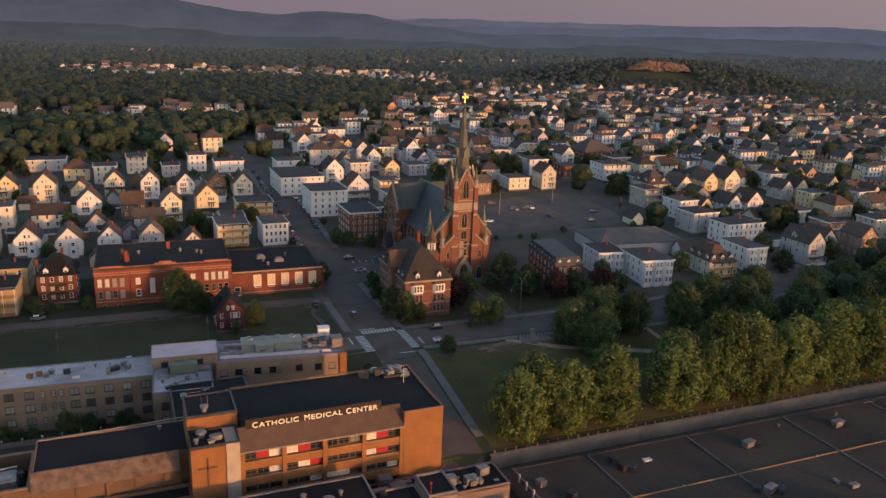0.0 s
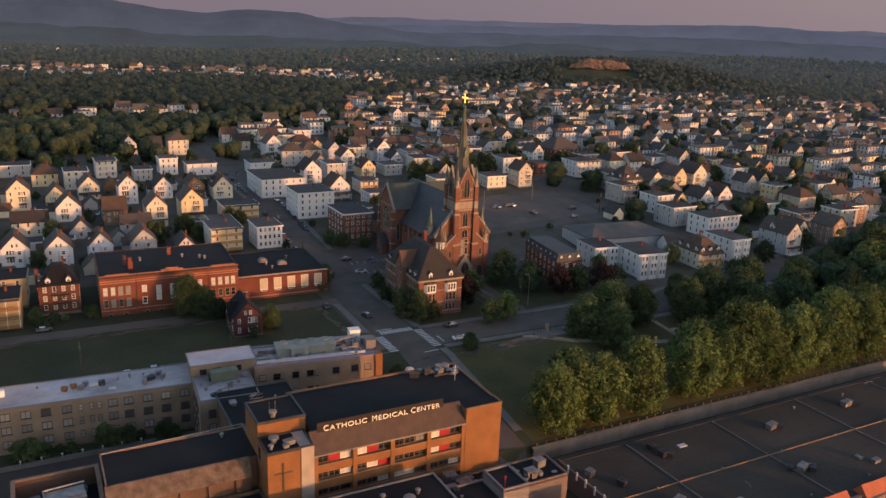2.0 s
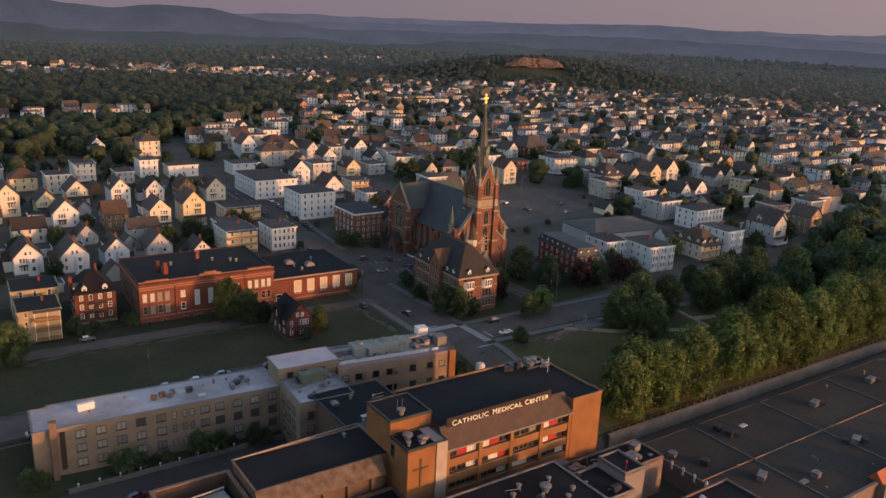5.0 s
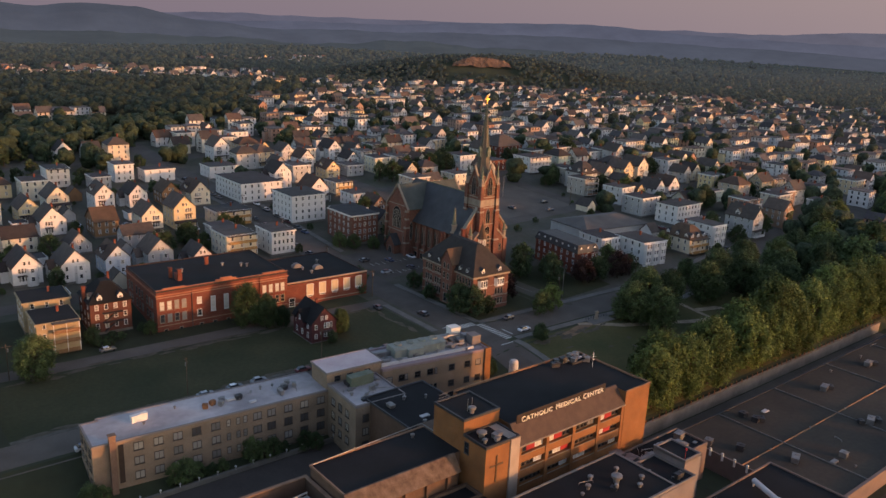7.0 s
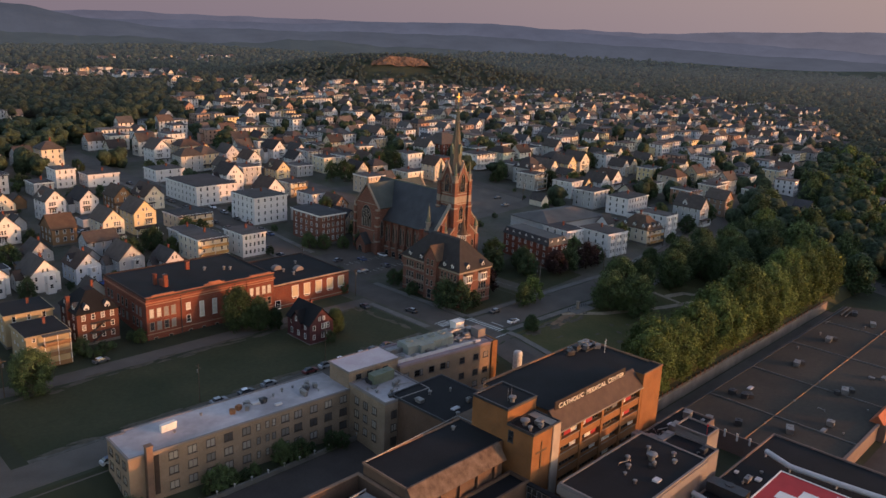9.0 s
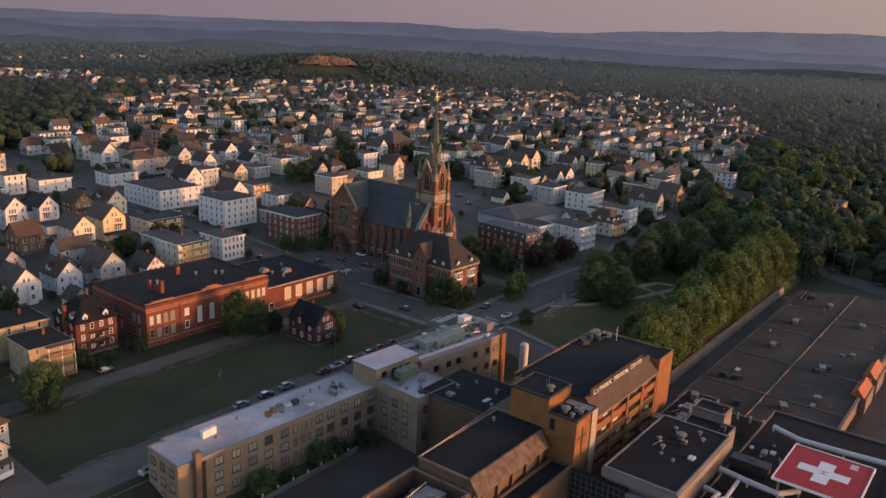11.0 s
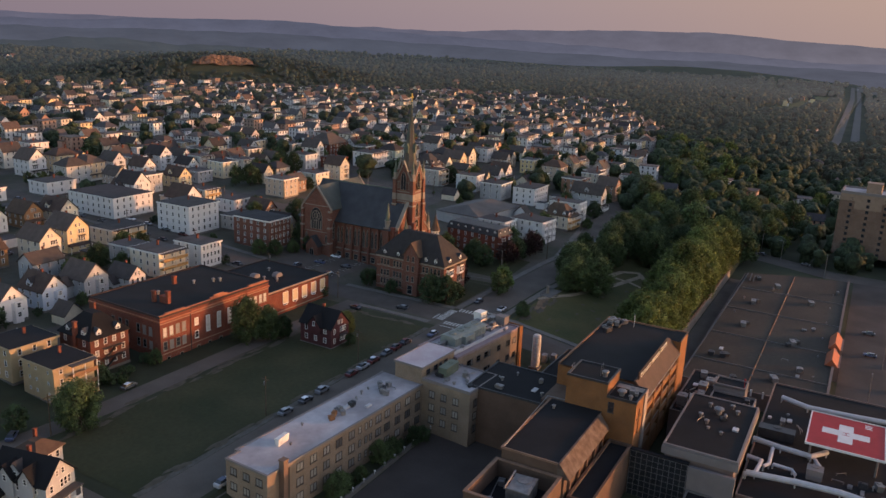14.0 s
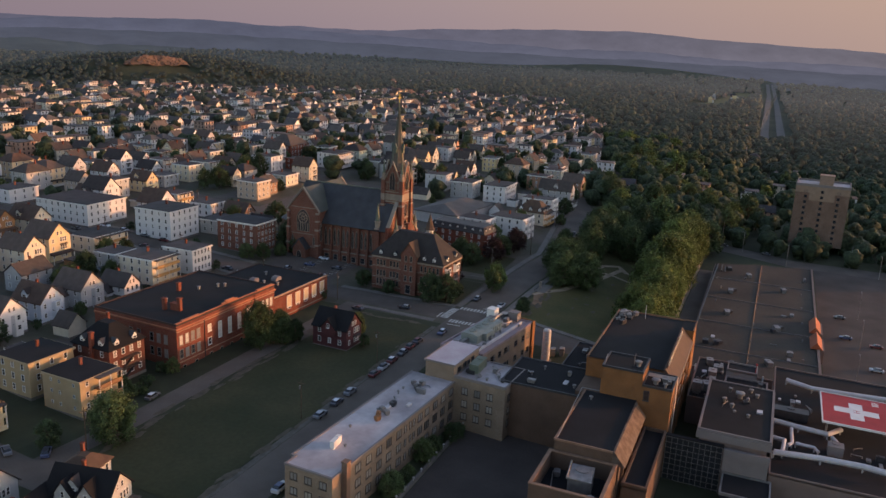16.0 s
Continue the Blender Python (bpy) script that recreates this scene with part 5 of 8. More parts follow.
    flat_roof(w, 54.7, -14.1, 68.6, 0.2, 15.85, 0.35, 0.35, ROOF_WHITE, PARAPET, "", "annex_roof")
    for z in (4.6, 8.1, 11.6):
        for y in (-3.0, -6.5, -10.0):
            put_window(w, 54.8, y, z, "w", 1.7, 1.9, frame_mat=TAN_FRAME, glass_mat=WARD_GLASS, upright=True, bars=0)
        for x in (57.5, 60.5, 63.5):
            put_window(w, x, -14.0, z, "s", 1.7, 1.9, frame_mat=TAN_FRAME, glass_mat=WARD_GLASS, upright=True, bars=0)
    b = Builder()
    b.box(66.2, -14.08, 3, 67.4, -14.003, 14.4)
    b.obj("stair_window", GLASS, w)
    cool = rooftop_unit(w, 62, -3.2, 15.85, 6.5, 2.4, 2.6, 3, name="cooling_unit", m=COPPER)
    for x, y in ((57, -8), (60, -10), (65, -6.5), (66.5, -3)):
        vent(w, x, y, 15.85)
    b = Builder()
    b.tube([(58, -11, 16.3), (63, -8, 16.3), (67, -9, 16.3)], 0.14, 6)
    b.obj("roof_pipe", METAL, w)

    clutter(w, 30, 3, 48, 9, 14.45, 9, 3)
    clutter(w, 55.6, -13, 67.5, -1, 15.85, 12, 4)


wing()


def east_wing():
    w = thing("hospital_east_wing", 18.4, 195.3, -3.0, -7.5, "tan brick hospital wing with machinery on its white roof", "hospital")
    b = Builder()
    b.box(0, 0, -2.5, 33, 13.5, 12.6)
    b.obj("wall", TAN_BRICK, w)
    b = Builder()
    b.box(31.6, -0.5, -2, 33.1, 0, 13.4)
    b.box(33.1, -0.5, -2, 33.5, 13.6, 13.4)
    b.obj("corner_pier", ORANGE_BRICK, w)
    flat_roof(w, 0, 0, 33, 13.5, 12.7, 0.5, 0.45, ROOF_WHITE, mat("mauve_coping", (0.30, 0.22, 0.23), 0.8, 0.2, 0.5, 4.0), "", "roof")
    for z in (0.9, 4.4, 9.0):
        for i, x in enumerate((2.0, 5.6, 7.0, 10.4, 14.2, 16, 21, 26, 29.6)):
            put_window(w, x, 0, z, "s", 0.9 if i in (2, 5) else 1.8, 1.7, frame_mat=DARK_METAL, glass_mat=SHADE)
    # machine enclosure, ducts, end towers
    b = Builder()
    b.box(6.5, 5.4, 12.7, 22, 10.5, 15.0)
    b.extrude_x([(5.2, 15.0), (10.7, 15.0), (9.6, 15.5), (6.2, 15.5)], 6.3, 22.2)
    for i in range(4):
        b.ring(8.6 + i * 3.7, 8.0, [(15.5, 1.1), (15.95, 1.1), (15.95, 0.9), (15.7, 0.9)], 12)
    for i in range(11):
        b.box(7.0 + i * 1.35, 5.3, 13.1, 7.1 + i * 1.35, 5.4, 15.4)
    b.box(10, 4.2, 12.7, 14.6, 5.3, 15.0)
    b.obj("machine_house", mat("greenish_metal", (0.235, 0.255, 0.23), 0.6, 0.2, 0.6, 4.0), w)
    b = Builder()
    b.tube([(22, 9, 13.8), (25, 9, 14.8), (29, 9, 14.8)], 0.45, 8)
    b.tube([(22, 6, 13.6), (28, 5, 13.6)], 0.3, 8)
    b.box(2.0, 8.0, 12.7, 7.2, 9.0, 14.0)
    b.box(23, 10.5, 12.7, 28, 12, 14.3)
    b.obj("duct", METAL, w)
    for x0, y0, x1, y1, h, m_ in ((27.2, 10.6, 30.2, 13.2, 3.2, TRIM), (30.2, 4.2, 32.9, 7.4, 2.6, PARAPET), (30.0, 8.0, 32.2, 10.0, 1.6, METAL)):
        b = Builder()
        b.box(x0, y0, 12.7, x1, y1, 12.7 + h)
        b.box(x0 - 0.1, y0 - 0.1, 12.7 + h, x1 + 0.1, y1 + 0.1, 12.95 + h)
        b.obj("roof_shaft", m_, w)
    for x, y in ((4, 5), (6.5, 3), (24, 6), (26, 8), (22.4, 11.5), (12, 4)):
        rooftop_unit(w, x, y, 12.7, 1.4, 1.0, 1.0, x * 31)
    for x, y in ((10, 12), (15, 4.4), (19, 4.3), (27, 2)):
        vent(w, x, y, 12.7, 0.35, 0.9)

    b = Builder()
    b.box(1.0, 2.3, 12.7, 29.5, 2.75, 13.5)
    b.obj("low_screen", DUCT, w, "low white screen along the roof edge")
    b = Builder()
    b.box(0.55, 0.55, 12.7, 32.4, 2.25, 12.76)
    b.obj("edge_strip", mat("mauve_coping", (0.30, 0.22, 0.23)), w)
    clutter(w, 22.5, 3.2, 29, 11, 12.7, 14, 5)
    clutter(w, 1, 3.2, 6, 11, 12.7, 8, 6)


east_wing()

tank = thing("gas_tank", 58.6, 188.3, ground(58.6, 188.3), 0, "upright white cylindrical gas tank beside the hospital", "tank")
b = Builder()
b.ring(0, 0, [(0.5, 1.15), (0.9, 1.3), (10.4, 1.3), (10.9, 1.0), (11.1, 0.2)], 20)
b.obj("vessel", PAINT_WHITE, tank)
b = Builder()
b.box(-1.6, -1.6, -0.4, 1.6, 1.6, 0.45)
b.obj("base", CONCRETE, tank)
b = Builder()
b.tube([(1.35, 0, 0.6), (1.45, 0, 10)], 0.07, 6)
b.obj("pipe", METAL, tank)
for i, (x, y) in enumerate(((63, 187), (64.5, 184.5))):
    u = thing("equipment_cabinet", x, y, ground(x, y) - 0.05, 5, "small grey equipment cabinet beside the tank", "cabinet")
    rooftop_unit(u, 0, 0, 0, 2.0, 1.4, 2.6, name="case")


def text_obj(name, body, size, extrude, material, parent, m, width=None):
    """Letters of the built-in font as a mesh."""
    cu = bpy.data.curves.new(name, "FONT")
    cu.body, cu.size, cu.extrude, cu.align_x, cu.align_y = body, size, extrude, "CENTER", "BOTTOM_BASELINE"
    cu.space_character = 1.08
    tmp = new(name, cu)
    dg = bpy.context.evaluated_depsgraph_get()
    dg.update()
    me = bpy.data.meshes.new_from_object(tmp.evaluated_get(dg))
    bpy.data.objects.remove(tmp)
    me.materials.clear()
    me.materials.append(material)
    xs = [v.co.x for v in me.vertices]
    k = width / (max(xs) - min(xs)) if width else 1.0
    for v in me.vertices:
        v.co.x *= k
    return link(name, me, parent, m=m)


def medical_center():
    h = thing("medical_center", 0, 0, 0, 0, "orange brick medical center with dark roof and red panels", "hospital")
    # main block behind the front
    b = Builder()
    b.box(18.2, 147.3, -6, 60, 167, 15.2)
    b.box(51.2, 144.1, -6, 60, 147.3, 15.7)
    b.obj("wall", ORANGE_BRICK, h)
    b = Builder()
    b.poly([(18.2, 147.6, 15.5), (59.6, 147.6, 15.5), (59.6, 166.6, 15.5), (18.2, 166.6, 15.5)], 0)
    b.box(59.6, 147.3, 15.2, 60.0, 167, 15.9, 1)
    b.box(18.2, 166.6, 15.2, 59.6, 167, 15.9, 1)
    b.poly([(51.2, 144.1, 15.74), (60.0, 144.1, 15.74), (60.0, 147.6, 15.74), (51.2, 147.6, 15.74)], 0)
    b.box(51.1, 143.95, 15.7, 60.1, 144.3, 16.0, 1)
    b.box(59.7, 144.3, 15.7, 60.1, 147.3, 16.0, 1)
    b.obj("roof", [ROOF_DARK, mat("brown_coping", (0.22, 0.12, 0.07), 0.8, 0.2, 0.6, 4.0)], h)
    # sloping brown roof over the front
    b = Builder()
    b.extrude_x([(144.0, 12.6), (144.0, 12.4), (147.6, 12.4), (147.6, 16.3), (147.2, 16.3)][::-1], 17.0, 51.2)
    b.obj("sloping_roof", mat("brown_standing_seam", (0.090, 0.058, 0.044), 0.8, 0.25, 0.5, 4.0), h, "sloping brown metal roof above the windows")
    b = Builder()
    b.box(17.0, 143.8, 12.36, 51.2, 144.0, 12.6)
    b.obj("fascia", STONE, h)
    # front floors: recessed windows and red panels between orange piers and spandrels
    b = Builder()
    b.box(17.0, 145.3, -6, 51.2, 147.3, 12.4)
    b.obj("front_wall", ORANGE_BRICK, h)
    for z0, z1 in ((8.3, 10.0), (4.6, 6.5), (0.9, 2.8), (-6, -0.9)):
        b = Builder()
        b.box(17.0, 144.4, z0, 51.2, 145.3, z1)
        b.obj("spandrel", ORANGE_BRICK, h)
    for x in (17.0, 25.3, 33.6, 42.0, 50.3):
        b = Builder()
        b.box(x, 144.2, -6, x + 0.9, 145.3, 12.3)
        b.obj("pier", ORANGE_BRICK, h)
    for z in (10.0, 6.5, 2.8):
        b = Builder()
        b.box(17.0, 144.34, z - 0.003, 51.2, 144.5, z + 0.09)
        b.obj("ledge", STONE, h)
    # d dark window, b blind drawn, s sash, r red panel
    BAYS = (("drb", "brd", "sds", "brd"), ("dsb", "dbr", "dsd", "brd"), ("dds", "ddb", "bbs", "ddb"), ("ddd", "sdd", "dbd", "dsd"))
    for (z, hh), floor_kinds in zip(((10.12, 2.0), (6.62, 1.7), (2.92, 1.7), (-0.8, 1.6)), BAYS):
        for x, kinds in zip((25.3, 33.6, 42.0, 50.3), floor_kinds):
            for cx, kind in zip((x - 6.15, x - 3.7, x - 1.25), kinds):
                if kind == "r":
                    bb = Builder()
                    bb.box(cx - 1.2, 145.18, z, cx + 1.2, 145.297, z + hh)
                    bb.obj("red_panel", RED_PANEL, h)
                else:
                    put_window(h, cx, 145.3, z, "s", 2.3, hh, frame_mat=TRIM if kind == "b" else TAN_FRAME, glass_mat={"d": GLASS, "b": BLIND, "s": SHADE}[kind], sill=False, upright=True, bars=0 if kind == "b" else 1)
    # tall block, cross block
    b = Builder()
    b.box(7.8, 151.2, -6, 17.6, 161, 18.0)
    b.obj("tall_block_wall", ORANGE_BRICK, h)
    flat_roof(h, 7.7, 151.1, 17.7, 161.1, 18.05, 0.4, 0.25, ROOF_DARK, DARK_METAL, "", "roof")
    b = Builder()
    b.box(7.8, 144.2, -6, 14.4, 151.2, 14.9)
    b.obj("cross_block_wall", ORANGE_BRICK, h)
    b = Builder()
    b.box(14.4, 143.9, -6, 17.0, 151.2, 15.0)
    b.obj("stair_wall", mat("grey_stucco", (0.36, 0.29, 0.24), 0.85, 0.2, 0.4, 4.0), h)
    flat_roof(h, 7.7, 144.1, 17.1, 151.2, 14.95, 0.35, 0.3, ROOF_DARK, DARK_METAL, "", "roof")
    b = Builder()
    b.box(10.6, 144.05, 6.5, 11.0, 144.197, 12.6)
    b.box(9.0, 144.05, 10.2, 12.6, 144.197, 10.6)
    b.obj("wall_cross", mat("dark_bronze", (0.10, 0.055, 0.03), 0.6, 0.2, 0.8, 5.0), h, "dark bronze cross on the brick wall")
    put_window(h, 7.8, 150.0, 11.2, "w", 1.4, 2.6, frame_mat=DARK_METAL)
    for x, y, r_, hh in ((10.2, 148.4, 0.9, 1.5), (9.0, 146.0, 0.45, 1.2), (11.4, 153, 0.7, 1.6)):
        vent(h, x, y, 14.95 if y < 151 else 18.05, r_, hh, METAL)
    rooftop_unit(h, 12.8, 146.6, 14.95, 2.2, 1.2, 1.0, 10)
    rooftop_unit(h, 11.8, 145.4, 14.95, 1.2, 0.8, 0.8, 10)
    b = Builder()
    for x in (11, 12.2):
        b.tube([(x, 154, 18), (x, 154, 21)], 0.05, 5)
    for i in range(3):
        b.tube([(8.5, 160.6 - i * 0.1, 18.2 + i * 0.8), (11.5, 160.6, 18.2 + i * 0.8)], 0.05, 5)
    b.obj("antenna", METAL, h)
    # block with the shingled slope on its south edge
    b = Builder()
    b.box(-20.2, 152, -7, 7.8, 164.5, 10.8)
    b.box(7.8, 161, -7, 18.2, 167, 10.2)
    b.obj("low_block_wall", DULL_BRICK, h)
    b = Builder()
    b.poly([(-20.2, 152, 10.85), (7.8, 152, 10.85), (7.8, 164.5, 10.85), (-20.2, 164.5, 10.85)], 0)
    b.box(-20.4, 164.3, 10.6, 7.8, 164.7, 11.05, 1)
    b.box(-20.4, 152, 10.6, -20.1, 164.3, 11.05, 1)
    b.obj("roof", [ROOF_DARK, mat("rusty_flashing", (0.26, 0.15, 0.10), 0.8, 0.3, 0.6, 4.0)], h)
    b = Builder()
    b.extrude_x([(149.2, 8.0), (152.0, 8.0), (152.0, 11.1), (151.6, 11.1)], -20.6, 6.0)
    b.obj("shingled_slope", mat("stained_shingle", (0.15, 0.11, 0.085), 0.9, 0.5, 0.7, 3.0, tint=(0.07, 0.045, 0.034)), h, "stained shingled slope along the roof edge")
    b = Builder()
    b.box(-20.6, 150.4, -7, 6, 152, 8.0)
    for x in spread(-20.6, 6, 5):
        b.box(x - 0.4, 149.8, -7, x + 0.4, 150.4, 7.9)
    b.obj("low_front_wall", DULL_BRICK, h)
    b = Builder()
    b.tube([(-20, 164, 11.2), (8, 165.4, 11.2), (8.4, 151, 11.3), (10.5, 150.4, 11.3)], 0.12, 6)
    b.obj("roof_pipe", METAL, h)
    b = Builder()
    b.box(-20.6, 144.4, -7, 7.8, 149.6, 4.0)
    b.obj("terrace_wall", DULL_BRICK, h)
    flat_roof(h, -20.6, 144.3, 7.8, 149.6, 4.05, 0.5, 0.7, ROOF_DARK, DULL_BRICK, "", "roof")
    # link block towards the wing
    b = Builder()
    b.box(6.5, 164.5, -6, 24, 186, 9.2)
    b.obj("link_wall", DULL_BRICK, h)
    flat_roof(h, 6.4, 164.5, 24.1, 186, 9.25, 0.35, 0.25, ROOF_DARK, DARK_METAL, "", "roof")
    b = Builder()
    b.box(24, 167, -6, 58, 178, 3.5)
    b.obj("rear_wall", DULL_BRICK, h)
    flat_roof(h, 24, 167, 58, 178, 3.55, 0.35, 0.25, ROOF_DARK, DARK_METAL, "", "roof")
    for x, y in ((3, 162), (11, 168), (14, 180)):
        vent(h, x, y, 10.85 if y < 165 else 9.25, 0.4, 1.0)
    # courtyard plant room west of the low block
    b = Builder()
    b.frame_ring(-36, 150.8, -20.7, 165.3, -7, 8.4, 0.55)
    b.obj("plant_wall", DULL_BRICK, h)
    b = Builder()
    b.frame_ring(-36.1, 150.7, -20.7, 165.4, 8.4, 8.62, 0.75)
    b.obj("coping", mat("rusty_flashing", (0.26, 0.15, 0.10)), h)
    b = Builder()
    b.box(-35.45, 151.35, 4.0, -21.25, 164.75, 4.6)
    b.obj("roof", ROOF_DARK, h)
    for x, y, w_, d_, hh in ((-32.5, 161.5, 2.2, 1.4, 1.5), (-24, 162.5, 1.6, 1.2, 1.2), (-33, 153.5, 1.8, 1.4, 2.2)):
        rooftop_unit(h, x, y, 4.6, w_, d_, hh, 12)
    b = Builder()
    b.tube([(-34.8, 158, 4.9), (-31.5, 158.4, 4.9), (-31.3, 162, 4.9), (-23, 163.6, 4.9)], 0.14, 6)
    b.obj("roof_pipe", METAL, h)
    # roof machinery on the main block
    for x, y, w_, d_, hh in ((48, 163.6, 2.2, 1.2, 1.2), (51.5, 164.2, 1.6, 1.4, 1.5), (54.2, 163.0, 1.8, 1.2, 1.3), (56.4, 164.6, 2.0, 1.6, 1.4), (57.5, 161.5, 1.4, 1.2, 1.1)):
        rooftop_unit(h, x, y, 15.5, w_, d_, hh, x * 7, m=DARK_METAL if x < 53 else METAL)
    b = Builder()
    b.box(52.5, 161.9, 15.45, 58.8, 162.1, 16.0)
    b.box(52.5, 162.1, 15.45, 52.7, 166.6, 16.0)
    b.obj("screen_wall", DARK_METAL, h)
    b = Builder()
    b.tube([(56, 158.5, 15.5), (56, 158.5, 19.5)], 0.06, 5)
    for i in range(3):
        b.tube([(55.4, 158.5, 17.4 + i * 0.7), (56.6, 158.5, 17.4 + i * 0.7)], 0.04, 5)
    b.obj("antenna", TRIM, h)
    b = Builder()
    b.box(18.6, 146.9, 15.6, 46.9, 147.1, 17.95)
    b.obj("sign_board", mat("dark_brown_sign", (0.030, 0.020, 0.017), 0.7, 0.2, 0.6, 4.0), h)
    letters = mat("cream_letters", (0.85, 0.78, 0.62), 0.5, 0.08, 1.0, 5.0, bump=0)
    for word, cx, wd in (("CATHOLIC", 24.6, 9.4), ("MEDICAL", 34.4, 8.0), ("CENTER", 42.6, 6.8)):
        text_obj("sign_initial", word[0], 1.72, 0.08, letters, h, pose(cx - wd / 2 + 0.55, 146.78, 16.1, 90, 0, 0), 1.05)
        text_obj("sign_word", word[1:], 1.48, 0.08, letters, h, pose(cx + 0.66, 146.78, 16.1, 90, 0, 0), wd - 1.4)

    clutter(h, 47.5, 161.6, 58.5, 166, 15.5, 10, 12)
    clutter(h, 26, 169, 56, 176, 3.55, 10, 13)
    clutter(h, 7.5, 166, 23, 184, 9.25, 5, 14)


medical_center()

ct = thing("cooling_tower", -27.0, 156.8, 4.6, 5, "galvanised cooling tower in a roof enclosure", "cooling tower")
rooftop_unit(ct, 0, 0, 0, 6.6, 4.6, 3.6, name="case")
b = Builder()
b.tube([(-3.6, -2.5, 0.2), (-3.6, -2.5, 3.9), (-3.6, 2.5, 4.0), (3.5, 2.6, 4.0), (3.5, 2.6, 0.2)], 0.2, 6)
b.tube([(-2.9, -2, 3.8), (2.9, -2, 3.8)], 0.06, 5)
b.obj("pipe", METAL, ct)


def south_block():
    k = thing("hospital_south_block", 0, 0, 0, 0, "low modern hospital block with black roof and white parapet", "hospital")
    b = Builder()
    b.box(8.6, 122, -8, 39.5, 137, 5.2)
    b.obj("wall", PINKISH, k)
    flat_roof(k, 8.3, 121.3, 40.2, 137.5, 6.9, 0.45, 0.2, ROOF_DARK, PARAPET)
    b = Builder()
    b.frame_ring(8.1, 121.1, 40.4, 137.7, 4.7, 6.55, 0.5)
    b.obj("white_band", PARAPET, k)
    # glazed west front
    b = Builder()
    b.box(6.9, 131.3, -8, 8.05, 144.2, 4.0)
    b.obj("glazed_front", GLASS, k, "dark glazed curtain wall")
    for y in steps_of(131.4, 144.1, 1.27):
        b = Builder()
        b.box(6.80, y - 0.05, -8, 6.896, y + 0.05, 4.0)
        b.obj("mullion", METAL, k)
    for i in range(9):
        b = Builder()
        b.box(6.82, 131.3, -7.2 + i * 1.38, 6.893, 144.2, -7.11 + i * 1.38)
        b.obj("transom", METAL, k)
    b = Builder()
    b.box(6.8, 131.2, 4.0, 8.05, 144.25, 4.3)
    b.obj("roof", ROOF_DARK, k)
    b = Builder()
    b.box(6.4, 121.3, -8, 8.05, 131.15, 3.6)
    b.box(6.1, 121.2, 2.0, 6.4, 131.15, 4.1)
    b.obj("side_wall", PARAPET, k)
    b = Builder()
    b.box(-3.4, 120.4, -8, 6.3, 130.6, -2.0)
    b.obj("entry_block", GLASS, k)
    flat_roof(k, -3.6, 120.2, 6.35, 130.8, -1.9, 0.35, 0.4, ROOF_DARK, METAL, "", "roof")
    # link to the market side and lower roofs
    for x0, y0, x1, y1, z, m_ in ((40.3, 123, 50, 134, 4.6, PARAPET), (50, 126, 56, 134, 6.6, PARAPET), (40.3, 134, 72, 143, 0.4, PINKISH), (8, 88, 78, 121, -0.5, PINKISH)):
        b = Builder()
        b.box(x0, y0, -9, x1, y1, z)
        b.obj("annex_wall", m_, k)
        flat_roof(k, x0, y0, x1, y1, z + 0.05, 0.35, 0.4, ROOF_DARK, m_, "", "roof")
    for x, y, r_, hh in ((24, 131, 0.5, 1.2), (27, 133, 0.5, 1.2), (31, 129.5, 1.0, 1.8), (20, 127, 0.4, 0.9), (34, 132, 0.45, 1.2), (36, 127, 0.5, 1.1), (28.5, 127.5, 0.35, 1.6), (33.4, 125.4, 0.5, 1.0)):
        vent(k, x, y, 6.9, r_, hh)
    for x, y, w_, d_, hh, tn in ((44, 137, 3.2, 2.2, 2.4, 0), (48, 138.5, 3.0, 2.0, 2.2, 8), (53, 137.5, 5.5, 1.6, 1.2, 4), (59, 138, 3.4, 2.2, 1.9, 0), (64, 137, 2.6, 2.0, 1.6, 0), (46, 141, 2.6, 2.4, 2.8, 0), (68, 139.5, 2.4, 1.8, 1.8, 10)):
        rooftop_unit(k, x, y, 0.45, w_, d_, hh, tn)
    rooftop_unit(k, 42, 116.6, -0.45, 3.2, 8.4, 2.4, 0, m=DARK_METAL)
    rooftop_unit(k, 25.5, 106.6, -0.45, 3.0, 3.4, 2.6, 0, m=PARAPET)
    # white ducts in runs over the roof
    for pts, r_ in (([(35.2, 121.2, 1.0), (33.9, 114.7, 1.0), (33.2, 108, 1.0), (37.6, 104.8, 1.0)], 0.95), ([(65.3, 117.8, 1.0), (62.4, 111, 1.0), (63.2, 101, 1.0), (64.4, 91, 1.0)], 0.95), ([(25.3, 121.2, 0.9), (24.6, 117.9, 0.9), (17.6, 118.4, 0.9), (16.2, 120.6, 0.9)], 0.8),
                    ([(32.8, 116.4, 0.8), (24.2, 116.2, 0.8), (22.4, 117.2, 0.8)], 0.65), ([(24.8, 115.4, 0.7), (24.4, 111.2, 0.7), (22.6, 110.4, 0.7)], 0.6), ([(16.6, 120.2, 1.1), (18.4, 110, 1.1), (19.0, 101, 1.1), (17.8, 94, 1.1)], 1.05), ([(32.6, 107, 0.8), (29, 105.6, 0.8)], 0.6)):
        b = Builder()
        b.tube(pts, r_ * 0.68, 10)
        for p in pts:
            b.box(p[0] - 0.15, p[1] - 0.15, -0.45, p[0] + 0.15, p[1] + 0.15, p[2])
        b.obj("duct", DUCT, k, "white insulated duct")
    b = Builder()
    b.tube([(50.5, 126.5, 6.6), (50.5, 126.5, 9.2)], 0.06, 5)
    b.ring(50.5, 126.5, [(9.2, 0.2), (9.4, 0.28), (9.7, 0.2)], 8)
    b.obj("beacon", RED_PANEL, k)

    clutter(k, 41, 135, 71, 142, 0.45, 22, 7)
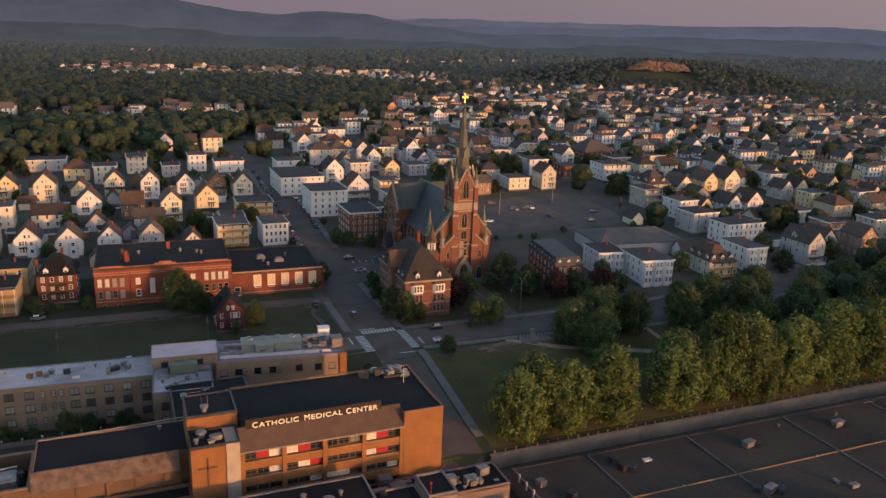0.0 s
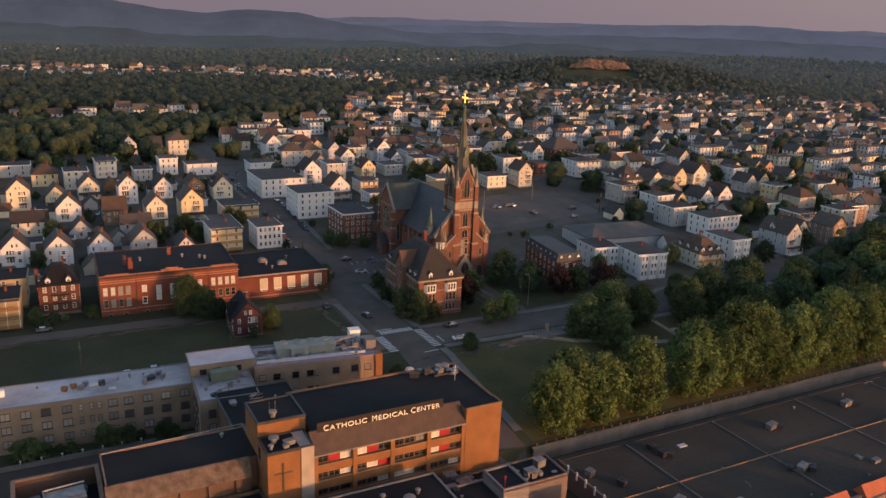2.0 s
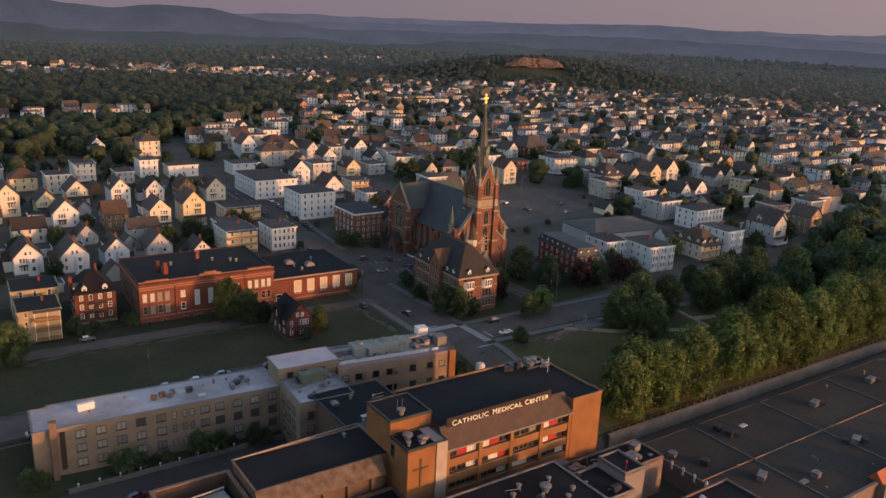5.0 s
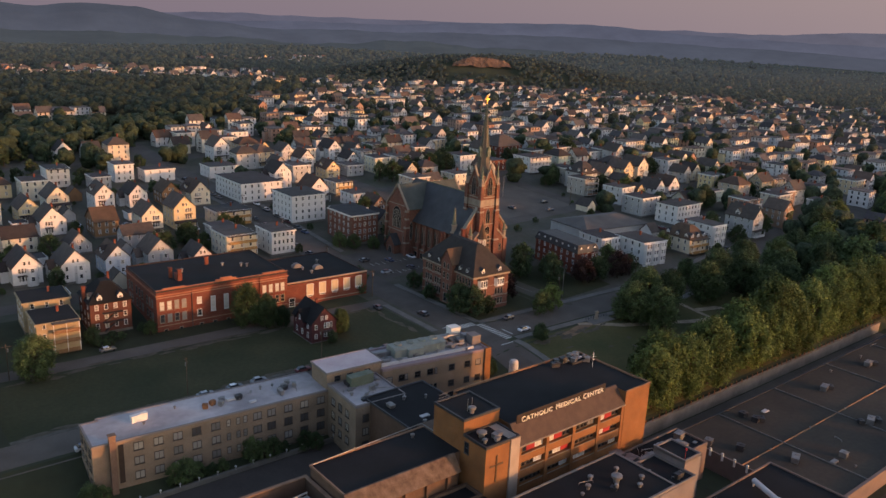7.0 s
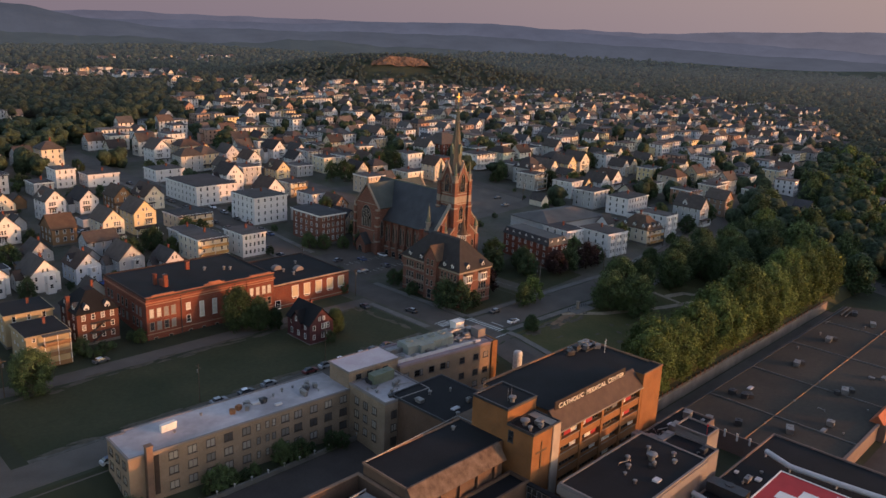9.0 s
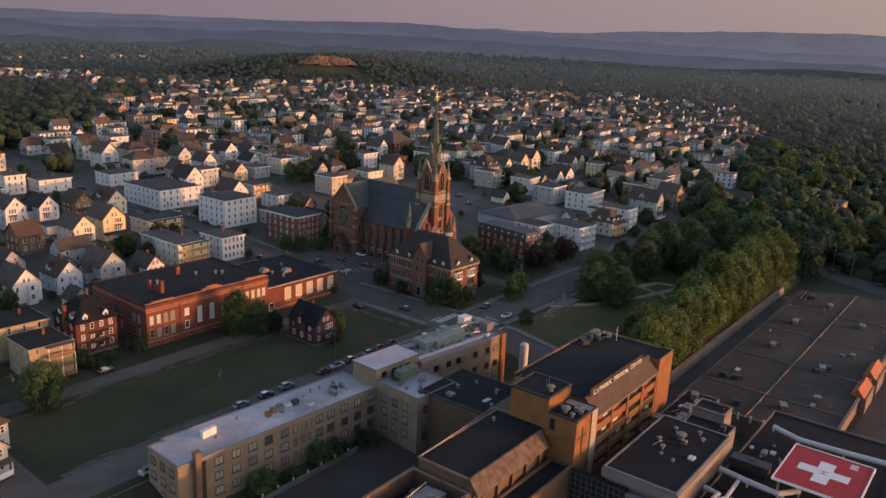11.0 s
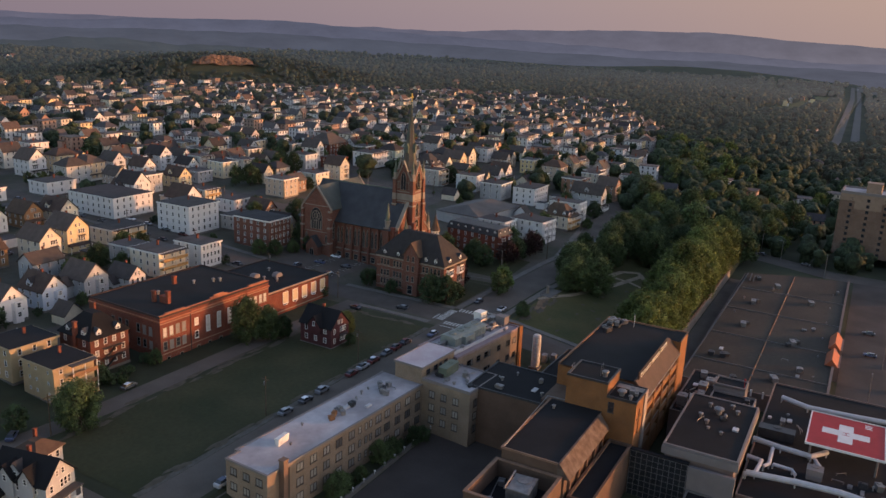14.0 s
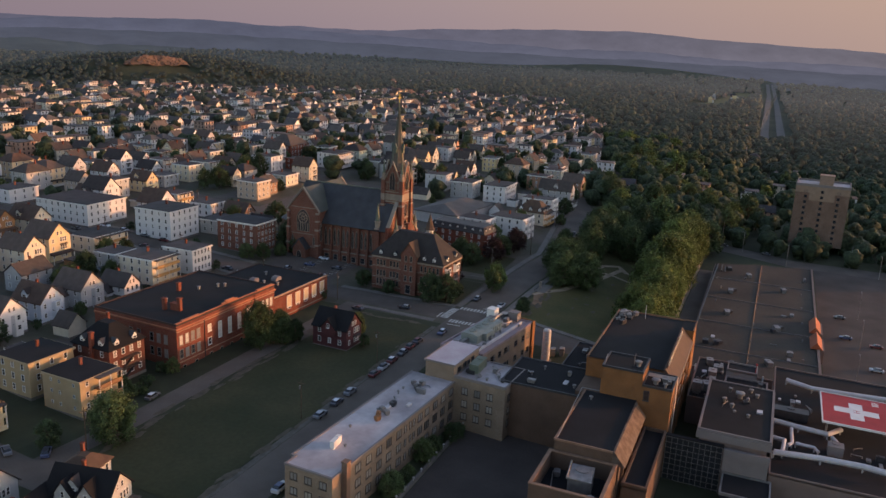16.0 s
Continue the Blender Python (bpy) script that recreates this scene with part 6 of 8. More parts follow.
    clutter(k, 41, 124, 49, 133, 4.65, 5, 8)
    clutter(k, 20, 123, 38, 136, 6.9, 4, 9)
    clutter(k, 20, 92, 32, 103, -0.45, 9, 10)
    clutter(k, 44, 111, 60, 120, -0.45, 8, 11)


south_block()


def helipad():
    p = thing("helipad", 42.5, 101.5, 4.55, 0, "red raised helipad with a white cross", "helipad")
    b = Builder()
    b.box(-9.6, -8.4, -0.35, 9.6, 8.0, 0)
    b.obj("deck", PAD_RED, p)
    b = Builder()
    b.box(-9.9, -8.7, -0.4, -9.6, 8.3, 0.12)
    b.box(9.6, -8.7, -0.4, 9.9, 8.3, 0.12)
    b.box(-9.6, -8.7, -0.4, 9.6, -8.4, 0.12)
    b.box(-9.6, 8.0, -0.4, 9.6, 8.3, 0.12)
    b.obj("rim", PAD_WHITE, p)
    b = Builder()
    b.prism([(-1.6, -5.2), (1.6, -5.2), (1.6, -1.6), (5.2, -1.6), (5.2, 1.6), (1.6, 1.6), (1.6, 5.2), (-1.6, 5.2), (-1.6, 1.6), (-5.2, 1.6), (-5.2, -1.6), (-1.6, -1.6)], 0.003, 0.012)
    b.obj("white_cross", PAD_WHITE, p)
    text_obj("letter", "H", 2.2, 0.004, PAD_RED, p, pose(0.0, -0.8, 0.017, 0, 0, 0), 1.6)
    b = Builder()
    for i in range(3):
        b.box(6.0 + i * 0.9, -5.6, 0.003, 6.5 + i * 0.9, -4.0, 0.01)
    b.obj("marking_bars", PAD_WHITE, p)
    for x in (-8.5, 0, 8.5):
        for y in (-7.2, 7):
            b = Builder()
            b.tube([(x, y, -5.0), (x, y, -0.35)], 0.25, 8)
            b.obj("leg", METAL, p)


helipad()


# ---- market with its broad roof ----
def market():
    k = thing("market_building", 0, 0, -12, 0, "broad low market with brown gravel roof", "market")
    b = Builder()
    b.prism([(80.2, 107), (236, 107), (232, 128), (222, 150), (80.2, 148.8)], 0, 5.6)
    b.obj("wall", PINKISH, k)
    b = Builder()
    b.poly([(80.6, 107.4, 5.75), (235.5, 107.4, 5.75), (231.5, 128, 5.75), (221.8, 149.6, 5.75), (80.6, 148.4, 5.75)], 0)
    b.box(80.2, 107, 5.5, 80.6, 148.8, 6.3, 1)
    b.box(80.6, 106.6, 5.5, 235, 107.4, 6.2, 1)
    b.box(80.6, 148.4, 5.5, 222, 148.9, 5.95, 2)
    b.obj("roof", [ROOF_MARKET, PINKISH, DARK_METAL], k)
    for pts in ([(101, 107.5), (101, 148.3)], [(131, 107.5), (131, 148.3)], [(164, 107.5), (164, 148.6)], [(196, 107.5), (196, 149)]):
        b = Builder()
        (x0, y0), (x1, y1) = pts
        b.box(x0 - 0.15, y0, 5.7, x0 + 0.15, y1, 6.0)
        b.obj("roof_joint", mat("grey_flashing", (0.17, 0.15, 0.14), 0.8, 0.3, 0.5, 4.0), k)
    # ridge flashing in ochre, the low sun's grazing light put into its colour
    b = Builder()
    b.extrude_x([(129.0, 5.752), (129.4, 5.752), (129.2, 5.98)], 81, 230)
    b.obj("ridge_strip", mat("sun_tinted_flashing", (0.22, 0.125, 0.07), 0.8, 0.2, 0.5, 4.0), k)
    for x, y in ((105.8, 140), (105.4, 143.6), (143.3, 139), (175, 139.8), (133, 120.8), (83.5, 140.3), (87.8, 133.8), (94.5, 122.5), (107, 116.2), (187.4, 119), (205, 134), (213, 143)):
        rooftop_unit(k, x, y, 5.75, 3.4 if (x * 7) % 3 < 1.8 else 1.8, 1.8, 1.5, 25 * ((x * 3) % 4) / 4, m=METAL if int(x) % 3 else DARK_METAL)
    for x, y, w_ in ((107.6, 139.2, 2.2), (145.6, 138.2, 1.8), (135.4, 119.8, 2.4), (177.4, 138.6, 1.6), (130, 122, 1.4)):
        rooftop_unit(k, x, y, 5.75, w_, 1.4, 1.2, 40, m=DARK_METAL)
    for i in range(14):
        vent(k, 84 + i * 10.3, 112 + (i * 17) % 34, 5.75, 0.25, 0.6)
    clutter(k, 84, 110, 215, 147, 5.75, 10, 15)
    # red metal canopies along the south front
    for x0, x1 in ((118, 131), (136, 150)):
        b = Builder()
        b.extrude_x([(105.6, 6.0), (109.6, 6.0), (107.6, 8.4)], x0, x1)
        b.obj("canopy_roof", TERRACOTTA, k, "red metal canopy roof")
        b = Builder()
        b.box(x0 + 0.2, 105, 0, x1 - 0.2, 107, 6.0)
        b.obj("canopy_wall", PINKISH, k)
    for i in range(11):
        b = Builder()
        b.box(80.1 - 0.15, 110 + i * 3.4, 5.0, 80.198, 110.5 + i * 3.4, 7.1)
        b.obj("post", TRIM, k)
    b = Builder()
    b.tube([(206, 146, 6.6), (219, 146.6, 6.6)], 0.3, 6)
    b.tube([(206, 144.4, 6.4), (217, 145, 6.4)], 0.25, 6)
    b.obj("roof_pipe", DARK_METAL, k)


market()


# ---- apartment tower to the east ----
def apartment_tower():
    a = thing("apartment_tower", 294.5, 118, -6.5, -93, "ten-storey brown brick apartment tower", "apartment building")
    b = Builder()
    b.box(0, 0, 0, 26.5, 20, 28.5)
    b.obj("wall", APT_BRICK, a)
    b = Builder()
    b.box(-0.1, -0.1, 28.5, 26.6, 20.1, 32.2)
    b.box(7.0, -0.3, 24.5, 19.5, 0.0, 28.5)
    b.obj("top_band", mat("pale_brick_band", (0.30, 0.205, 0.145), 0.85, 0.2, 0.5, 4.0), a)
    flat_roof(a, -0.2, -0.2, 26.7, 20.2, 32.25, 0.5, 1.0, ROOF_WHITE, PARAPET, "", "roof")
    b = Builder()
    b.box(11, 6, 32.2, 18, 13, 37.2)
    b.box(10.8, 5.8, 37.2, 18.2, 13.2, 37.6)
    b.obj("lift_house", mat("pale_brick_band", (0.30, 0.205, 0.145)), a)
    for i in range(10):
        z = 1.2 + i * 3.05
        for x in (5.2, 13.2, 21.2):
            put_window(a, x, 0 if z < 24 or x != 13.2 else -0.3, z, "s", 1.5, 1.6, frame_mat=DARK_METAL, glass_mat=GLASS, sill=False)
        for y in (4, 10, 16):
            put_window(a, 0, y, z, "w", 1.5, 1.6, frame_mat=DARK_METAL, glass_mat=SHADE, sill=False)
            put_window(a, 26.5, y, z, "e", 1.5, 1.6, frame_mat=DARK_METAL, glass_mat=SHADE, sill=False)


apartment_tower()


# ---- houses ----
def porch_stack(h, w, y, storeys, sh, mats, x0=None, x1=None):
    """Open porches one above another at the front: decks, posts, railings, a roof."""
    x0 = -w / 2 + 0.4 if x0 is None else x0
    x1 = w / 2 - 0.4 if x1 is None else x1
    for i in range(storeys):
        b = Builder()
        b.box(x0, y - 2.0, 0.5 + i * sh, x1, y - 0.003, 0.72 + i * sh)
        b.obj("porch_deck", mats, h)
    for i in range(storeys):
        for x in (x0 + 0.12, (x0 + x1) / 2, x1 - 0.12):
            b = Builder()
            b.box(x - 0.1, y - 1.95, 0.72 + i * sh, x + 0.1, y - 1.75, 0.5 + (i + 1) * sh)
            b.obj("porch_post", TRIM, h)
    for i in range(storeys):
        b = Builder()
        b.box(x0, y - 1.95, 0.85 + i * sh, x1, y - 1.87, 1.65 + i * sh)
        b.obj("porch_rail", mats, h)
    b = Builder()
    b.box(x0 - 0.2, y - 2.2, 0.5 + storeys * sh, x1 + 0.2, y - 0.003, 0.75 + storeys * sh)
    b.obj("porch_roof", SHINGLE, h)


def build_house(h, w, d, storeys, roof, wall, windows=True, porch="", chimney=True, roof_mat=None, rows=3, sides="swe", dormers=0, extra=-1):
    """Parts of a wooden house under h: front to -y, middle of the ground floor at the origin."""
    sh = 2.95
    top = 0.6 + storeys * sh
    x0, x1, y0, y1 = -w / 2, w / 2, -d / 2, d / 2
    rise = {"gable": w * 0.52, "side": d * 0.40, "flat": 0, "hip": min(w, d) * (0.46 if dormers else 0.33), "mansard": 0}[roof]
    b = Builder()
    if roof == "gable":
        b.extrude_y([(x0, -1.5), (x1, -1.5), (x1, top), (0, top + rise), (x0, top)], y0, y1)
    elif roof == "side":
        b.extrude_x([(y0, -1.5), (y1, -1.5), (y1, top), (0, top + rise), (y0, top)], x0, x1)
    else:
        b.box(x0, y0, -1.5, x1, y1, top)
    b.obj("wall", wall, h)
    b = Builder()
    b.box(x0 - 0.12, y0 - 0.12, -1.6, x1 + 0.12, y1 + 0.12, 0.35)
    b.obj("foundation", CONCRETE, h)
    rm = roof_mat or (FLAT_TOP if roof == "flat" else SHINGLE)
    b = Builder()
    o = 0.45
    if roof == "gable":
        k = rise / (w / 2)
        for s in (-1, 1):
            p = [(s * (w / 2 + o), top - o * k + 0.05), (0, top + rise + 0.05), (0, top + rise + 0.3), (s * (w / 2 + o), top - o * k + 0.3)]
            b.extrude_y(p if s > 0 else p[::-1], y0 - o, y1 + o)
    elif roof == "side":
        k = rise / (d / 2)
        for s in (-1, 1):
            p = [(s * (d / 2 + o), top - o * k + 0.05), (0, top + rise + 0.05), (0, top + rise + 0.3), (s * (d / 2 + o), top - o * k + 0.3)]
            b.extrude_x(p if s > 0 else p[::-1], x0 - o, x1 + o)
    elif roof == "hip":
        hip(b, x0 - o, y0 - o, x1 + o, y1 + o, top + 0.25, top + rise, min(w, d) * 0.42, min(w, d) * 0.42, 0, 0.25)
    elif roof == "mansard":
        hip(b, x0 - 0.4, y0 - 0.4, x1 + 0.4, y1 + 0.4, top + 0.2, top + 3.0, 1.1, 1.1, 0, 0.3)
    else:
        b.box(x0 - 0.1, y0 - 0.1, top, x1 + 0.1, y1 + 0.1, top + 0.35)
    b.obj("roof", rm, h)
    if roof == "flat":
        b = Builder()
        b.box(x0 - 0.45, y0 - 0.45, top - 0.35, x1 + 0.45, y0 - 0.1, top + 0.2)
        b.box(x0 - 0.45, y0 - 0.1, top - 0.35, x0 - 0.1, y1 + 0.1, top + 0.2)
        b.box(x1 + 0.1, y0 - 0.1, top - 0.35, x1 + 0.45, y1 + 0.1, top + 0.2)
        b.obj("cornice", TRIM if wall is not BRICK and roof_mat is not ROOF_DARK else wall, h)
    if chimney:
        cz = top + max(rise, 0.4) * (0.75 if roof in ("gable", "side") else 1.0)
        b = Builder()
        b.box(w * 0.12, d * 0.1, cz - 1.2, w * 0.12 + 0.65, d * 0.1 + 0.65, cz + 1.6)
        b.box(w * 0.12 - 0.08, d * 0.1 - 0.08, cz + 1.6, w * 0.12 + 0.73, d * 0.1 + 0.73, cz + 1.75)
        b.obj("chimney", BRICK, h)
    if windows:
        for i in range(storeys):
            z = 0.6 + i * sh + 0.85
            if "s" in sides and roof == "gable" and rows == 3 and storeys > 1:
                g = 0.16 * w * (1 if extra % 2 else -1)
                for x in (g - 1.0, g, g + 1.0):
                    put_window(h, x, y0, z, "s", 0.86, 1.75, glass_mat=SHADE, sill=False)
                put_window(h, -2.0 * g, y0, z, "s", 0.9, 1.6, glass_mat=SHADE, sill=False)
                if i < storeys - 1:
                    b = Builder()
                    b.extrude_x([(y0 - 0.75, z + 1.85), (y0, z + 1.85), (y0, z + 2.25)], g - 1.7, g + 1.7)
                    b.obj("window_hood", SHINGLE, h)
            elif "s" in sides:
                for x in spread(x0 + 0.5, x1 - 0.5, rows):
                    if not (porch == "stack" and abs(x) > 99):
                        put_window(h, x, y0, z, "s", 1.1, 1.75, glass_mat=SHADE, sill=False)
            for f, xf in (("w", x0), ("e", x1)):
                if f in sides:
                    for y in spread(y0 + 0.6, y1 - 0.6, max(2, int(d / 3.6))):
                        put_window(h, xf, y, z, f, 1.1, 1.75, glass_mat=SHADE, sill=False)
        if roof == "gable":
            for x in (-0.75, 0.75):
                put_window(h, x, y0, top + 0.6, "s", 0.85, 1.35, glass_mat=SHADE, sill=False)
        if roof == "mansard":
            for x in spread(x0, x1, max(3, int(w / 3))):
                dormer(h, x, y0 + 0.1, top + 0.4, "s", 1.2, 1.4, 1.2)
            for y in spread(y0, y1, max(3, int(d / 3.4))):
                dormer(h, x0 + 0.1, y, top + 0.4, "w", 1.2, 1.4, 1.2)
    for i in range(dormers):
        dormer(h, spread(x0, x1, dormers)[i], y0 + 0.3, top + 0.3, "s", 1.5, 1.6, 2.2)
        dormer(h, x0 + 0.3, spread(y0, y1, dormers)[i], top + 0.3, "w", 1.5, 1.6, 2.2)
    if extra >= 0 and roof == "gable":
        if extra % 3 == 0:
            dh = rise * 0.42
            dormer(h, x0 + 0.5, d * 0.1, top + 0.1, "w", 2.4, dh, w * 0.3, wall, SHINGLE)
        elif extra % 3 == 1:
            b = Builder()
            b.extrude_x([(-0.5, -1.5), (d * 0.36, -1.5), (d * 0.36, top - 2.2), (d * 0.18 - 0.25, top + 0.2), (-0.5, top - 2.2)], x0 - 2.6, x0 + 0.3)
            b.obj("side_wing", wall, h)
            b = Builder()
            m_ = d * 0.18 - 0.25
            for p in ([(-0.9, top - 2.5), (m_, top + 0.25), (m_, top + 0.5), (-1.0, top - 2.3)], [(d * 0.36 + 0.5, top - 2.3), (m_, top + 0.5), (m_, top + 0.25), (d * 0.36 + 0.4, top - 2.5)]):
                b.extrude_x(p[::-1], x0 - 2.9, x0 + 0.3)
            b.obj("wing_roof", rm, h)
            put_window(h, x0 - 2.6, m_, 2.0, "w", 0.9, 1.6, glass_mat=SHADE, sill=False)
        elif not porch:
            b = Builder()
            b.extrude_x([(y0 - 2.0, 3.0), (y0, 3.0), (y0, 3.9), (y0 - 2.1, 3.2)], x0, x1)
            b.obj("porch_roof", rm, h)
            for x in (x0 + 0.15, 0, x1 - 0.15):
                b = Builder()
                b.box(x - 0.09, y0 - 1.9, -0.4, x + 0.09, y0 - 1.72, 3.0)
                b.obj("porch_post", TRIM, h)
    if porch == "bays":
        nb = 2 if w < 12 else 3
        for cx in spread(x0, x1, nb):
            bw = w / nb * 0.34
            b = Builder()
            b.prism([(cx - bw - 0.7, y0), (cx - bw, y0 - 1.1), (cx + bw, y0 - 1.1), (cx + bw + 0.7, y0)], -0.5, top - 0.4)
            b.obj("bay", wall, h)
            for i in range(storeys):
                for q in (-0.5, 0.5):
                    put_window(h, cx + q * bw * 1.05, y0 - 1.1, 1.4 + i * sh, "s", 0.95, 1.7, glass_mat=SHADE, sill=False)
                b = Builder()
                b.prism([(cx - bw - 0.8, y0), (cx - bw, y0 - 1.25), (cx + bw, y0 - 1.25), (cx + bw + 0.8, y0)], 0.55 + i * sh, 0.72 + i * sh)
                b.obj("bay_course", TRIM, h)
    if porch == "stack":
        porch_stack(h, w, y0, storeys, sh, OCHRE_WOOD if wall is CREAM else wall)
    elif porch == "low":
        porch_stack(h, w, y0, 1, sh, TRIM)
    elif porch == "bay":
        b = Builder()
        b.prism([(-w * 0.05, y0), (w * 0.02, y0 - 0.9), (w * 0.28, y0 - 0.9), (w * 0.35, y0)], -0.5, min(top - 0.5, 6.2))
        b.obj("bay", wall, h)
        for i in range(min(2, storeys)):
            put_window(h, w * 0.15, y0 - 0.9, 1.4 + i * sh, "s", 1.3, 1.6, glass_mat=SHADE, sill=False)


OCHRE_WOOD = mat("ochre_stained_wood", (0.42, 0.25, 0.10), 0.8, 0.2, 0.6, 5.0)
COLOUR_WORDS = {WHITE: "white", CREAM: "cream", YELLOW: "yellow", GREY: "grey", BROWN: "brown", BLUE: "pale blue", GREENISH: "pale green", BRICK: "red brick", MAROON: "maroon", MIXED: "painted", CHURCH_BRICK: "dull red brick"}
ROOF_WORDS = {"gable": "steep gabled roof", "side": "gabled roof", "flat": "flat roof", "hip": "hipped roof", "mansard": "dormered mansard roof"}
PLACED = []


def house(x, y, w, d, storeys, roof, wall, turn=0.0, porch="", group="houses in the streets", **kw):
    words = "%s %s house with %s" % (["", "one-storey", "two-storey", "three-storey", "four-storey"][storeys], COLOUR_WORDS[wall] + ("" if "brick" in COLOUR_WORDS[wall] else " wooden"), ROOF_WORDS[roof])
    if porch == "stack":
        words += " and stacked porches"
    h = thing("house", x, y, ground(x, y), turn, words, "house", group)
    kw.setdefault("sides", "sw" if x > -5 else "swe")
    build_house(h, w, d, storeys, roof, wall, porch=porch, extra=int(abs(x * 3 + y)) if roof == "gable" else -1, **kw)
    PLACED.append((x, y, max(w, d) / 2))
    return h


# the block behind the school
house(-35, 337, 9.4, 13, 2, "gable", WHITE, porch="bay")
house(-20.5, 333, 9.4, 13, 2, "gable", WHITE, porch="bay")
house(-6, 333, 8.6, 12, 2, "gable", BLUE, porch="bay")
house(9.5, 333, 9.4, 12, 2, "gable", GREY, porch="bay")
house(25, 331, 7.2, 11, 1, "gable", WHITE)
house(41, 333, 12.5, 15, 3, "flat", CREAM, porch="stack")
house(58, 330, 10.5, 14, 3, "flat", WHITE, rows=5)
house(57, 374, 16, 13, 2, "flat", CREAM, porch="stack")
house(44, 352, 10, 10, 2, "flat", GREY)
house(-33, 412, 9.4, 14, 3, "gable", CREAM)
house(-18, 410, 8.4, 13, 2, "gable", YELLOW, porch="low")
house(-3, 425, 9.4, 13, 2, "gable", CREAM)
house(13, 411, 8.4, 13, 3, "gable", WHITE)
house(30, 418, 8.4, 13, 2, "gable", WHITE)
house(45, 416, 8.6, 12, 2, "gable", BROWN, roof_mat=SHINGLE_BROWN)
house(57, 411, 9.4, 14, 2, "gable", CREAM)
house(-30, 369, 12, 9, 2, "side", CREAM)
house(-14, 388, 10, 12, 2, "gable", WHITE)
house(4, 379, 9.5, 12, 2, "side", BROWN, roof_mat=SHINGLE_BROWN)
house(20, 371, 8.6, 13, 3, "gable", CREAM, porch="low")
house(36, 377, 9.6, 13, 3, "gable", YELLOW)
house(-11, 361, 8.6, 9, 1, "gable", GREY)
house(10, 356, 12, 8, 2, "side", GREY)
house(-48, 374, 10, 13, 3, "flat", CREAM)
house(-50, 424, 9.4, 13, 2, "gable", YELLOW)
house(-50, 340, 9.4, 13, 3, "gable", CREAM)
house(-7, 448, 11, 13, 3, "flat", CREAM)
house(9, 472, 10.5, 13, 3, "flat", WHITE, porch="stack")
house(26, 459, 9, 12, 2, "flat", GREY)
house(41, 471, 9.6, 12, 3, "flat", WHITE)
house(58, 466, 16, 11, 2, "flat", WHITE)
house(-37, 484, 20, 12, 2, "flat", GREY)
house(-21, 458, 12, 12, 2, "hip", YELLOW)
house(56, 527, 12, 12, 3, "hip", CREAM)
house(28, 536, 9, 12, 2, "gable", WHITE)
house(42, 528, 9, 12, 2, "side", GREY)
# along the avenue
house(86, 413, 22, 30, 3, "flat", WHITE, rows=6, chimney=False, group="apartment blocks on the avenue")
house(90, 368, 17.5, 19, 4, "flat", WHITE, rows=5, group="apartment blocks on the avenue")
house(96.2, 331, 13.6, 19.5, 4, "flat", CHURCH_BRICK, rows=5, chimney=False, group="apartment blocks on the avenue")
house(92, 463, 16, 14, 2, "flat", WHITE)
house(108, 424, 10, 13, 3, "gable", WHITE)
house(126, 436, 11, 13, 3, "flat", GREY)
house(144, 432, 8.6, 12, 2, "gable", YELLOW)
house(160, 434, 11, 13, 2, "flat", GREY)
house(110, 506, 10, 13, 3, "gable", WHITE, porch="low")
house(128, 560, 12, 13, 3, "flat", WHITE)
house(143, 551, 12, 13, 3, "flat", WHITE)
house(156, 481, 10, 13, 3, "flat", CREAM)
house(173, 478, 9, 13, 3, "gable", WHITE)
house(113, 395, 11, 13, 2, "gable", WHITE)
house(131, 400, 9.5, 12, 2, "flat", CREAM, porch="stack")
house(127, 377, 10, 12, 2, "flat", WHITE)
# round the lot east of the church
house(265, 389, 17, 15, 3, "flat", WHITE, porch="stack", rows=5)
house(243, 401, 12, 12, 2, "flat", BRICK, chimney=False)
house(282, 436, 22, 20, 3, "hip", BRICK, rows=6)
house(200, 384, 12, 13, 2, "flat", CREAM)
house(228, 414, 12, 14, 3, "flat", WHITE)
house(151.5, 254.5, 10.6, 27, 3, "mansard", BRICK, turn=-8, rows=3, roof_mat=SLATE, porch="bays", group="apartment blocks by the park")
house(175, 256.5, 11, 14, 3, "flat", WHITE, turn=-6, porch="bays")
house(185.5, 243, 13, 17, 3, "flat", WHITE, turn=-6, porch="bays", rows=4)
house(214.5, 240.5, 11.8, 15, 2, "hip", CREAM, turn=-4, porch="stack", roof_mat=SHINGLE_BROWN, dormers=3)
house(233, 243, 10, 16, 3, "flat", WHITE, turn=-2, porch="bays")
house(257, 274, 20, 13, 3, "flat", WHITE, rows=7)
house(250, 292.5, 14, 13, 3, "flat", GREY)
house(262, 240, 9, 15, 3, "gable", GREY, porch="low")
house(281, 250, 9, 13, 2, "gable", GREY)
house(310, 292, 15, 11, 2, "flat", GREENISH)
house(298, 312, 10, 12, 2, "gable", WHITE, porch="low")
house(284, 311, 9, 12, 2, "gable", WHITE)
house(296, 344, 8.6, 13, 3, "gable", YELLOW)
house(312, 346, 10, 14, 3, "gable", CREAM)
house(281, 347, 11, 14, 2, "gable", CREAM)
house(262, 345, 13, 13, 3, "hip", GREY, porch="stack", dormers=2)
house(284, 385, 11, 13, 3, "hip", GREENISH)
house(348, 349, 12, 13, 3, "flat", WHITE)
house(372, 357, 9, 13, 2, "gable", CREAM)
house(330, 398, 14, 13, 2, "flat", WHITE)
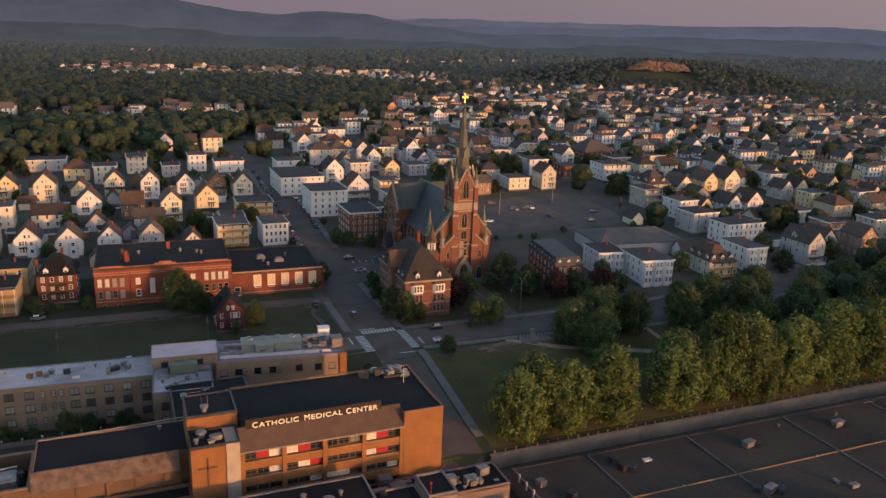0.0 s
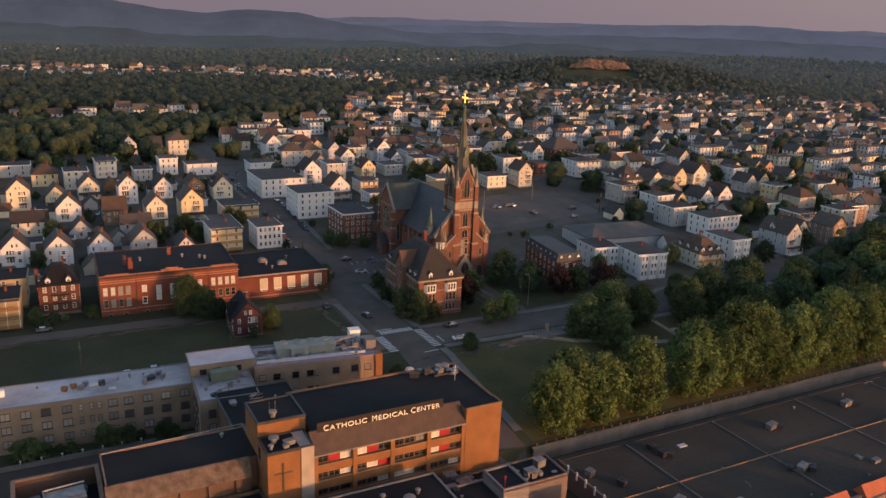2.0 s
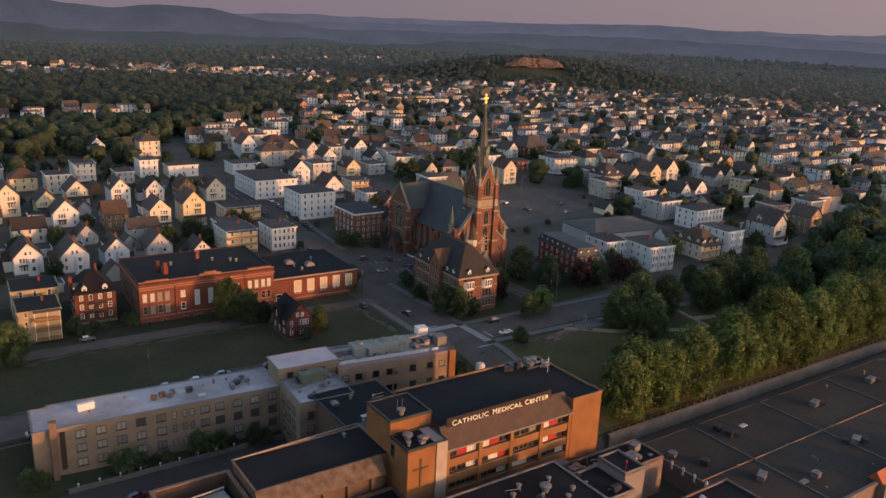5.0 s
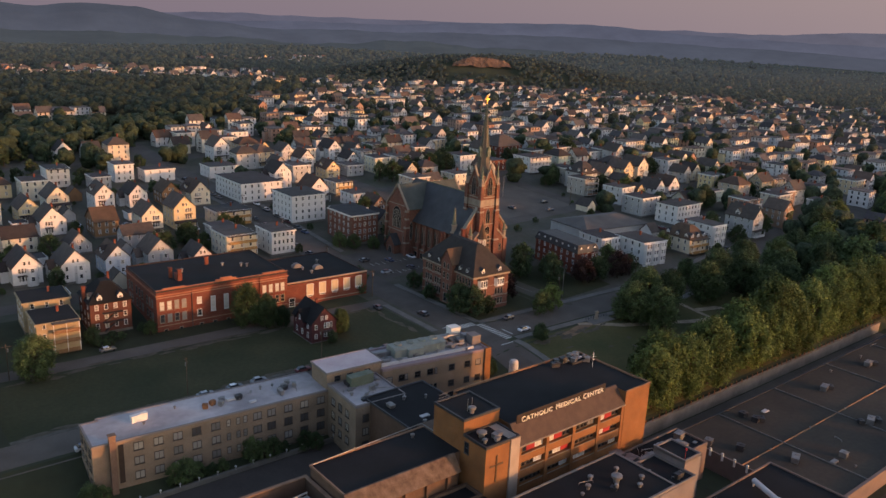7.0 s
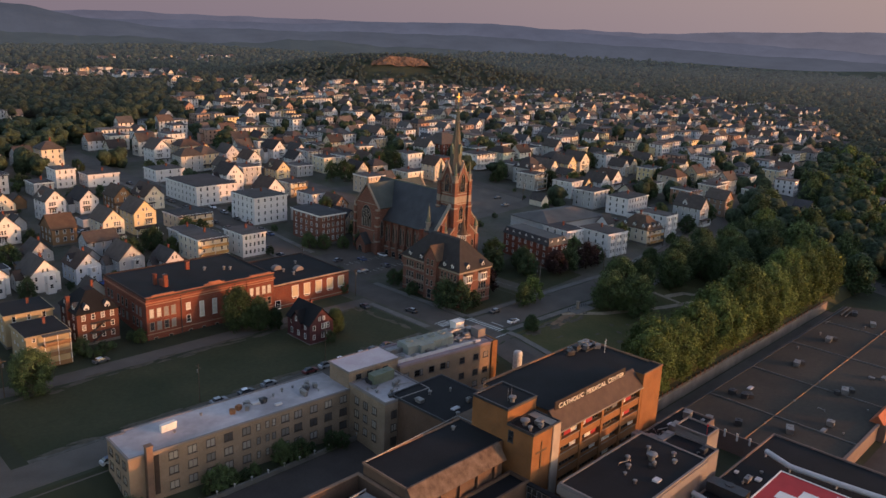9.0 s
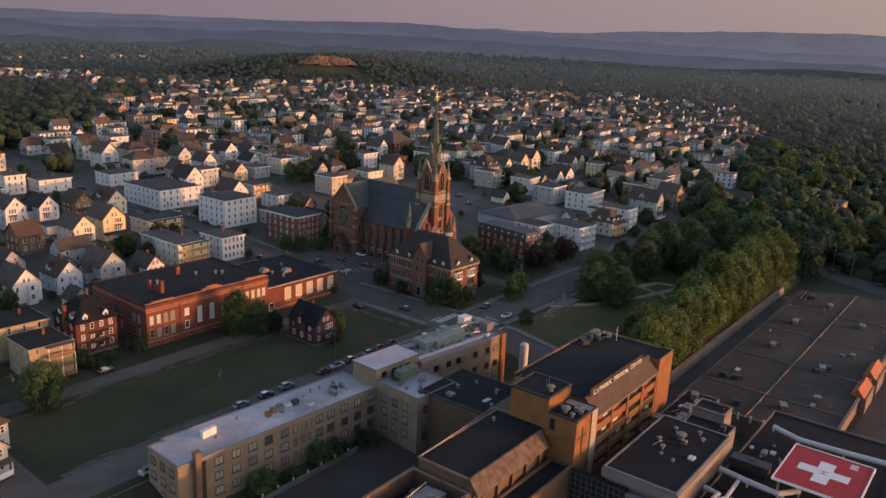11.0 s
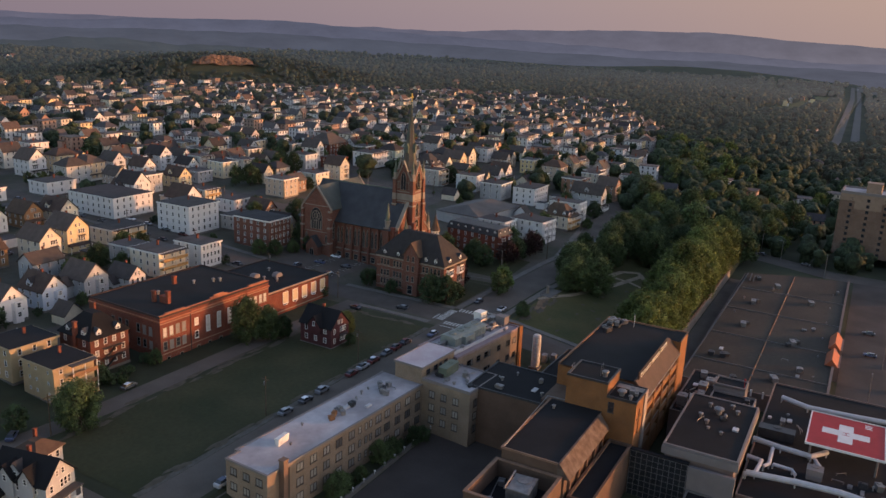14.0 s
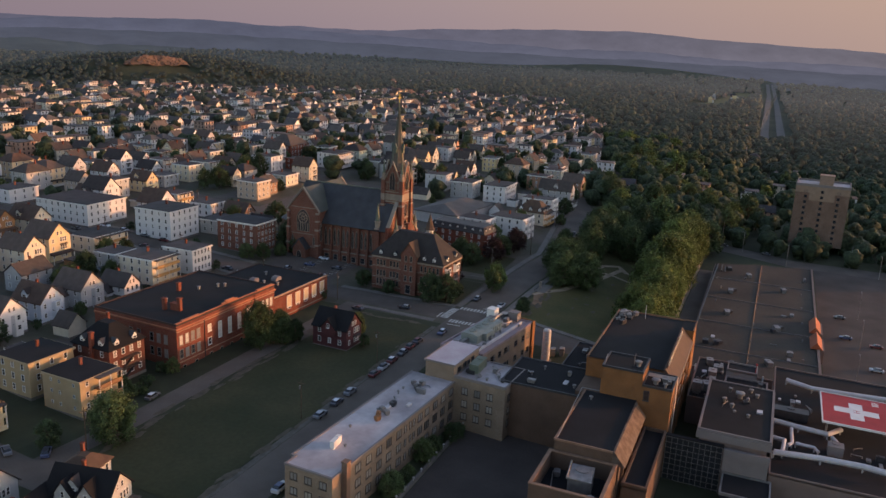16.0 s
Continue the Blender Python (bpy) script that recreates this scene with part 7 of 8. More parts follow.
# west of the school
mat_tan = mat("tan_clapboard", (0.40, 0.30, 0.175), 0.8, 0.18, 0.5, 5.0)
COLOUR_WORDS[mat_tan] = "tan"
DARK_RED = brick_mat("dark_red_brick", (0.13, 0.040, 0.026), (0.10, 0.03, 0.02), (0.13, 0.07, 0.05))
COLOUR_WORDS[DARK_RED] = "dark red brick"
tan_house = house(-39.3, 280.0, 11.2, 12.8, 3, "flat", mat_tan, turn=-2, sides="", rows=3, roof_mat=ROOF_DARK)
porch_stack(tan_house, 11.2, -6.4, 3, 2.95, BROWN, -1.6, 5.4)
for z in (1.9, 4.9, 7.8):
    put_window(tan_house, -3.6, -6.4, z, "s", 0.9, 1.5, glass_mat=SHADE, sill=False)
    for y in (-4.2, 0.6, 3.4):
        put_window(tan_house, -5.6, y, z, "w", 0.7, 0.9, glass_mat=GLASS, sill=False)
house(-38.0, 296.6, 13, 12, 3, "flat", mat_tan, turn=-3, roof_mat=ROOF_DARK)
hip_house = house(-22.4, 287.7, 12.0, 13.2, 3, "hip", DARK_RED, turn=-2, dormers=2, roof_mat=ROOF_DARK, rows=4)
b = Builder()
b.box(-6.7, -1.2, 6.5, -5.7, -0.2, 13.6)
b.box(-6.8, -1.3, 13.6, -5.6, -0.1, 13.9)
b.obj("side_chimney", BRICK, hip_house)
for z in (3.5, 6.4):
    b = Builder()
    b.box(-2.6, -8.0, z - 0.12, 3.2, -6.61, z)
    b.obj("fire_escape_landing", DARK_METAL, hip_house)
    for x in (-2.6, -0.7, 1.2, 3.12):
        b = Builder()
        b.box(x, -8.0, z, x + 0.08, -7.92, z + 1.0)
        b.obj("fire_escape_post", DARK_METAL, hip_house)
    b = Builder()
    b.box(-2.6, -8.02, z + 0.92, 3.2, -7.94, z + 1.0)
    b.box(-2.6, -8.02, z + 0.45, 3.2, -7.94, z + 0.5)
    b.obj("fire_escape_rail", DARK_METAL, hip_house)
    b = Builder()
    b.extrude_y([(-2.3, z - 3.0), (-2.0, z - 3.0), (1.9, z), (1.6, z)], -7.6, -6.9)
    b.obj("fire_escape_stair", DARK_METAL, hip_house)
house(-61, 291, 8, 12, 2, "gable", YELLOW, turn=-3, porch="stack")
corner_house = house(-73.2, 241.5, 7.6, 13, 2, "gable", GREY, turn=12, porch="low", roof_mat=ROOF_DARK)
for y in (-2.2, 2.6):
    b = Builder()
    b.extrude_x([(y - 1.7, 3.0), (y + 1.7, 3.0), (y + 1.7, 7.0), (y, 9.4), (y - 1.7, 7.0)], -4.3, 0)
    b.obj("cross_gable", GREY, corner_house)
    b = Builder()
    for p in ([(y - 2.0, 6.7), (y, 9.5), (y, 9.75), (y - 2.1, 6.9)], [(y + 2.1, 6.9), (y, 9.75), (y, 9.5), (y + 2.0, 6.7)]):
        b.extrude_x(p[::-1], -4.7, 0)
    b.obj("cross_roof", ROOF_DARK, corner_house)
    put_window(corner_house, -4.3, y, 6.2, "w", 0.8, 1.3, glass_mat=SHADE, sill=False)
house(-67.6, 248.6, 7, 7, 2, "hip", GREY, turn=12, roof_mat=SHINGLE_BROWN)
house(-83, 247, 8, 11, 1, "gable", GREY, turn=100, roof_mat=ROOF_DARK)
house(-83, 262, 10, 14, 2, "gable", GREY, turn=4)
house(-86, 285, 12, 9, 1, "side", WHITE, turn=2)
# maroon house on the lawn
mh = thing("house", 28.4, 246.8, 0, -1.9, "two-storey maroon wooden house with white window trim", "house", "")
build_house(mh, 8.6, 12, 2, "gable", MAROON, porch="", rows=3, roof_mat=ROOF_DARK)
b = Builder()
b.extrude_x([(-2.4, 4.2), (2.4, 4.2), (2.4, 6.6), (0, 9.4), (-2.4, 6.6)], -5.2, 0)
b.obj("cross_gable", MAROON, mh)
b = Builder()
for p in ([(-2.8, 6.2), (0, 9.5), (0, 9.8), (-2.9, 6.4)], [(2.9, 6.4), (0, 9.8), (0, 9.5), (2.8, 6.2)]):
    b.extrude_x(p[::-1], -5.6, 0)
b.obj("cross_roof", ROOF_DARK, mh)
put_window(mh, -5.2, 0, 6.6, "w", 0.9, 1.4)
PLACED.append((28.4, 246.8, 9))

# garages and sheds in the yards
yard = random.Random(4)
for x, y in ((-28, 350), (-42, 355), (2, 346), (-18, 350), (34, 361), (47, 343), (-24, 396), (22, 394), (44, 395), (-4, 402), (36, 432), (-40, 398), (8, 437), (52, 440), (100, 384), (118, 410), (140, 413), (118, 446), (150, 448), (272, 372), (290, 326), (270, 330), (245, 262), (268, 262), (305, 330), (218, 262), (-30, 312), (-10, 316), (12, 312)):
    g = thing("garage", x, y, ground(x, y), yard.choice((0, 90)), "low wooden garage in a back yard", "garage", "garages in the yards")
    build_house(g, yard.uniform(4.5, 7.5), yard.uniform(5, 8), 1, yard.choice(("gable", "flat", "flat")), yard.choice((GREY, WHITE, BROWN, CREAM)), windows=False, chimney=False)
    PLACED.append((x, y, 4))

# warehouse and chapel shed by the east lot
wh = thing("warehouse", 204, 281, ground(204, 281), -6, "long low grey warehouse with shallow roof", "warehouse")
b = Builder()
b.box(-20, -13, -2.5, 20, 12, 5.2)
b.obj("wall", GREY, wh)
b = Builder()
hip(b, -20.5, -13.5, 20.5, 12.5, 5.5, 8.6, 9, 12.2, 0, 0.3)
b.obj("roof", mat("grey_roofing", (0.125, 0.112, 0.105), 0.9, 0.25, 0.2, 3.0), wh)
PLACED.append((205, 290, 24))
sd = thing("shed", 226, 309, ground(226, 309), 0, "small shed with pale gabled front", "shed")
build_house(sd, 6, 8, 1, "gable", CREAM, windows=False, chimney=False)
PLACED.append((226, 309, 6))
PLACED += [(119, 290, 36), (92, 250, 20), (10, 290, 22), (35, 290, 22), (55, 290, 20), (94, 297, 18), (189, 338, 34), (205, 338, 34), (170, 338, 30)]

# ---- town further off: a few kinds of house, many times ----
KINDS = []
for i, (w, d, st, rf, pc, word) in enumerate(((8.6, 13, 2, "gable", "low", ""), (9.4, 13, 3, "gable", "", ""), (11, 14, 3, "flat", "stack", ""), (12.5, 14, 3, "flat", "", ""), (12, 9, 2, "side", "", ""), (11, 12, 2, "hip", "", ""), (15, 13, 2, "flat", "", ""), (9, 12, 2, "gable", "bay", ""), (8, 11, 1, "gable", "", ""), (13, 15, 3, "hip", "low", ""))):
    w, d = w * 0.9, d * 0.9
    near = thing("house", 0, -700 - 30 * i, ground(0, -700), 0, "%s painted wooden house with %s" % (["", "one-storey", "two-storey", "three-storey"][st], ROOF_WORDS[rf]), "house", "houses of the town")
    build_house(near, w, d, st, rf, MIXED, porch=pc, sides="sw", rows=3)
    plain = thing("house", 60, -700 - 30 * i, ground(60, -700), 0, near["label"], "house", "houses of the town")
    build_house(plain, w, d, st, rf, MIXED, porch="", sides="se", rows=3)
    KINDS.append((near, plain))
PICK = [0, 0, 1, 1, 2, 2, 3, 3, 3, 4, 5, 6, 7, 7, 8, 9]
rng = random.Random(7)


def clear(x, y, r):
    return all((x - a) ** 2 + (y - b_) ** 2 > (r + c_) ** 2 for a, b_, c_ in PLACED)


def far_house(b, x, y, turn, w, d, st, rf, seed):
    """A house of the far town, as walls, roof and windows in one of the shared meshes."""
    z, top = ground(x, y), 0.6 + st * 2.8
    w, d = w * 0.84, d * 0.84
    c, s = math.cos(radians(turn)), math.sin(radians(turn))

    def at(p):
        return (x + c * p[0] - s * p[1], y + s * p[0] + c * p[1], z + p[2])

    t = Builder()
    rise = w * 0.5 if rf == "gable" else 0.0
    if rf == "gable":
        t.extrude_y([(-w / 2, -1.5), (w / 2, -1.5), (w / 2, top), (0, top + rise), (-w / 2, top)], -d / 2, d / 2)
        k = len(t.f)
        for q in (-1, 1):
            p = [(q * (w / 2 + 0.4), top - 0.35), (0, top + rise + 0.05), (0, top + rise + 0.3), (q * (w / 2 + 0.4), top - 0.1)]
            t.extrude_y(p if q > 0 else p[::-1], -d / 2 - 0.4, d / 2 + 0.4, 1)
    elif rf == "hip":
        t.box(-w / 2, -d / 2, -1.5, w / 2, d / 2, top)
        hip(t, -w / 2 - 0.4, -d / 2 - 0.4, w / 2 + 0.4, d / 2 + 0.4, top + 0.25, top + w * 0.3, w * 0.4, w * 0.4, 1, 0.25)
    else:
        t.box(-w / 2, -d / 2, -1.5, w / 2, d / 2, top)
        t.box(-w / 2 - 0.3, -d / 2 - 0.3, top, w / 2 + 0.3, d / 2 + 0.3, top + 0.4, 1)
    for i in range(st):
        for q in spread(-w / 2 + 0.4, w / 2 - 0.4, 3):
            zz = 1.4 + i * 2.8
            t.poly([(q - 0.5, -d / 2 - 0.03, zz), (q + 0.5, -d / 2 - 0.03, zz), (q + 0.5, -d / 2 - 0.03, zz + 1.6), (q - 0.5, -d / 2 - 0.03, zz + 1.6)], 2)
        for q in spread(-d / 2 + 0.4, d / 2 - 0.4, 3):
            zz = 1.4 + i * 2.8
            t.poly([(-w / 2 - 0.03, q + 0.5, zz), (-w / 2 - 0.03, q - 0.5, zz), (-w / 2 - 0.03, q - 0.5, zz + 1.6), (-w / 2 - 0.03, q + 0.5, zz + 1.6)], 2)
            t.poly([(w / 2 + 0.03, q - 0.5, zz), (w / 2 + 0.03, q + 0.5, zz), (w / 2 + 0.03, q + 0.5, zz + 1.6), (w / 2 + 0.03, q - 0.5, zz + 1.6)], 2)
    if seed % 2:
        t.box(-w / 2 - 2.4, 0, -1.5, -w / 2, d * 0.4, top - 2.6)
        t.box(-w / 2 - 2.7, -0.3, top - 2.6, -w / 2, d * 0.4 + 0.3, top - 2.3, 1)
    if seed % 3 == 0:
        t.box(-w * 0.45, -d / 2 - 1.8, -1.5, w * 0.3, -d / 2, 2.6)
        t.box(-w * 0.5, -d / 2 - 2.1, 2.6, w * 0.35, -d / 2, 2.9, 1)
    n = len(b.v)
    b.v += [at(p) for p in t.v]
    b.f += [tuple(i + n for i in f) for f in t.f]
    b.m += t.m


SHAPES = ((8.6, 13, 2, "gable"), (9.4, 13, 3, "gable"), (11, 14, 3, "flat"), (12.5, 14, 3, "flat"), (9, 12, 2, "gable"), (11, 12, 2, "hip"), (15, 13, 2, "flat"), (9, 12, 2, "gable"), (8, 11, 1, "gable"), (13, 15, 3, "hip"))
FAR_TOWN = Builder()
TREE_SPOTS, CANDIDATES = [], []
y = 240.0
while y < 1350:
    step = 23.5 + 0.012 * (y - 300)
    x = 268.0 if y < 300 else 84.0 if y < 900 else -60.0
    while x < 1240:
        xx, yy = x + rng.uniform(-2.5, 2.5), y + rng.uniform(-3, 3)
        dist = math.hypot(xx + 80, yy - 60)
        x += rng.uniform(11.8, 16.0) * (1 + max(0, dist - 900) / 1400)
        if not in_town(xx, yy):
            continue
        if any(abs(xx - s - (yy - 300) * 0.03) < 10 for s in (147, 232, 318, 405, 500, 600)) or abs(xx - (76 + max(0, yy - 530) * 0.04)) < 14:
            continue
        if not clear(xx, yy, 6.5):
            continue
        if rng.random() < 0.10 + max(0, dist - 700) / 4200:
            TREE_SPOTS += [(xx, yy), (xx + 6, yy + rng.uniform(-6, 6)), (xx - 5, yy + rng.uniform(-7, 7))]
            continue
        CANDIDATES.append((dist, xx, yy, rng.choice(PICK), rng.choice((0, 0, -90)) + rng.uniform(-4, 4)))
        for q in range(3):
            if rng.random() < 0.27:
                TREE_SPOTS.append((xx + rng.uniform(7, 9), yy + rng.uniform(-14, 14)))
    y += step
CANDIDATES.sort()
for i, (dist, xx, yy, k, turn) in enumerate(CANDIDATES):
    if i < 85:
        copy_thing(KINDS[k][0 if turn > -45 else 1], pose(xx, yy, ground(xx, yy), 0, 0, turn))
    else:
        far_house(FAR_TOWN, xx, yy, turn, *SHAPES[k], i)
# scattered houses among the woods west, beyond and east
for cx, cy, rx, ry, n in ((-5, 690, 75, 14, 26), (75, 705, 40, 16, 10), (-100, 700, 40, 20, 8), (-90, 900, 60, 30, 4), (-230, 620, 110, 60, 12), (60, 1190, 60, 30, 16), (170, 1180, 60, 40, 18), (290, 1260, 60, 60, 22), (560, 1600, 60, 40, 10), (670, 1560, 70, 60, 22), (800, 1640, 60, 40, 14), (0, 1900, 250, 90, 16), (150, 2250, 300, 80, 16), (1100, 760, 90, 60, 8), (375, 132, 1, 1, 1), (690, 150, 60, 20, 5), (940, 178, 16, 6, 3), (400, 205, 45, 60, 7), (480, 120, 90, 50, 14), (1560, 250, 200, 20, 6), (-110, 420, 40, 90, 14)):
    for i in range(n):
        a, r_ = rng.uniform(0, 2 * math.pi), math.sqrt(rng.random())
        xx, yy = cx + rx * r_ * math.cos(a), cy + ry * r_ * math.sin(a)
        if clear(xx, yy, 7):
            PLACED.append((xx, yy, 6))
            far_house(FAR_TOWN, xx, yy, rng.choice((0, 90, -90)) + rng.uniform(-8, 8), *SHAPES[rng.choice(PICK)], i)
for o in [q for pair in KINDS for q in pair]:
    for q in (*o.children_recursive, o):
        bpy.data.objects.remove(q)
tagged(FAR_TOWN.obj("far_houses", [MIXED_FAR, SHINGLE_FAR, GLASS]), "crowded painted wooden houses of the far town", "houses", "", "stuff")


# ---- trees ----
def leaf_cloud(r, centre, radius, n, size, squash=1.25, seed_v=0):
    """Small leaf blades scattered in the outer part of a lobe; returns vertices and faces."""
    v, f = [], []
    for i in range(n):
        d = Vector((r.gauss(0, 1), r.gauss(0, 1), r.gauss(0, 1))).normalized()
        k = radius * (0.25 + 0.95 * r.random() ** 0.8)
        p = Vector(centre) + Vector((d.x * k, d.y * k, d.z * k * squash))
        q = (d + 0.9 * Vector((r.uniform(-1, 1), r.uniform(-1, 1), r.uniform(-0.2, 1)))).normalized()
        a = q.orthogonal().normalized()
        a = (a * math.cos(i) + q.cross(a) * math.sin(i)).normalized()
        c = q.cross(a)
        s = size * r.uniform(0.6, 1.3)
        j = len(v)
        v += [tuple(p + a * s), tuple(p + c * s * 0.7 + q * s * 0.2), tuple(p - a * s), tuple(p - c * s * 0.7)]
        f.append((j, j + 1, j + 2, j + 3))
    return v, f


def tree_meshes(seed, height, spread_r, lobes, blades, size, low=0.30):
    """Trunk with limbs, and a crown of lobes of leaves."""
    r = random.Random(seed)
    t = Builder()
    t.tube([(0, 0, -0.8), (0.1, 0, height * 0.15), (0.15, 0.1, height * 0.4), (0, 0.2, height * 0.72)], [height * 0.03, height * 0.022, height * 0.016, height * 0.006], 7)
    cv, cf = [], []
    for i in range(lobes):
        a = 2.4 * i + r.uniform(-0.5, 0.5)
        u = (i + 0.5) / lobes
        z = height * (low + (0.90 - low) * u)
        rr = spread_r * math.sqrt(max(0.0, 1 - (1.75 * u - 0.72) ** 2)) * r.uniform(0.40, 0.95)
        c = (rr * math.cos(a), rr * math.sin(a), z)
        lr = spread_r * r.uniform(0.16, 0.34)
        t.tube([(0.1, 0.05, height * (0.15 + 0.4 * u)), (c[0] * 0.55, c[1] * 0.55, z - lr * 0.7), c], [height * 0.010, height * 0.006, height * 0.002], 5)
        v, f = leaf_cloud(r, c, lr, int(blades * r.uniform(0.7, 1.3)), size)
        k = len(cv)
        cv += v
        cf += [tuple(q + k for q in g) for g in f]
    me = bpy.data.meshes.new("crown")
    me.from_pydata(cv, [], cf)
    return t.mesh("trunk", [BARK]), me


BIG = [tree_meshes(s, 15.5 + s % 3, 6.2 + 0.5 * (s % 2), 96, 130, 0.30, 0.12) for s in (11, 12, 13, 14, 15)]
MID = [tree_meshes(s, 10 + s % 3, 4.5, 44, 80, 0.32, 0.16) for s in (21, 22, 23)]
LOW = [tree_meshes(s, 9, 4.3, 18, 46, 0.52, 0.22) for s in (31, 32, 33)]
CROWNS = {}


def tree(x, y, kind, leaf, k=1.0, group="trees", label=""):
    i = int(abs(x * 7 + y * 3)) % len(kind)
    trunk, crown = kind[i]
    key = (crown.name, leaf.name)
    if key not in CROWNS:
        me = crown.copy()
        me.materials.append(leaf)
        CROWNS[key] = me
    words = {LEAF: "green leafy deciduous tree with full crown", LEAF_YELLOW: "full yellow-green leafy tree on the park bank", LEAF_DARK: "dark green dense leafy tree", LEAF_RED: "dark purple-leaved tree beside the church", LEAF_FAR: "green leafy tree among the houses"}[leaf]
    t = thing("tree", x, y, ground(x, y), (x * 37 + y * 11) % 360, label or words, "tree", group)
    t.scale = (k, k, k * (0.92 + 0.16 * ((x * 13) % 1)))
    link("trunk", trunk, t)
    link("crown", CROWNS[key], t)
    return t


r = random.Random(5)
# row on the bank above the service lane
for x, y, k in ((88.5, 162.5, 1.10), (95.5, 166, 1.26), (102.5, 161.8, 1.14), (100, 170, 0.9), (116.5, 162.6, 1.20), (120.5, 168.5, 1.0), (138, 163.5, 1.22), (143, 168.5, 1.34), (150.5, 163, 1.12), (157.5, 166, 1.42), (165, 162.6, 1.22), (170, 169, 1.36), (178, 162.6, 1.2), (186, 166.5, 1.38), (194, 162.6, 1.14), (201, 167, 1.4), (210, 163.4, 1.3), (218, 167, 1.42), (226, 162.8, 1.22), (233, 165.5, 1.4)):
    tree(x, y, BIG, LEAF_YELLOW, k * 1.05, "trees on the park bank")
# park trees
for x, y, k, l in ((128, 201, 0.9, LEAF), (137, 203, 0.95, LEAF), (145, 208, 0.9, LEAF), (133, 193, 0.85, LEAF), (152, 203, 0.8, LEAF), (170, 200, 0.9, LEAF), (182, 203, 1.0, LEAF_DARK), (193, 198, 1.0, LEAF_DARK), (204, 205, 1.0, LEAF_DARK), (190, 186, 0.95, LEAF), (206, 188, 1.0, LEAF_DARK), (219, 196, 1.0, LEAF), (222, 180, 1.0, LEAF_DARK), (231, 205, 0.9, LEAF), (240, 190, 1.0, LEAF_DARK), (246, 205, 1.0, LEAF_DARK), (178, 214, 0.6, LEAF), (87, 205, 0.35, LEAF_DARK)):
    tree(x, y, BIG, l, k * 1.12, "trees in the park")
for x, y, k, l in ((14.6, 266.0, 0.80, LEAF), (19.2, 261.5, 0.64, LEAF), (23.6, 259, 0.42, LEAF_DARK), (36.4, 244.5, 0.5, LEAF), (-49, 260, 0.82, LEAF)):
    tree(x, y, BIG, l, k, "trees on the school lawn")
for x, y, k, l in ((104, 222, 0.75, LEAF), (111, 224, 0.95, LEAF_YELLOW), (80.6, 238, 1.0, LEAF_DARK), (82.5, 233.2, 0.9, LEAF_DARK), (88, 231.5, 0.6, LEAF_DARK), (104, 240, 1.0, LEAF_RED), (108, 246, 0.95, LEAF_RED), (114, 252, 0.9, LEAF), (127, 256, 0.9, LEAF_DARK), (134, 262, 1.0, LEAF), (138, 250, 1.0, LEAF_DARK), (133, 243, 0.9, LEAF_DARK), (142, 236, 1.0, LEAF_RED), (150, 235, 1.0, LEAF_DARK), (158, 232, 1.0, LEAF_RED), (165, 233, 0.9, LEAF_DARK), (81, 256, 0.55, LEAF_DARK), (83, 268, 0.6, LEAF_DARK), (90, 270, 0.5, LEAF), (88, 317, 0.65, LEAF), (84, 322, 0.7, LEAF), (96, 314, 0.6, LEAF), (104, 312, 0.6, LEAF_DARK), (110, 320, 1.0, LEAF_DARK), (139, 300, 1.0, LEAF), (142, 312, 1.1, LEAF), (138, 322, 1.1, LEAF), (133, 342, 1.1, LEAF_DARK),
                   (29.5, 238, 0.35, LEAF_DARK), (-30, 276, 0.55, LEAF_DARK), (18, 345, 0.9, LEAF_DARK), (28, 350, 0.9, LEAF_DARK), (33, 343, 0.75, LEAF), (63, 274, 0.5, LEAF_DARK), (67, 281, 0.7, LEAF_DARK), (160, 262, 0.7, LEAF), (167, 245, 0.8, LEAF), (203, 244, 0.8, LEAF), (222, 228, 0.6, LEAF), (-52.5, 198.5, 0.5, LEAF_DARK), (-50.4, 197.6, 0.36, LEAF), (-35.5, 196.8, 0.44, LEAF), (-33.0, 196.6, 0.56, LEAF), (-30.2, 196.8, 0.36, LEAF), (-27.4, 196.2, 0.3, LEAF_DARK), (-24.6, 196.4, 0.33, LEAF), (-17.4, 196.4, 0.5, LEAF), (-14.8, 196.0, 0.42, LEAF), (-12.2, 196.0, 0.46, LEAF), (-9.4, 195.6, 0.28, LEAF_DARK), (-4.6, 194.6, 0.45, LEAF_DARK), (-2.0, 193.6, 0.4, LEAF_DARK), (244, 232, 0.9, LEAF_DARK), (250, 250, 1.0, LEAF_DARK), (272, 235, 0.9, LEAF), (300, 268, 1.0, LEAF), (-58, 270, 0.6, LEAF_DARK), (60.5, 200, 0.5, LEAF_DARK)):
    tree(x, y, MID, l, k * 1.05, "trees beside the buildings")
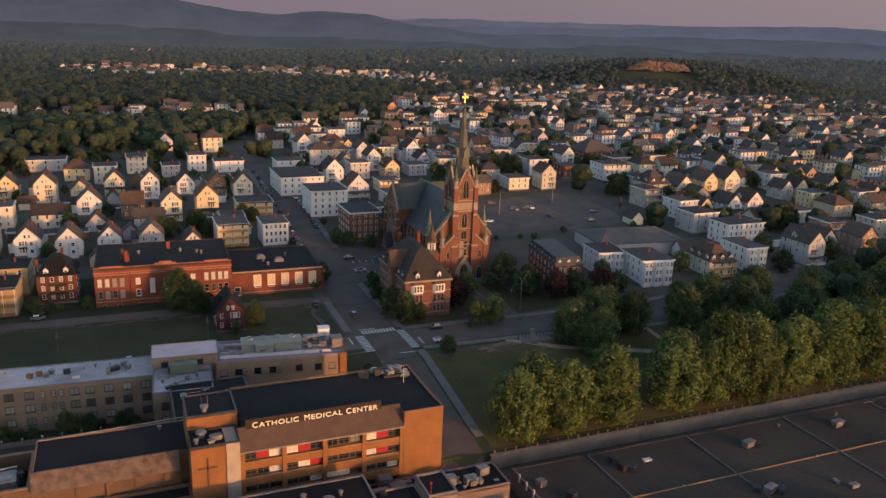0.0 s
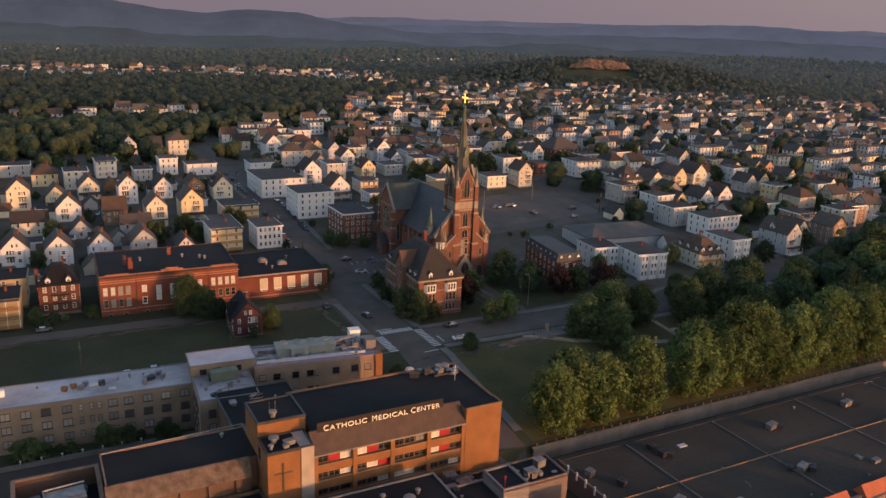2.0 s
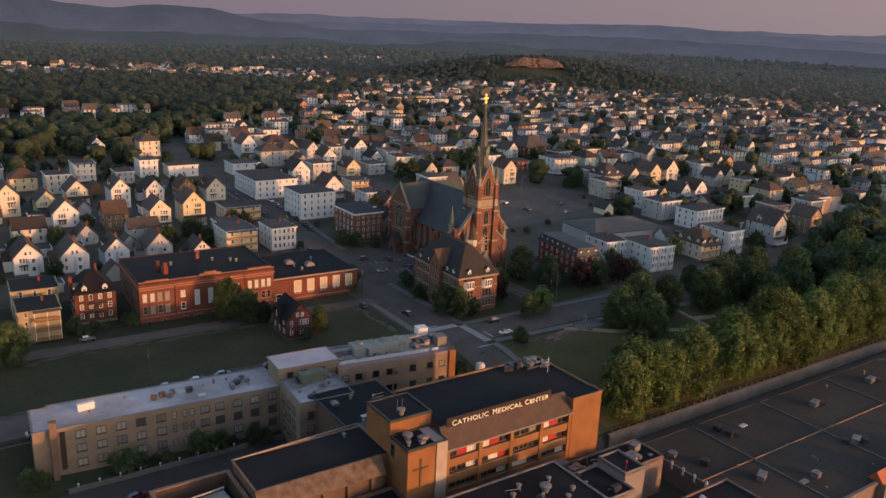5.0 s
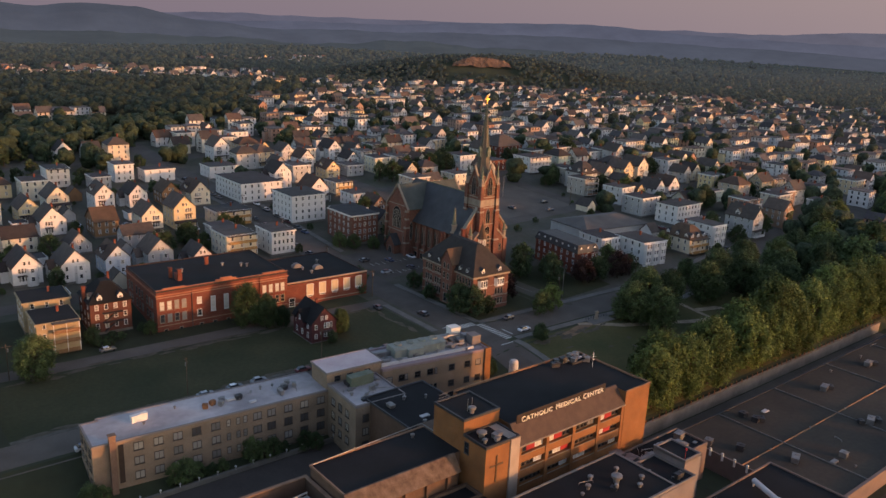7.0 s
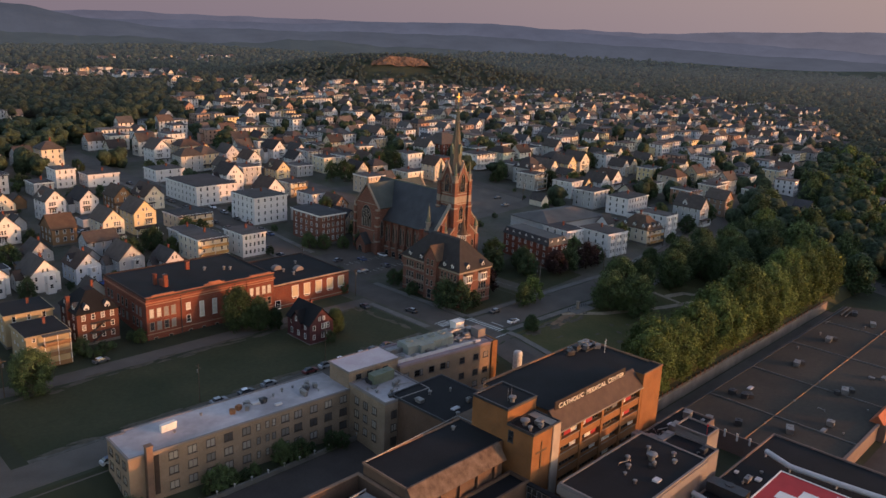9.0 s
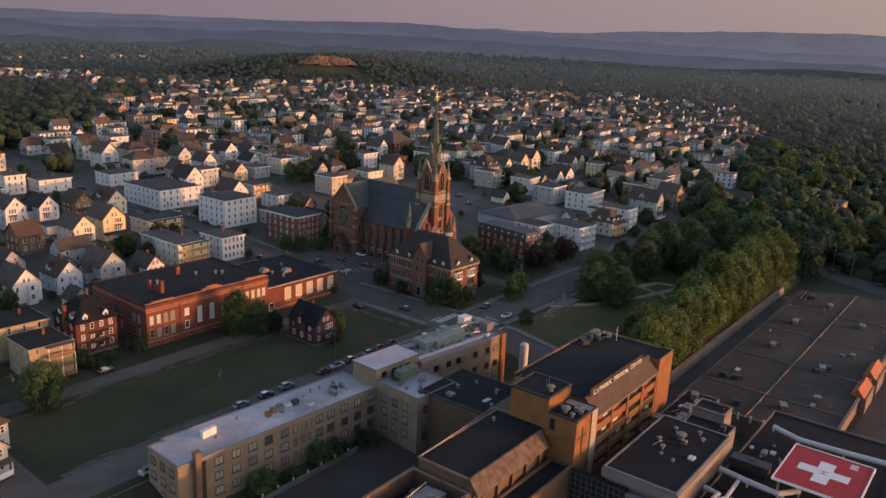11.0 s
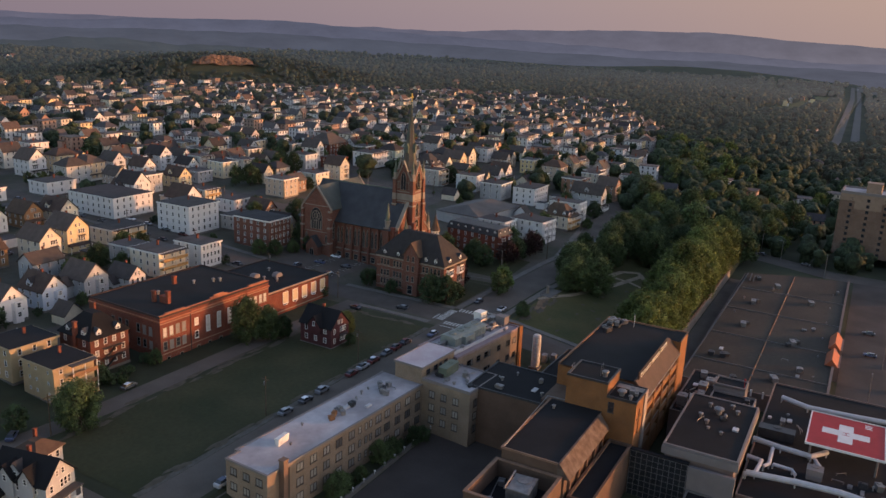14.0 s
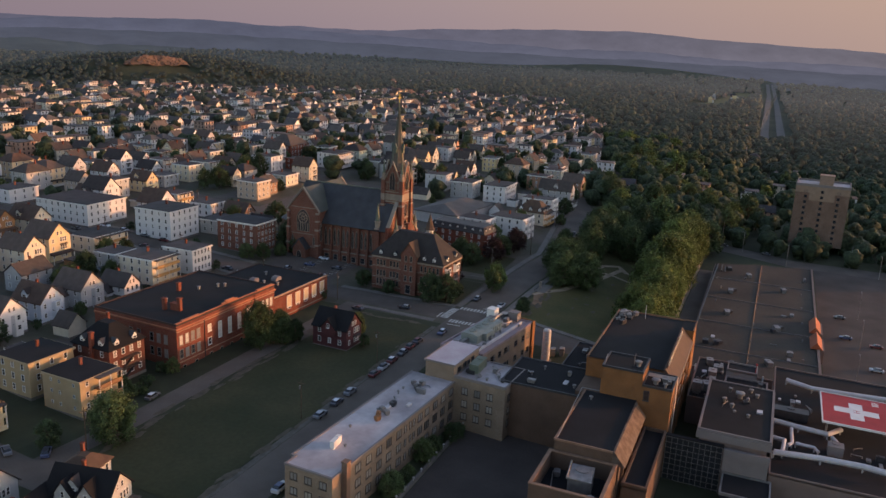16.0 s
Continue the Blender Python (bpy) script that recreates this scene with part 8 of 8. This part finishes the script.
# shrubs in the yards and round the east lot
for i, (x, y) in enumerate(((-44, 326), (-28, 325.5), (-13, 326), (1.5, 324), (17, 324.5), (31, 325), (-40, 348), (-3, 346), (24, 360), (50, 362), (-24, 378), (-8, 374), (12, 394), (28, 398), (48, 398), (-26, 426), (6, 428), (22, 432), (50, 430), (64.5, 322), (64.5, 352), (66, 384), (84.5, 348), (85, 384), (152, 306), (163, 304), (186, 306), (220, 300), (230, 322), (236, 334), (146, 330), (168, 300), (240, 316), (232, 306), (-29.2, 273.0), (-25.2, 273.6), (-27.2, 271.6), (-21.8, 274.6), (-15.2, 277.2), (-13.4, 274.4), (-12.6, 279.0))):
    tree(x, y, LOW if i % 3 else MID, (LEAF, LEAF_DARK, LEAF_FAR)[i % 3], 0.24 + 0.07 * (i % 4), "shrubs in the yards", "low green shrub in a yard")
# along the river road, and round the apartment tower
for i in range(120):
    u = r.random()
    x = 255 + 330 * u + r.uniform(-20, 20)
    y = 195 + 95 * u + r.uniform(-75, 55)
    rd = along(x, [(262, 115), (285, 165), (330, 215), (420, 255), (700, 330)])
    if abs(y - rd) < 13 or not clear(x, y, 5) or (270 < x < 335 and y < 135) or (y > 222 and in_town(x, y)):
        continue
    tree(x, y, MID if x < 380 else LOW, r.choice((LEAF, LEAF_YELLOW, LEAF, LEAF_DARK)), r.uniform(1.2, 2.0), "trees along the river road")
for i in range(60):
    x, y = r.uniform(272, 520), r.uniform(10, 165)
    if (284 < x < 330 and 78 < y < 132) or not clear(x, y, 5):
        continue
    tree(x, y, LOW, r.choice((LEAF, LEAF_DARK, LEAF_YELLOW)), r.uniform(1.0, 1.6), "trees round the apartment tower")
# garden trees of the town
SPARE = []
TREE_SPOTS.sort(key=lambda p: math.hypot(p[0] + 80, p[1] - 60))
for i, (x, y) in enumerate(TREE_SPOTS):
    if i > 85:
        SPARE.append((x, y))
        continue
    tree(x, y, LOW if y > 420 else MID, r.choice((LEAF, LEAF_FAR, LEAF_DARK)), r.uniform(0.7, 1.2), "garden trees of the town")


for i in range(120):
    x, y = r.uniform(-58, 64), r.uniform(318, 545)
    if clear(x, y, 3.2) and all(abs(y - q) > 6 for q in (388, 452, 520)):
        tree(x, y, LOW if y > 400 else MID, r.choice((LEAF, LEAF_FAR, LEAF_DARK)), r.uniform(0.5, 0.95), "garden trees of the town")


# ---- woods: one carpet of crowns, too many to count ----
def woods():
    rs = np.random.RandomState(3)
    cells = [(x, y, 4 if math.hypot(x, y) < 800 else 5) for x, y in SPARE]
    for i in range(1500):
        a, q = rs.uniform(0, 2 * math.pi), 200 * math.sqrt(rs.rand())
        u, v = 1.8 * q * math.cos(a), 0.66 * q * math.sin(a)
        x, y = 742 + 0.8 * u + 0.6 * v, 962 - 0.6 * u + 0.8 * v
        if not (-24 < (x - 700) * 0.63 + (y - 929) * 0.77 < 14 and abs((x - 700) * 0.77 - (y - 929) * 0.63) < 48) and clear(x, y, 2) and not in_town(x, y):
            cells.append((x, y, 1))
    for ring, (d0, d1, n) in enumerate(((330, 800, 7600), (800, 1400, 9500), (1400, 2000, 6400), (2000, 2750, 5200))):
        az = np.radians(rs.uniform(-14, 103, n))
        d = np.sqrt(rs.uniform(d0 ** 2, d1 ** 2, n))
        for a, q in zip(az, d):
            x, y = math.sin(a) * q - 60, math.cos(a) * q + 60
            town = in_town(x, y) and y > 200 and x > -60
            if town and rs.rand() > (0.05 if q < 900 else 0.12):
                continue
            if x < 125 and 650 < y < 728 and rs.rand() < 0.93 or -20 < x < 480 and 1090 < y < 1330 and rs.rand() < 0.6 or 480 < x < 880 and 1500 < y < 1700 and rs.rand() < 0.4:
                continue
            if x > 240 and y < 150 and x < 560 and rs.rand() > 0.5 or 235 < x < 262 and y < 170 or x > 600 and y < -150:
                continue
            if -70 < x < 70 and y < 480 or x < 60 and y < 330 and x > -70:
                continue
            if abs(y - along(x, [(262, 115), (285, 165), (330, 215), (420, 255), (700, 330)])) < 13 and x < 690:
                continue
            if abs(y - along(x, [(640, 130), (1000, 139), (2070, 168), (2600, 190)])) < 24 and x > 880:
                continue
            if 1250 < x < 2050 and abs(y - along(x, [(1250, 264), (1600, 236), (2050, 226)])) < 27 or 1700 < x < 1890 and abs(x - along(-y, [(-66, 1700), (10, 1830), (60, 1880)])) < 36:
                continue
            if (-24 < (x - 700) * 0.63 + (y - 929) * 0.77 < 14 and abs((x - 700) * 0.77 - (y - 929) * 0.63) < 48) or not clear(x, y, 2):
                continue
            cells.append((x, y, ring))
    # crowns as uneven clumps of foliage: one larger, with smaller ones about it
    g = (1 + 5 ** 0.5) / 2
    ico = np.array([(-1, g, 0), (1, g, 0), (-1, -g, 0), (1, -g, 0), (0, -1, g), (0, 1, g), (0, -1, -g), (0, 1, -g), (g, 0, -1), (g, 0, 1), (-g, 0, -1), (-g, 0, 1)]) / math.hypot(1, g)
    tri = [(0, 11, 5), (0, 5, 1), (0, 1, 7), (0, 7, 10), (0, 10, 11), (1, 5, 9), (5, 11, 4), (11, 10, 2), (10, 7, 6), (7, 1, 8), (3, 9, 4), (3, 4, 2), (3, 2, 6), (3, 6, 8), (3, 8, 9), (4, 9, 5), (2, 4, 11), (6, 2, 10), (8, 6, 7), (9, 8, 1)]
    pts, mids, fine_tri = list(ico), {}, []

    def mid(a, b):
        k = (min(a, b), max(a, b))
        if k not in mids:
            q = pts[a] + pts[b]
            mids[k] = len(pts)
            pts.append(q / np.linalg.norm(q))
        return mids[k]

    for a, b, c in tri:
        ab, bc, ca = mid(a, b), mid(b, c), mid(c, a)
        fine_tri += [(a, ab, ca), (b, bc, ab), (c, ca, bc), (ab, bc, ca)]
    FORMS = [(ico, np.array(tri)), (np.array(pts), np.array(fine_tri))]
    verts, faces, count = {0: [], 1: []}, {0: [], 1: []}, [0, 0]

    def clump(far, form, centre, radius):
        v, f = FORMS[form]
        v = v * (radius * rs.uniform(0.74, 1.22, (len(v), 1))) * (1, 1, rs.uniform(0.8, 1.15)) + centre
        verts[far].append(v)
        faces[far].append(f + count[far])
        count[far] += len(v)

    for x, y, ring in cells:
        small = 0.8 if ring > 3 else 0.62 if hill_distance(x, y) < 180 else 1.0
        ring %= 4
        far = int(ring > 1 or math.hypot(x + 80, y - 60) > 640)
        rad = rs.uniform(3.0, 5.6) * (1.0, 1.05, 1.3, 1.7)[ring] * small
        top = np.array((x, y, ground(x, y) + rs.uniform(4.5, 9.5) * small))
        clump(far, 0 if far and math.hypot(x, y) > 1000 else 1, top, rad)
        for k in range((2, 2, 1, 1)[ring] if far else (5, 4)[ring]):
            d = rs.normal(size=3)
            d /= np.linalg.norm(d)
            d[2] = abs(d[2]) * 0.8
            clump(far, 0, top + d * rad * rs.uniform(0.6, 1.0), rad * rs.uniform(0.28, 0.5))
        # lower foliage down to the ground
        if not far:
            clump(far, 0, top - np.array((rs.uniform(-2, 2), rs.uniform(-2, 2), rad * 0.9)), rad * 0.8)
    # leafy relief, and light and dark sprays, over the clumps
    leafy = leaf_mat("woods_leaves", (0.030, 0.044, 0.026), (0.052, 0.069, 0.036))
    hazy = leaf_mat("haze_glow_leaves", (0.025, 0.036, 0.023), (0.042, 0.056, 0.032))
    for m, size, deep in ((leafy, 0.9, 1.0), (hazy, 0.4, 1.6)):
        N, L = m.node_tree.nodes, m.node_tree.links
        p = N["Principled BSDF"]
        spray, geo, bump, span, hs = N.new("ShaderNodeTexNoise"), N.new("ShaderNodeNewGeometry"), N.new("ShaderNodeBump"), N.new("ShaderNodeMapRange"), N.new("ShaderNodeHueSaturation")
        spray.inputs["Scale"].default_value, spray.inputs["Detail"].default_value, spray.inputs["Roughness"].default_value = size, 4, 0.7
        L.new(geo.outputs["Position"], spray.inputs["Vector"])
        bump.inputs["Strength"].default_value, bump.inputs["Distance"].default_value = 0.8, deep
        L.new(spray.outputs["Fac"], bump.inputs["Height"])
        L.new(bump.outputs[0], p.inputs["Normal"])
        span.inputs["From Min"].default_value, span.inputs["From Max"].default_value = 0.3, 0.7
        span.inputs["To Min"].default_value, span.inputs["To Max"].default_value = 0.55, 1.4
        L.new(spray.outputs["Fac"], span.inputs["Value"])
        L.new(span.outputs[0], hs.inputs["Value"])
        L.new(p.inputs["Base Color"].links[0].from_socket, hs.inputs["Color"])
        L.new(hs.outputs[0], p.inputs["Base Color"])
    # far woods glow more with distance, imitating morning haze, paler towards the sun
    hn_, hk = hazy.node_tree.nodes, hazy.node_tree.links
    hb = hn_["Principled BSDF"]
    geo, sep, span, haze_glow = hn_.new("ShaderNodeNewGeometry"), hn_.new("ShaderNodeSeparateXYZ"), hn_.new("ShaderNodeMapRange"), hn_.new("ShaderNodeMix")
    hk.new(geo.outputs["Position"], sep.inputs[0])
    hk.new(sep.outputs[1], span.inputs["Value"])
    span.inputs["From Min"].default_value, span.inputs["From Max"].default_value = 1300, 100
    haze_glow.data_type = "RGBA"
    haze_glow.inputs[6].default_value, haze_glow.inputs[7].default_value = (0.0130, 0.0155, 0.0185, 1), (0.0260, 0.0262, 0.0262, 1)
    hk.new(span.outputs[0], haze_glow.inputs[0])
    hk.new(haze_glow.outputs[2], hb.inputs["Emission Color"])
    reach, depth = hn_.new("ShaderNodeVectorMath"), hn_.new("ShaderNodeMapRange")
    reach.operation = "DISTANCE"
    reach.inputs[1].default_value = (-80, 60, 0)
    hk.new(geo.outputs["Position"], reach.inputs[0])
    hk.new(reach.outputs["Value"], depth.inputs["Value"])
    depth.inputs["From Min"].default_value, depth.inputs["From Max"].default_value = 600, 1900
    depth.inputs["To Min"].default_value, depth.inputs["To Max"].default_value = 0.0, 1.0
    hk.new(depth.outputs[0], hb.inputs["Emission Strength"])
    for far, name, m, words in ((0, "woods", leafy, "dense green woods round the town"), (1, "backdrop_woods", hazy, "green woods below the far hills, haze painted as glow")):
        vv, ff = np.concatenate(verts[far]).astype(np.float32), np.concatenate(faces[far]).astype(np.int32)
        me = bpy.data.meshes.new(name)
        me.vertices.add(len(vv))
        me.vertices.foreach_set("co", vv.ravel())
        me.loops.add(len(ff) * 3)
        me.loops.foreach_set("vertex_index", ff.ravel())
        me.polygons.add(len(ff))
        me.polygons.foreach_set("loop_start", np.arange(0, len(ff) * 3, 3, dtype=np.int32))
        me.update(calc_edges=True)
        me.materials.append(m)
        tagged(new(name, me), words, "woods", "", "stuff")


woods()

# quarry face on the wooded hill
q = Builder()
rs = random.Random(9)
cols, lifts = 40, 9
grid = []
for j in range(lifts + 1):
    row = []
    for i in range(cols + 1):
        u, dep = i / cols, j / lifts
        edge = math.sin(math.pi * u) ** 0.5
        row.append((668 + 66 * u + dep * 8 + rs.uniform(-1.6, 1.6), 956 - 54 * u + dep * 9 + rs.uniform(-1, 1), 44 + 13 * dep * edge + 3 * noise.noise((u * 5, 2, 0)) + rs.uniform(-0.7, 0.7)))
    grid.append(row)
for j in range(lifts):
    for i in range(cols):
        q.poly([grid[j][i + 1], grid[j][i], grid[j + 1][i], grid[j + 1][i + 1]])
tagged(q.obj("quarry_face", mat("quarry_rock", (0.235, 0.138, 0.092), 0.95, 0.5, 0.06, 0.4)), "bare ochre rock face of a quarry in the woods", "rock face")


# ---- cars ----
CAR_PAINT = mat("car_paint", (0.5, 0.5, 0.52), 0.35, 0.05, 1.0, 6.0, bump=0, spec=0.6, random_tint=((0.12, 0.12, 0.14), (1.5, 1.5, 1.5), (0.10, 0.10, 0.11), (0.28, 0.05, 0.05), (0.75, 0.76, 0.78), (0.12, 0.16, 0.3), (0.35, 0.36, 0.38), (0.2, 0.2, 0.2)))
TYRE = mat("tyre_rubber", (0.02, 0.02, 0.021), 0.9, 0.2, 2.0, 8.0)


def car_meshes():
    b = Builder()
    prof = [(-2.25, 0.32), (2.2, 0.32), (2.28, 0.62), (2.1, 0.88), (1.1, 0.98), (-1.75, 1.02), (-2.25, 0.92)]
    b.extrude_y([(x, z) for x, z in prof], -0.86, 0.86)
    body = b.mesh("body", [CAR_PAINT])
    b = Builder()
    lo = [(-1.85, 0.98), (1.15, 0.96)]
    hi = [(-1.35, 1.44), (0.35, 1.46)]
    b.solid([(lo[0][0], -0.8, lo[0][1]), (lo[1][0], -0.8, lo[1][1]), (lo[1][0], 0.8, lo[1][1]), (lo[0][0], 0.8, lo[0][1]), (hi[0][0], -0.62, hi[0][1]), (hi[1][0], -0.62, hi[1][1]), (hi[1][0], 0.62, hi[1][1]), (hi[0][0], 0.62, hi[0][1])],
            [(0, 1, 5, 4), (1, 2, 6, 5), (2, 3, 7, 6), (3, 0, 4, 7), (4, 5, 6, 7)])
    cabin = b.mesh("cabin_glass", [GLASS])
    b = Builder()
    b.box(-1.3, -0.6, 1.445, 0.3, 0.6, 1.49)
    top = b.mesh("roof_panel", [CAR_PAINT])
    b = Builder()
    n = 12
    pts = [(0.33 * math.cos(2 * math.pi * i / n), 0.33 + 0.33 * math.sin(2 * math.pi * i / n)) for i in range(n)]
    b.extrude_y(pts, -0.11, 0.11)
    wheel = b.mesh("wheel", [TYRE])
    b = Builder()
    b.box(-0.03, -0.2, -0.08, 0.03, 0.2, 0.08)
    return body, cabin, top, wheel, b.mesh("headlight", [TRIM])


CAR = car_meshes()


def car(x, y, turn, z=None, tall=1.0):
    c = thing("car", x, y, (ground(x, y) + 0.08) if z is None else z, turn, "parked car standing at the side of the asphalt", "car", "parked cars")
    body = link("body", CAR[0], c)
    cab = link("cabin_glass", CAR[1], c)
    link("roof_panel", CAR[2], c)
    for wx in (-1.4, 1.4):
        for wy in (-0.8, 0.8):
            link("wheel", CAR[3], c, m=pose(wx, wy, 0))
    c.scale = (1, 1, tall)


for x in (-49, -16.5, -8.5, -1.5, 12, 17.6, 23.2, 30, 35.5, 41):
    car(x, 225.0 if x > -40 else 214.6, 0 if x != 30 else 180, tall=1.0 + 0.15 * (int(x) % 2))
car(52, 221.5, 180)
for x, y, t in ((68.4, 243, 95), (88, 213.6, 0), (90.5, 224, 180), (83.5, 302, 8), (59, 256.5, 80), (66, 290, 90), (67.8, 330, 90), (68.4, 346, 90), (69, 352, 90), (69.2, 372, 90), (80.2, 345, -90), (81, 372, -90), (81.5, 395, -90), (70.2, 400, 90), (70.5, 430, 90), (82, 425, -90), (71, 460, 90), (-28, 268, 5), (-60.5, 268, 40), (-64, 276, 60), (-65, 283, 60), (-65, 255, 90),
                (67.5, 312, 90), (67.6, 319, 90), (68, 338, 90), (69.4, 362, 90), (69.6, 385, 90), (70, 393, 90), (70.4, 414, 90), (70.6, 422, 90), (70.8, 445, 90), (80.5, 352, -90), (80.9, 362, -90), (81.2, 384, -90), (84, 287, 0), (93, 298, 90), (96, 287, 90), (104, 298, 90), (38, 352, 0), (16, 385, 10), (-24, 356, 90), (-2, 392, 80), (246, 262, 90), (252, 262.5, 90), (236, 268, 80), (268, 262, 90),
                (190, 214.8, 8), (196, 215.4, 8), (203, 216.8, 8), (210, 217.6, 8), (233, 230, 8), (226, 229, 8), (245, 231.5, 8), (283, 150, 60), (290, 166, 50), (296, 172, 50), (275, 128, 75), (-34, 186, 15), (150, 205, 5)):
    car(x, y, t)
rr = random.Random(12)
for i in range(9):
    car(84 + (i * 31) % 150, 70 + 9 * (i % 4) - (i % 3), 90)
for i in range(9):
    car(156 + rr.uniform(0, 66), rr.choice((318, 330, 345, 358)), rr.choice((0, 90)))
for x in (150.5, 154, 176, 182, 189, 196):
    car(x, 271 + rr.uniform(-1, 1) + (x - 150) * 0.05, 90)


# ---- poles, lamps, monument, small things ----
def street_lamp(x, y, h=9.0, arm=2.0, turn=0.0, wood=False):
    p = thing("utility_pole" if wood else "street_lamp", x, y, ground(x, y), turn, "brown wooden utility pole with crossarm" if wood else "slender grey metal street lamp", "pole" if wood else "lamp", "utility poles" if wood else "street lamps")
    b = Builder()
    b.tube([(0, 0, -0.3), (0, 0, h * 0.6), (0, 0, h)], [0.16, 0.13, 0.10], 7)
    b.obj("pole", BARK if wood else METAL, p)
    b = Builder()
    if wood:
        b.box(-1.2, -0.08, h - 0.9, 1.2, 0.08, h - 0.75)
    else:
        b.tube([(0, 0, h - 0.1), (arm * 0.6, 0, h + 0.25), (arm, 0, h + 0.2)], 0.06, 6)
    b.obj("crossarm" if wood else "arm", BARK if wood else METAL, p)
    b = Builder()
    if wood:
        b.ring(0.35, 0, [(h - 2.4, 0.22), (h - 1.5, 0.22)], 8)
    else:
        b.box(arm - 0.1, -0.16, h + 0.08, arm + 0.6, 0.16, h + 0.22)
    b.obj("transformer" if wood else "lamp_head", METAL, p)


for x, y, t in ((64.4, 268, 0), (64.6, 300, 0), (66.3, 340, 0), (67, 380, 0), (67.8, 420, 0), (-20, 228.4, 90), (20, 228.4, 90), (-55, 262, 0), (120, 228.4, 90), (160, 225, 90), (215, 228.6, 90), (226, 320, 0), (160, 372, 0), (250, 300, 0), (300, 330, 0), (130, 385, 0), (190, 452, 90), (260, 454, 90)):
    street_lamp(x, y, 10.5, wood=True, turn=t)
for x, y, t in ((272, 109, 180), (270, 88, 180), (276, 140, 150), (296, 152, 150), (254, 76, 0), (254, 118, 0), (125, 231, 90), (100, 96, 0), (140, 92, 0), (180, 90, 0), (160, 60, 0), (110, 60, 0), (170, 340, 0), (205, 350, 0)):
    street_lamp(x, y, 11.0, turn=t)

mo = thing("monument", 117, 207.6, ground(117, 207.6), -3, "pale stone monument with low fence posts", "monument")
b = Builder()
b.box(-0.7, -0.5, 0, 0.7, 0.5, 0.4)
b.prism([(-0.5, -0.35), (0.5, -0.35), (0.5, 0.35), (-0.5, 0.35)], 0.4, 2.8)
b.box(-0.6, -0.45, 2.8, 0.6, 0.45, 3.05)
b.obj("stone", STONE, mo)
b = Builder()
b.box(-4.5, -3.4, -0.1, 6.0, 0.9, 0.16)
b.obj("paving", CONCRETE, mo)
for i in range(9):
    b = Builder()
    b.box(-4.4 + i * 1.25, 0.6, 0.16, -4.25 + i * 1.25, 0.75, 1.2)
    b.obj("post", DARK_METAL, mo)

cl = thing("courtyard_lights", -20, 194.5, ground(-20, 194.5), 0, "row of small white lights along a planted wall", "lights")
b = Builder()
b.box(-26, -0.3, -0.3, 26, 0.3, 1.1)
b.obj("low_wall", CONCRETE, cl)
for i in range(12):
    b = Builder()
    b.ring(-24 + i * 4.3, -0.2, [(1.1, 0.07), (1.7, 0.07), (1.72, 0.22), (1.95, 0.26), (2.1, 0.1)], 8)
    b.obj("light_post", PAINT_WHITE, cl)

# stop lines on the streets at the crossing
for x, y, t, w in ((69, 229.6, 0, 5.4), (61.5, 221.4, 90, 5), (75.5, 208.4, 0, 5), (82.5, 216, 90, 5)):
    sl = Builder()
    sl.box(-w / 2, -0.2, 0, w / 2, 0.2, 0.012)
    o = sl.obj("stop_line", PAINT_WHITE)
    o.matrix_basis = pose(x, y, 0.105, 0, 0, t)
    tagged(o, "white painted stop line on the asphalt", "road marking", "", "structure")

# blue tarpaulin on the grey house, hanging over its eave
tp = Builder()
tp.extrude_x([(-2.4, 0.0), (2.4, 0.0), (2.4, 0.06), (-2.4, 0.06)], -1.6, 1.6)
o = tp.obj("tarpaulin", TARP)
o.matrix_basis = pose(-1.0, 326.6, ground(-1, 326.6) + 0.25, 0, 0, 0)
tagged(o, "blue tarpaulin spread beside the wooden house", "tarpaulin")
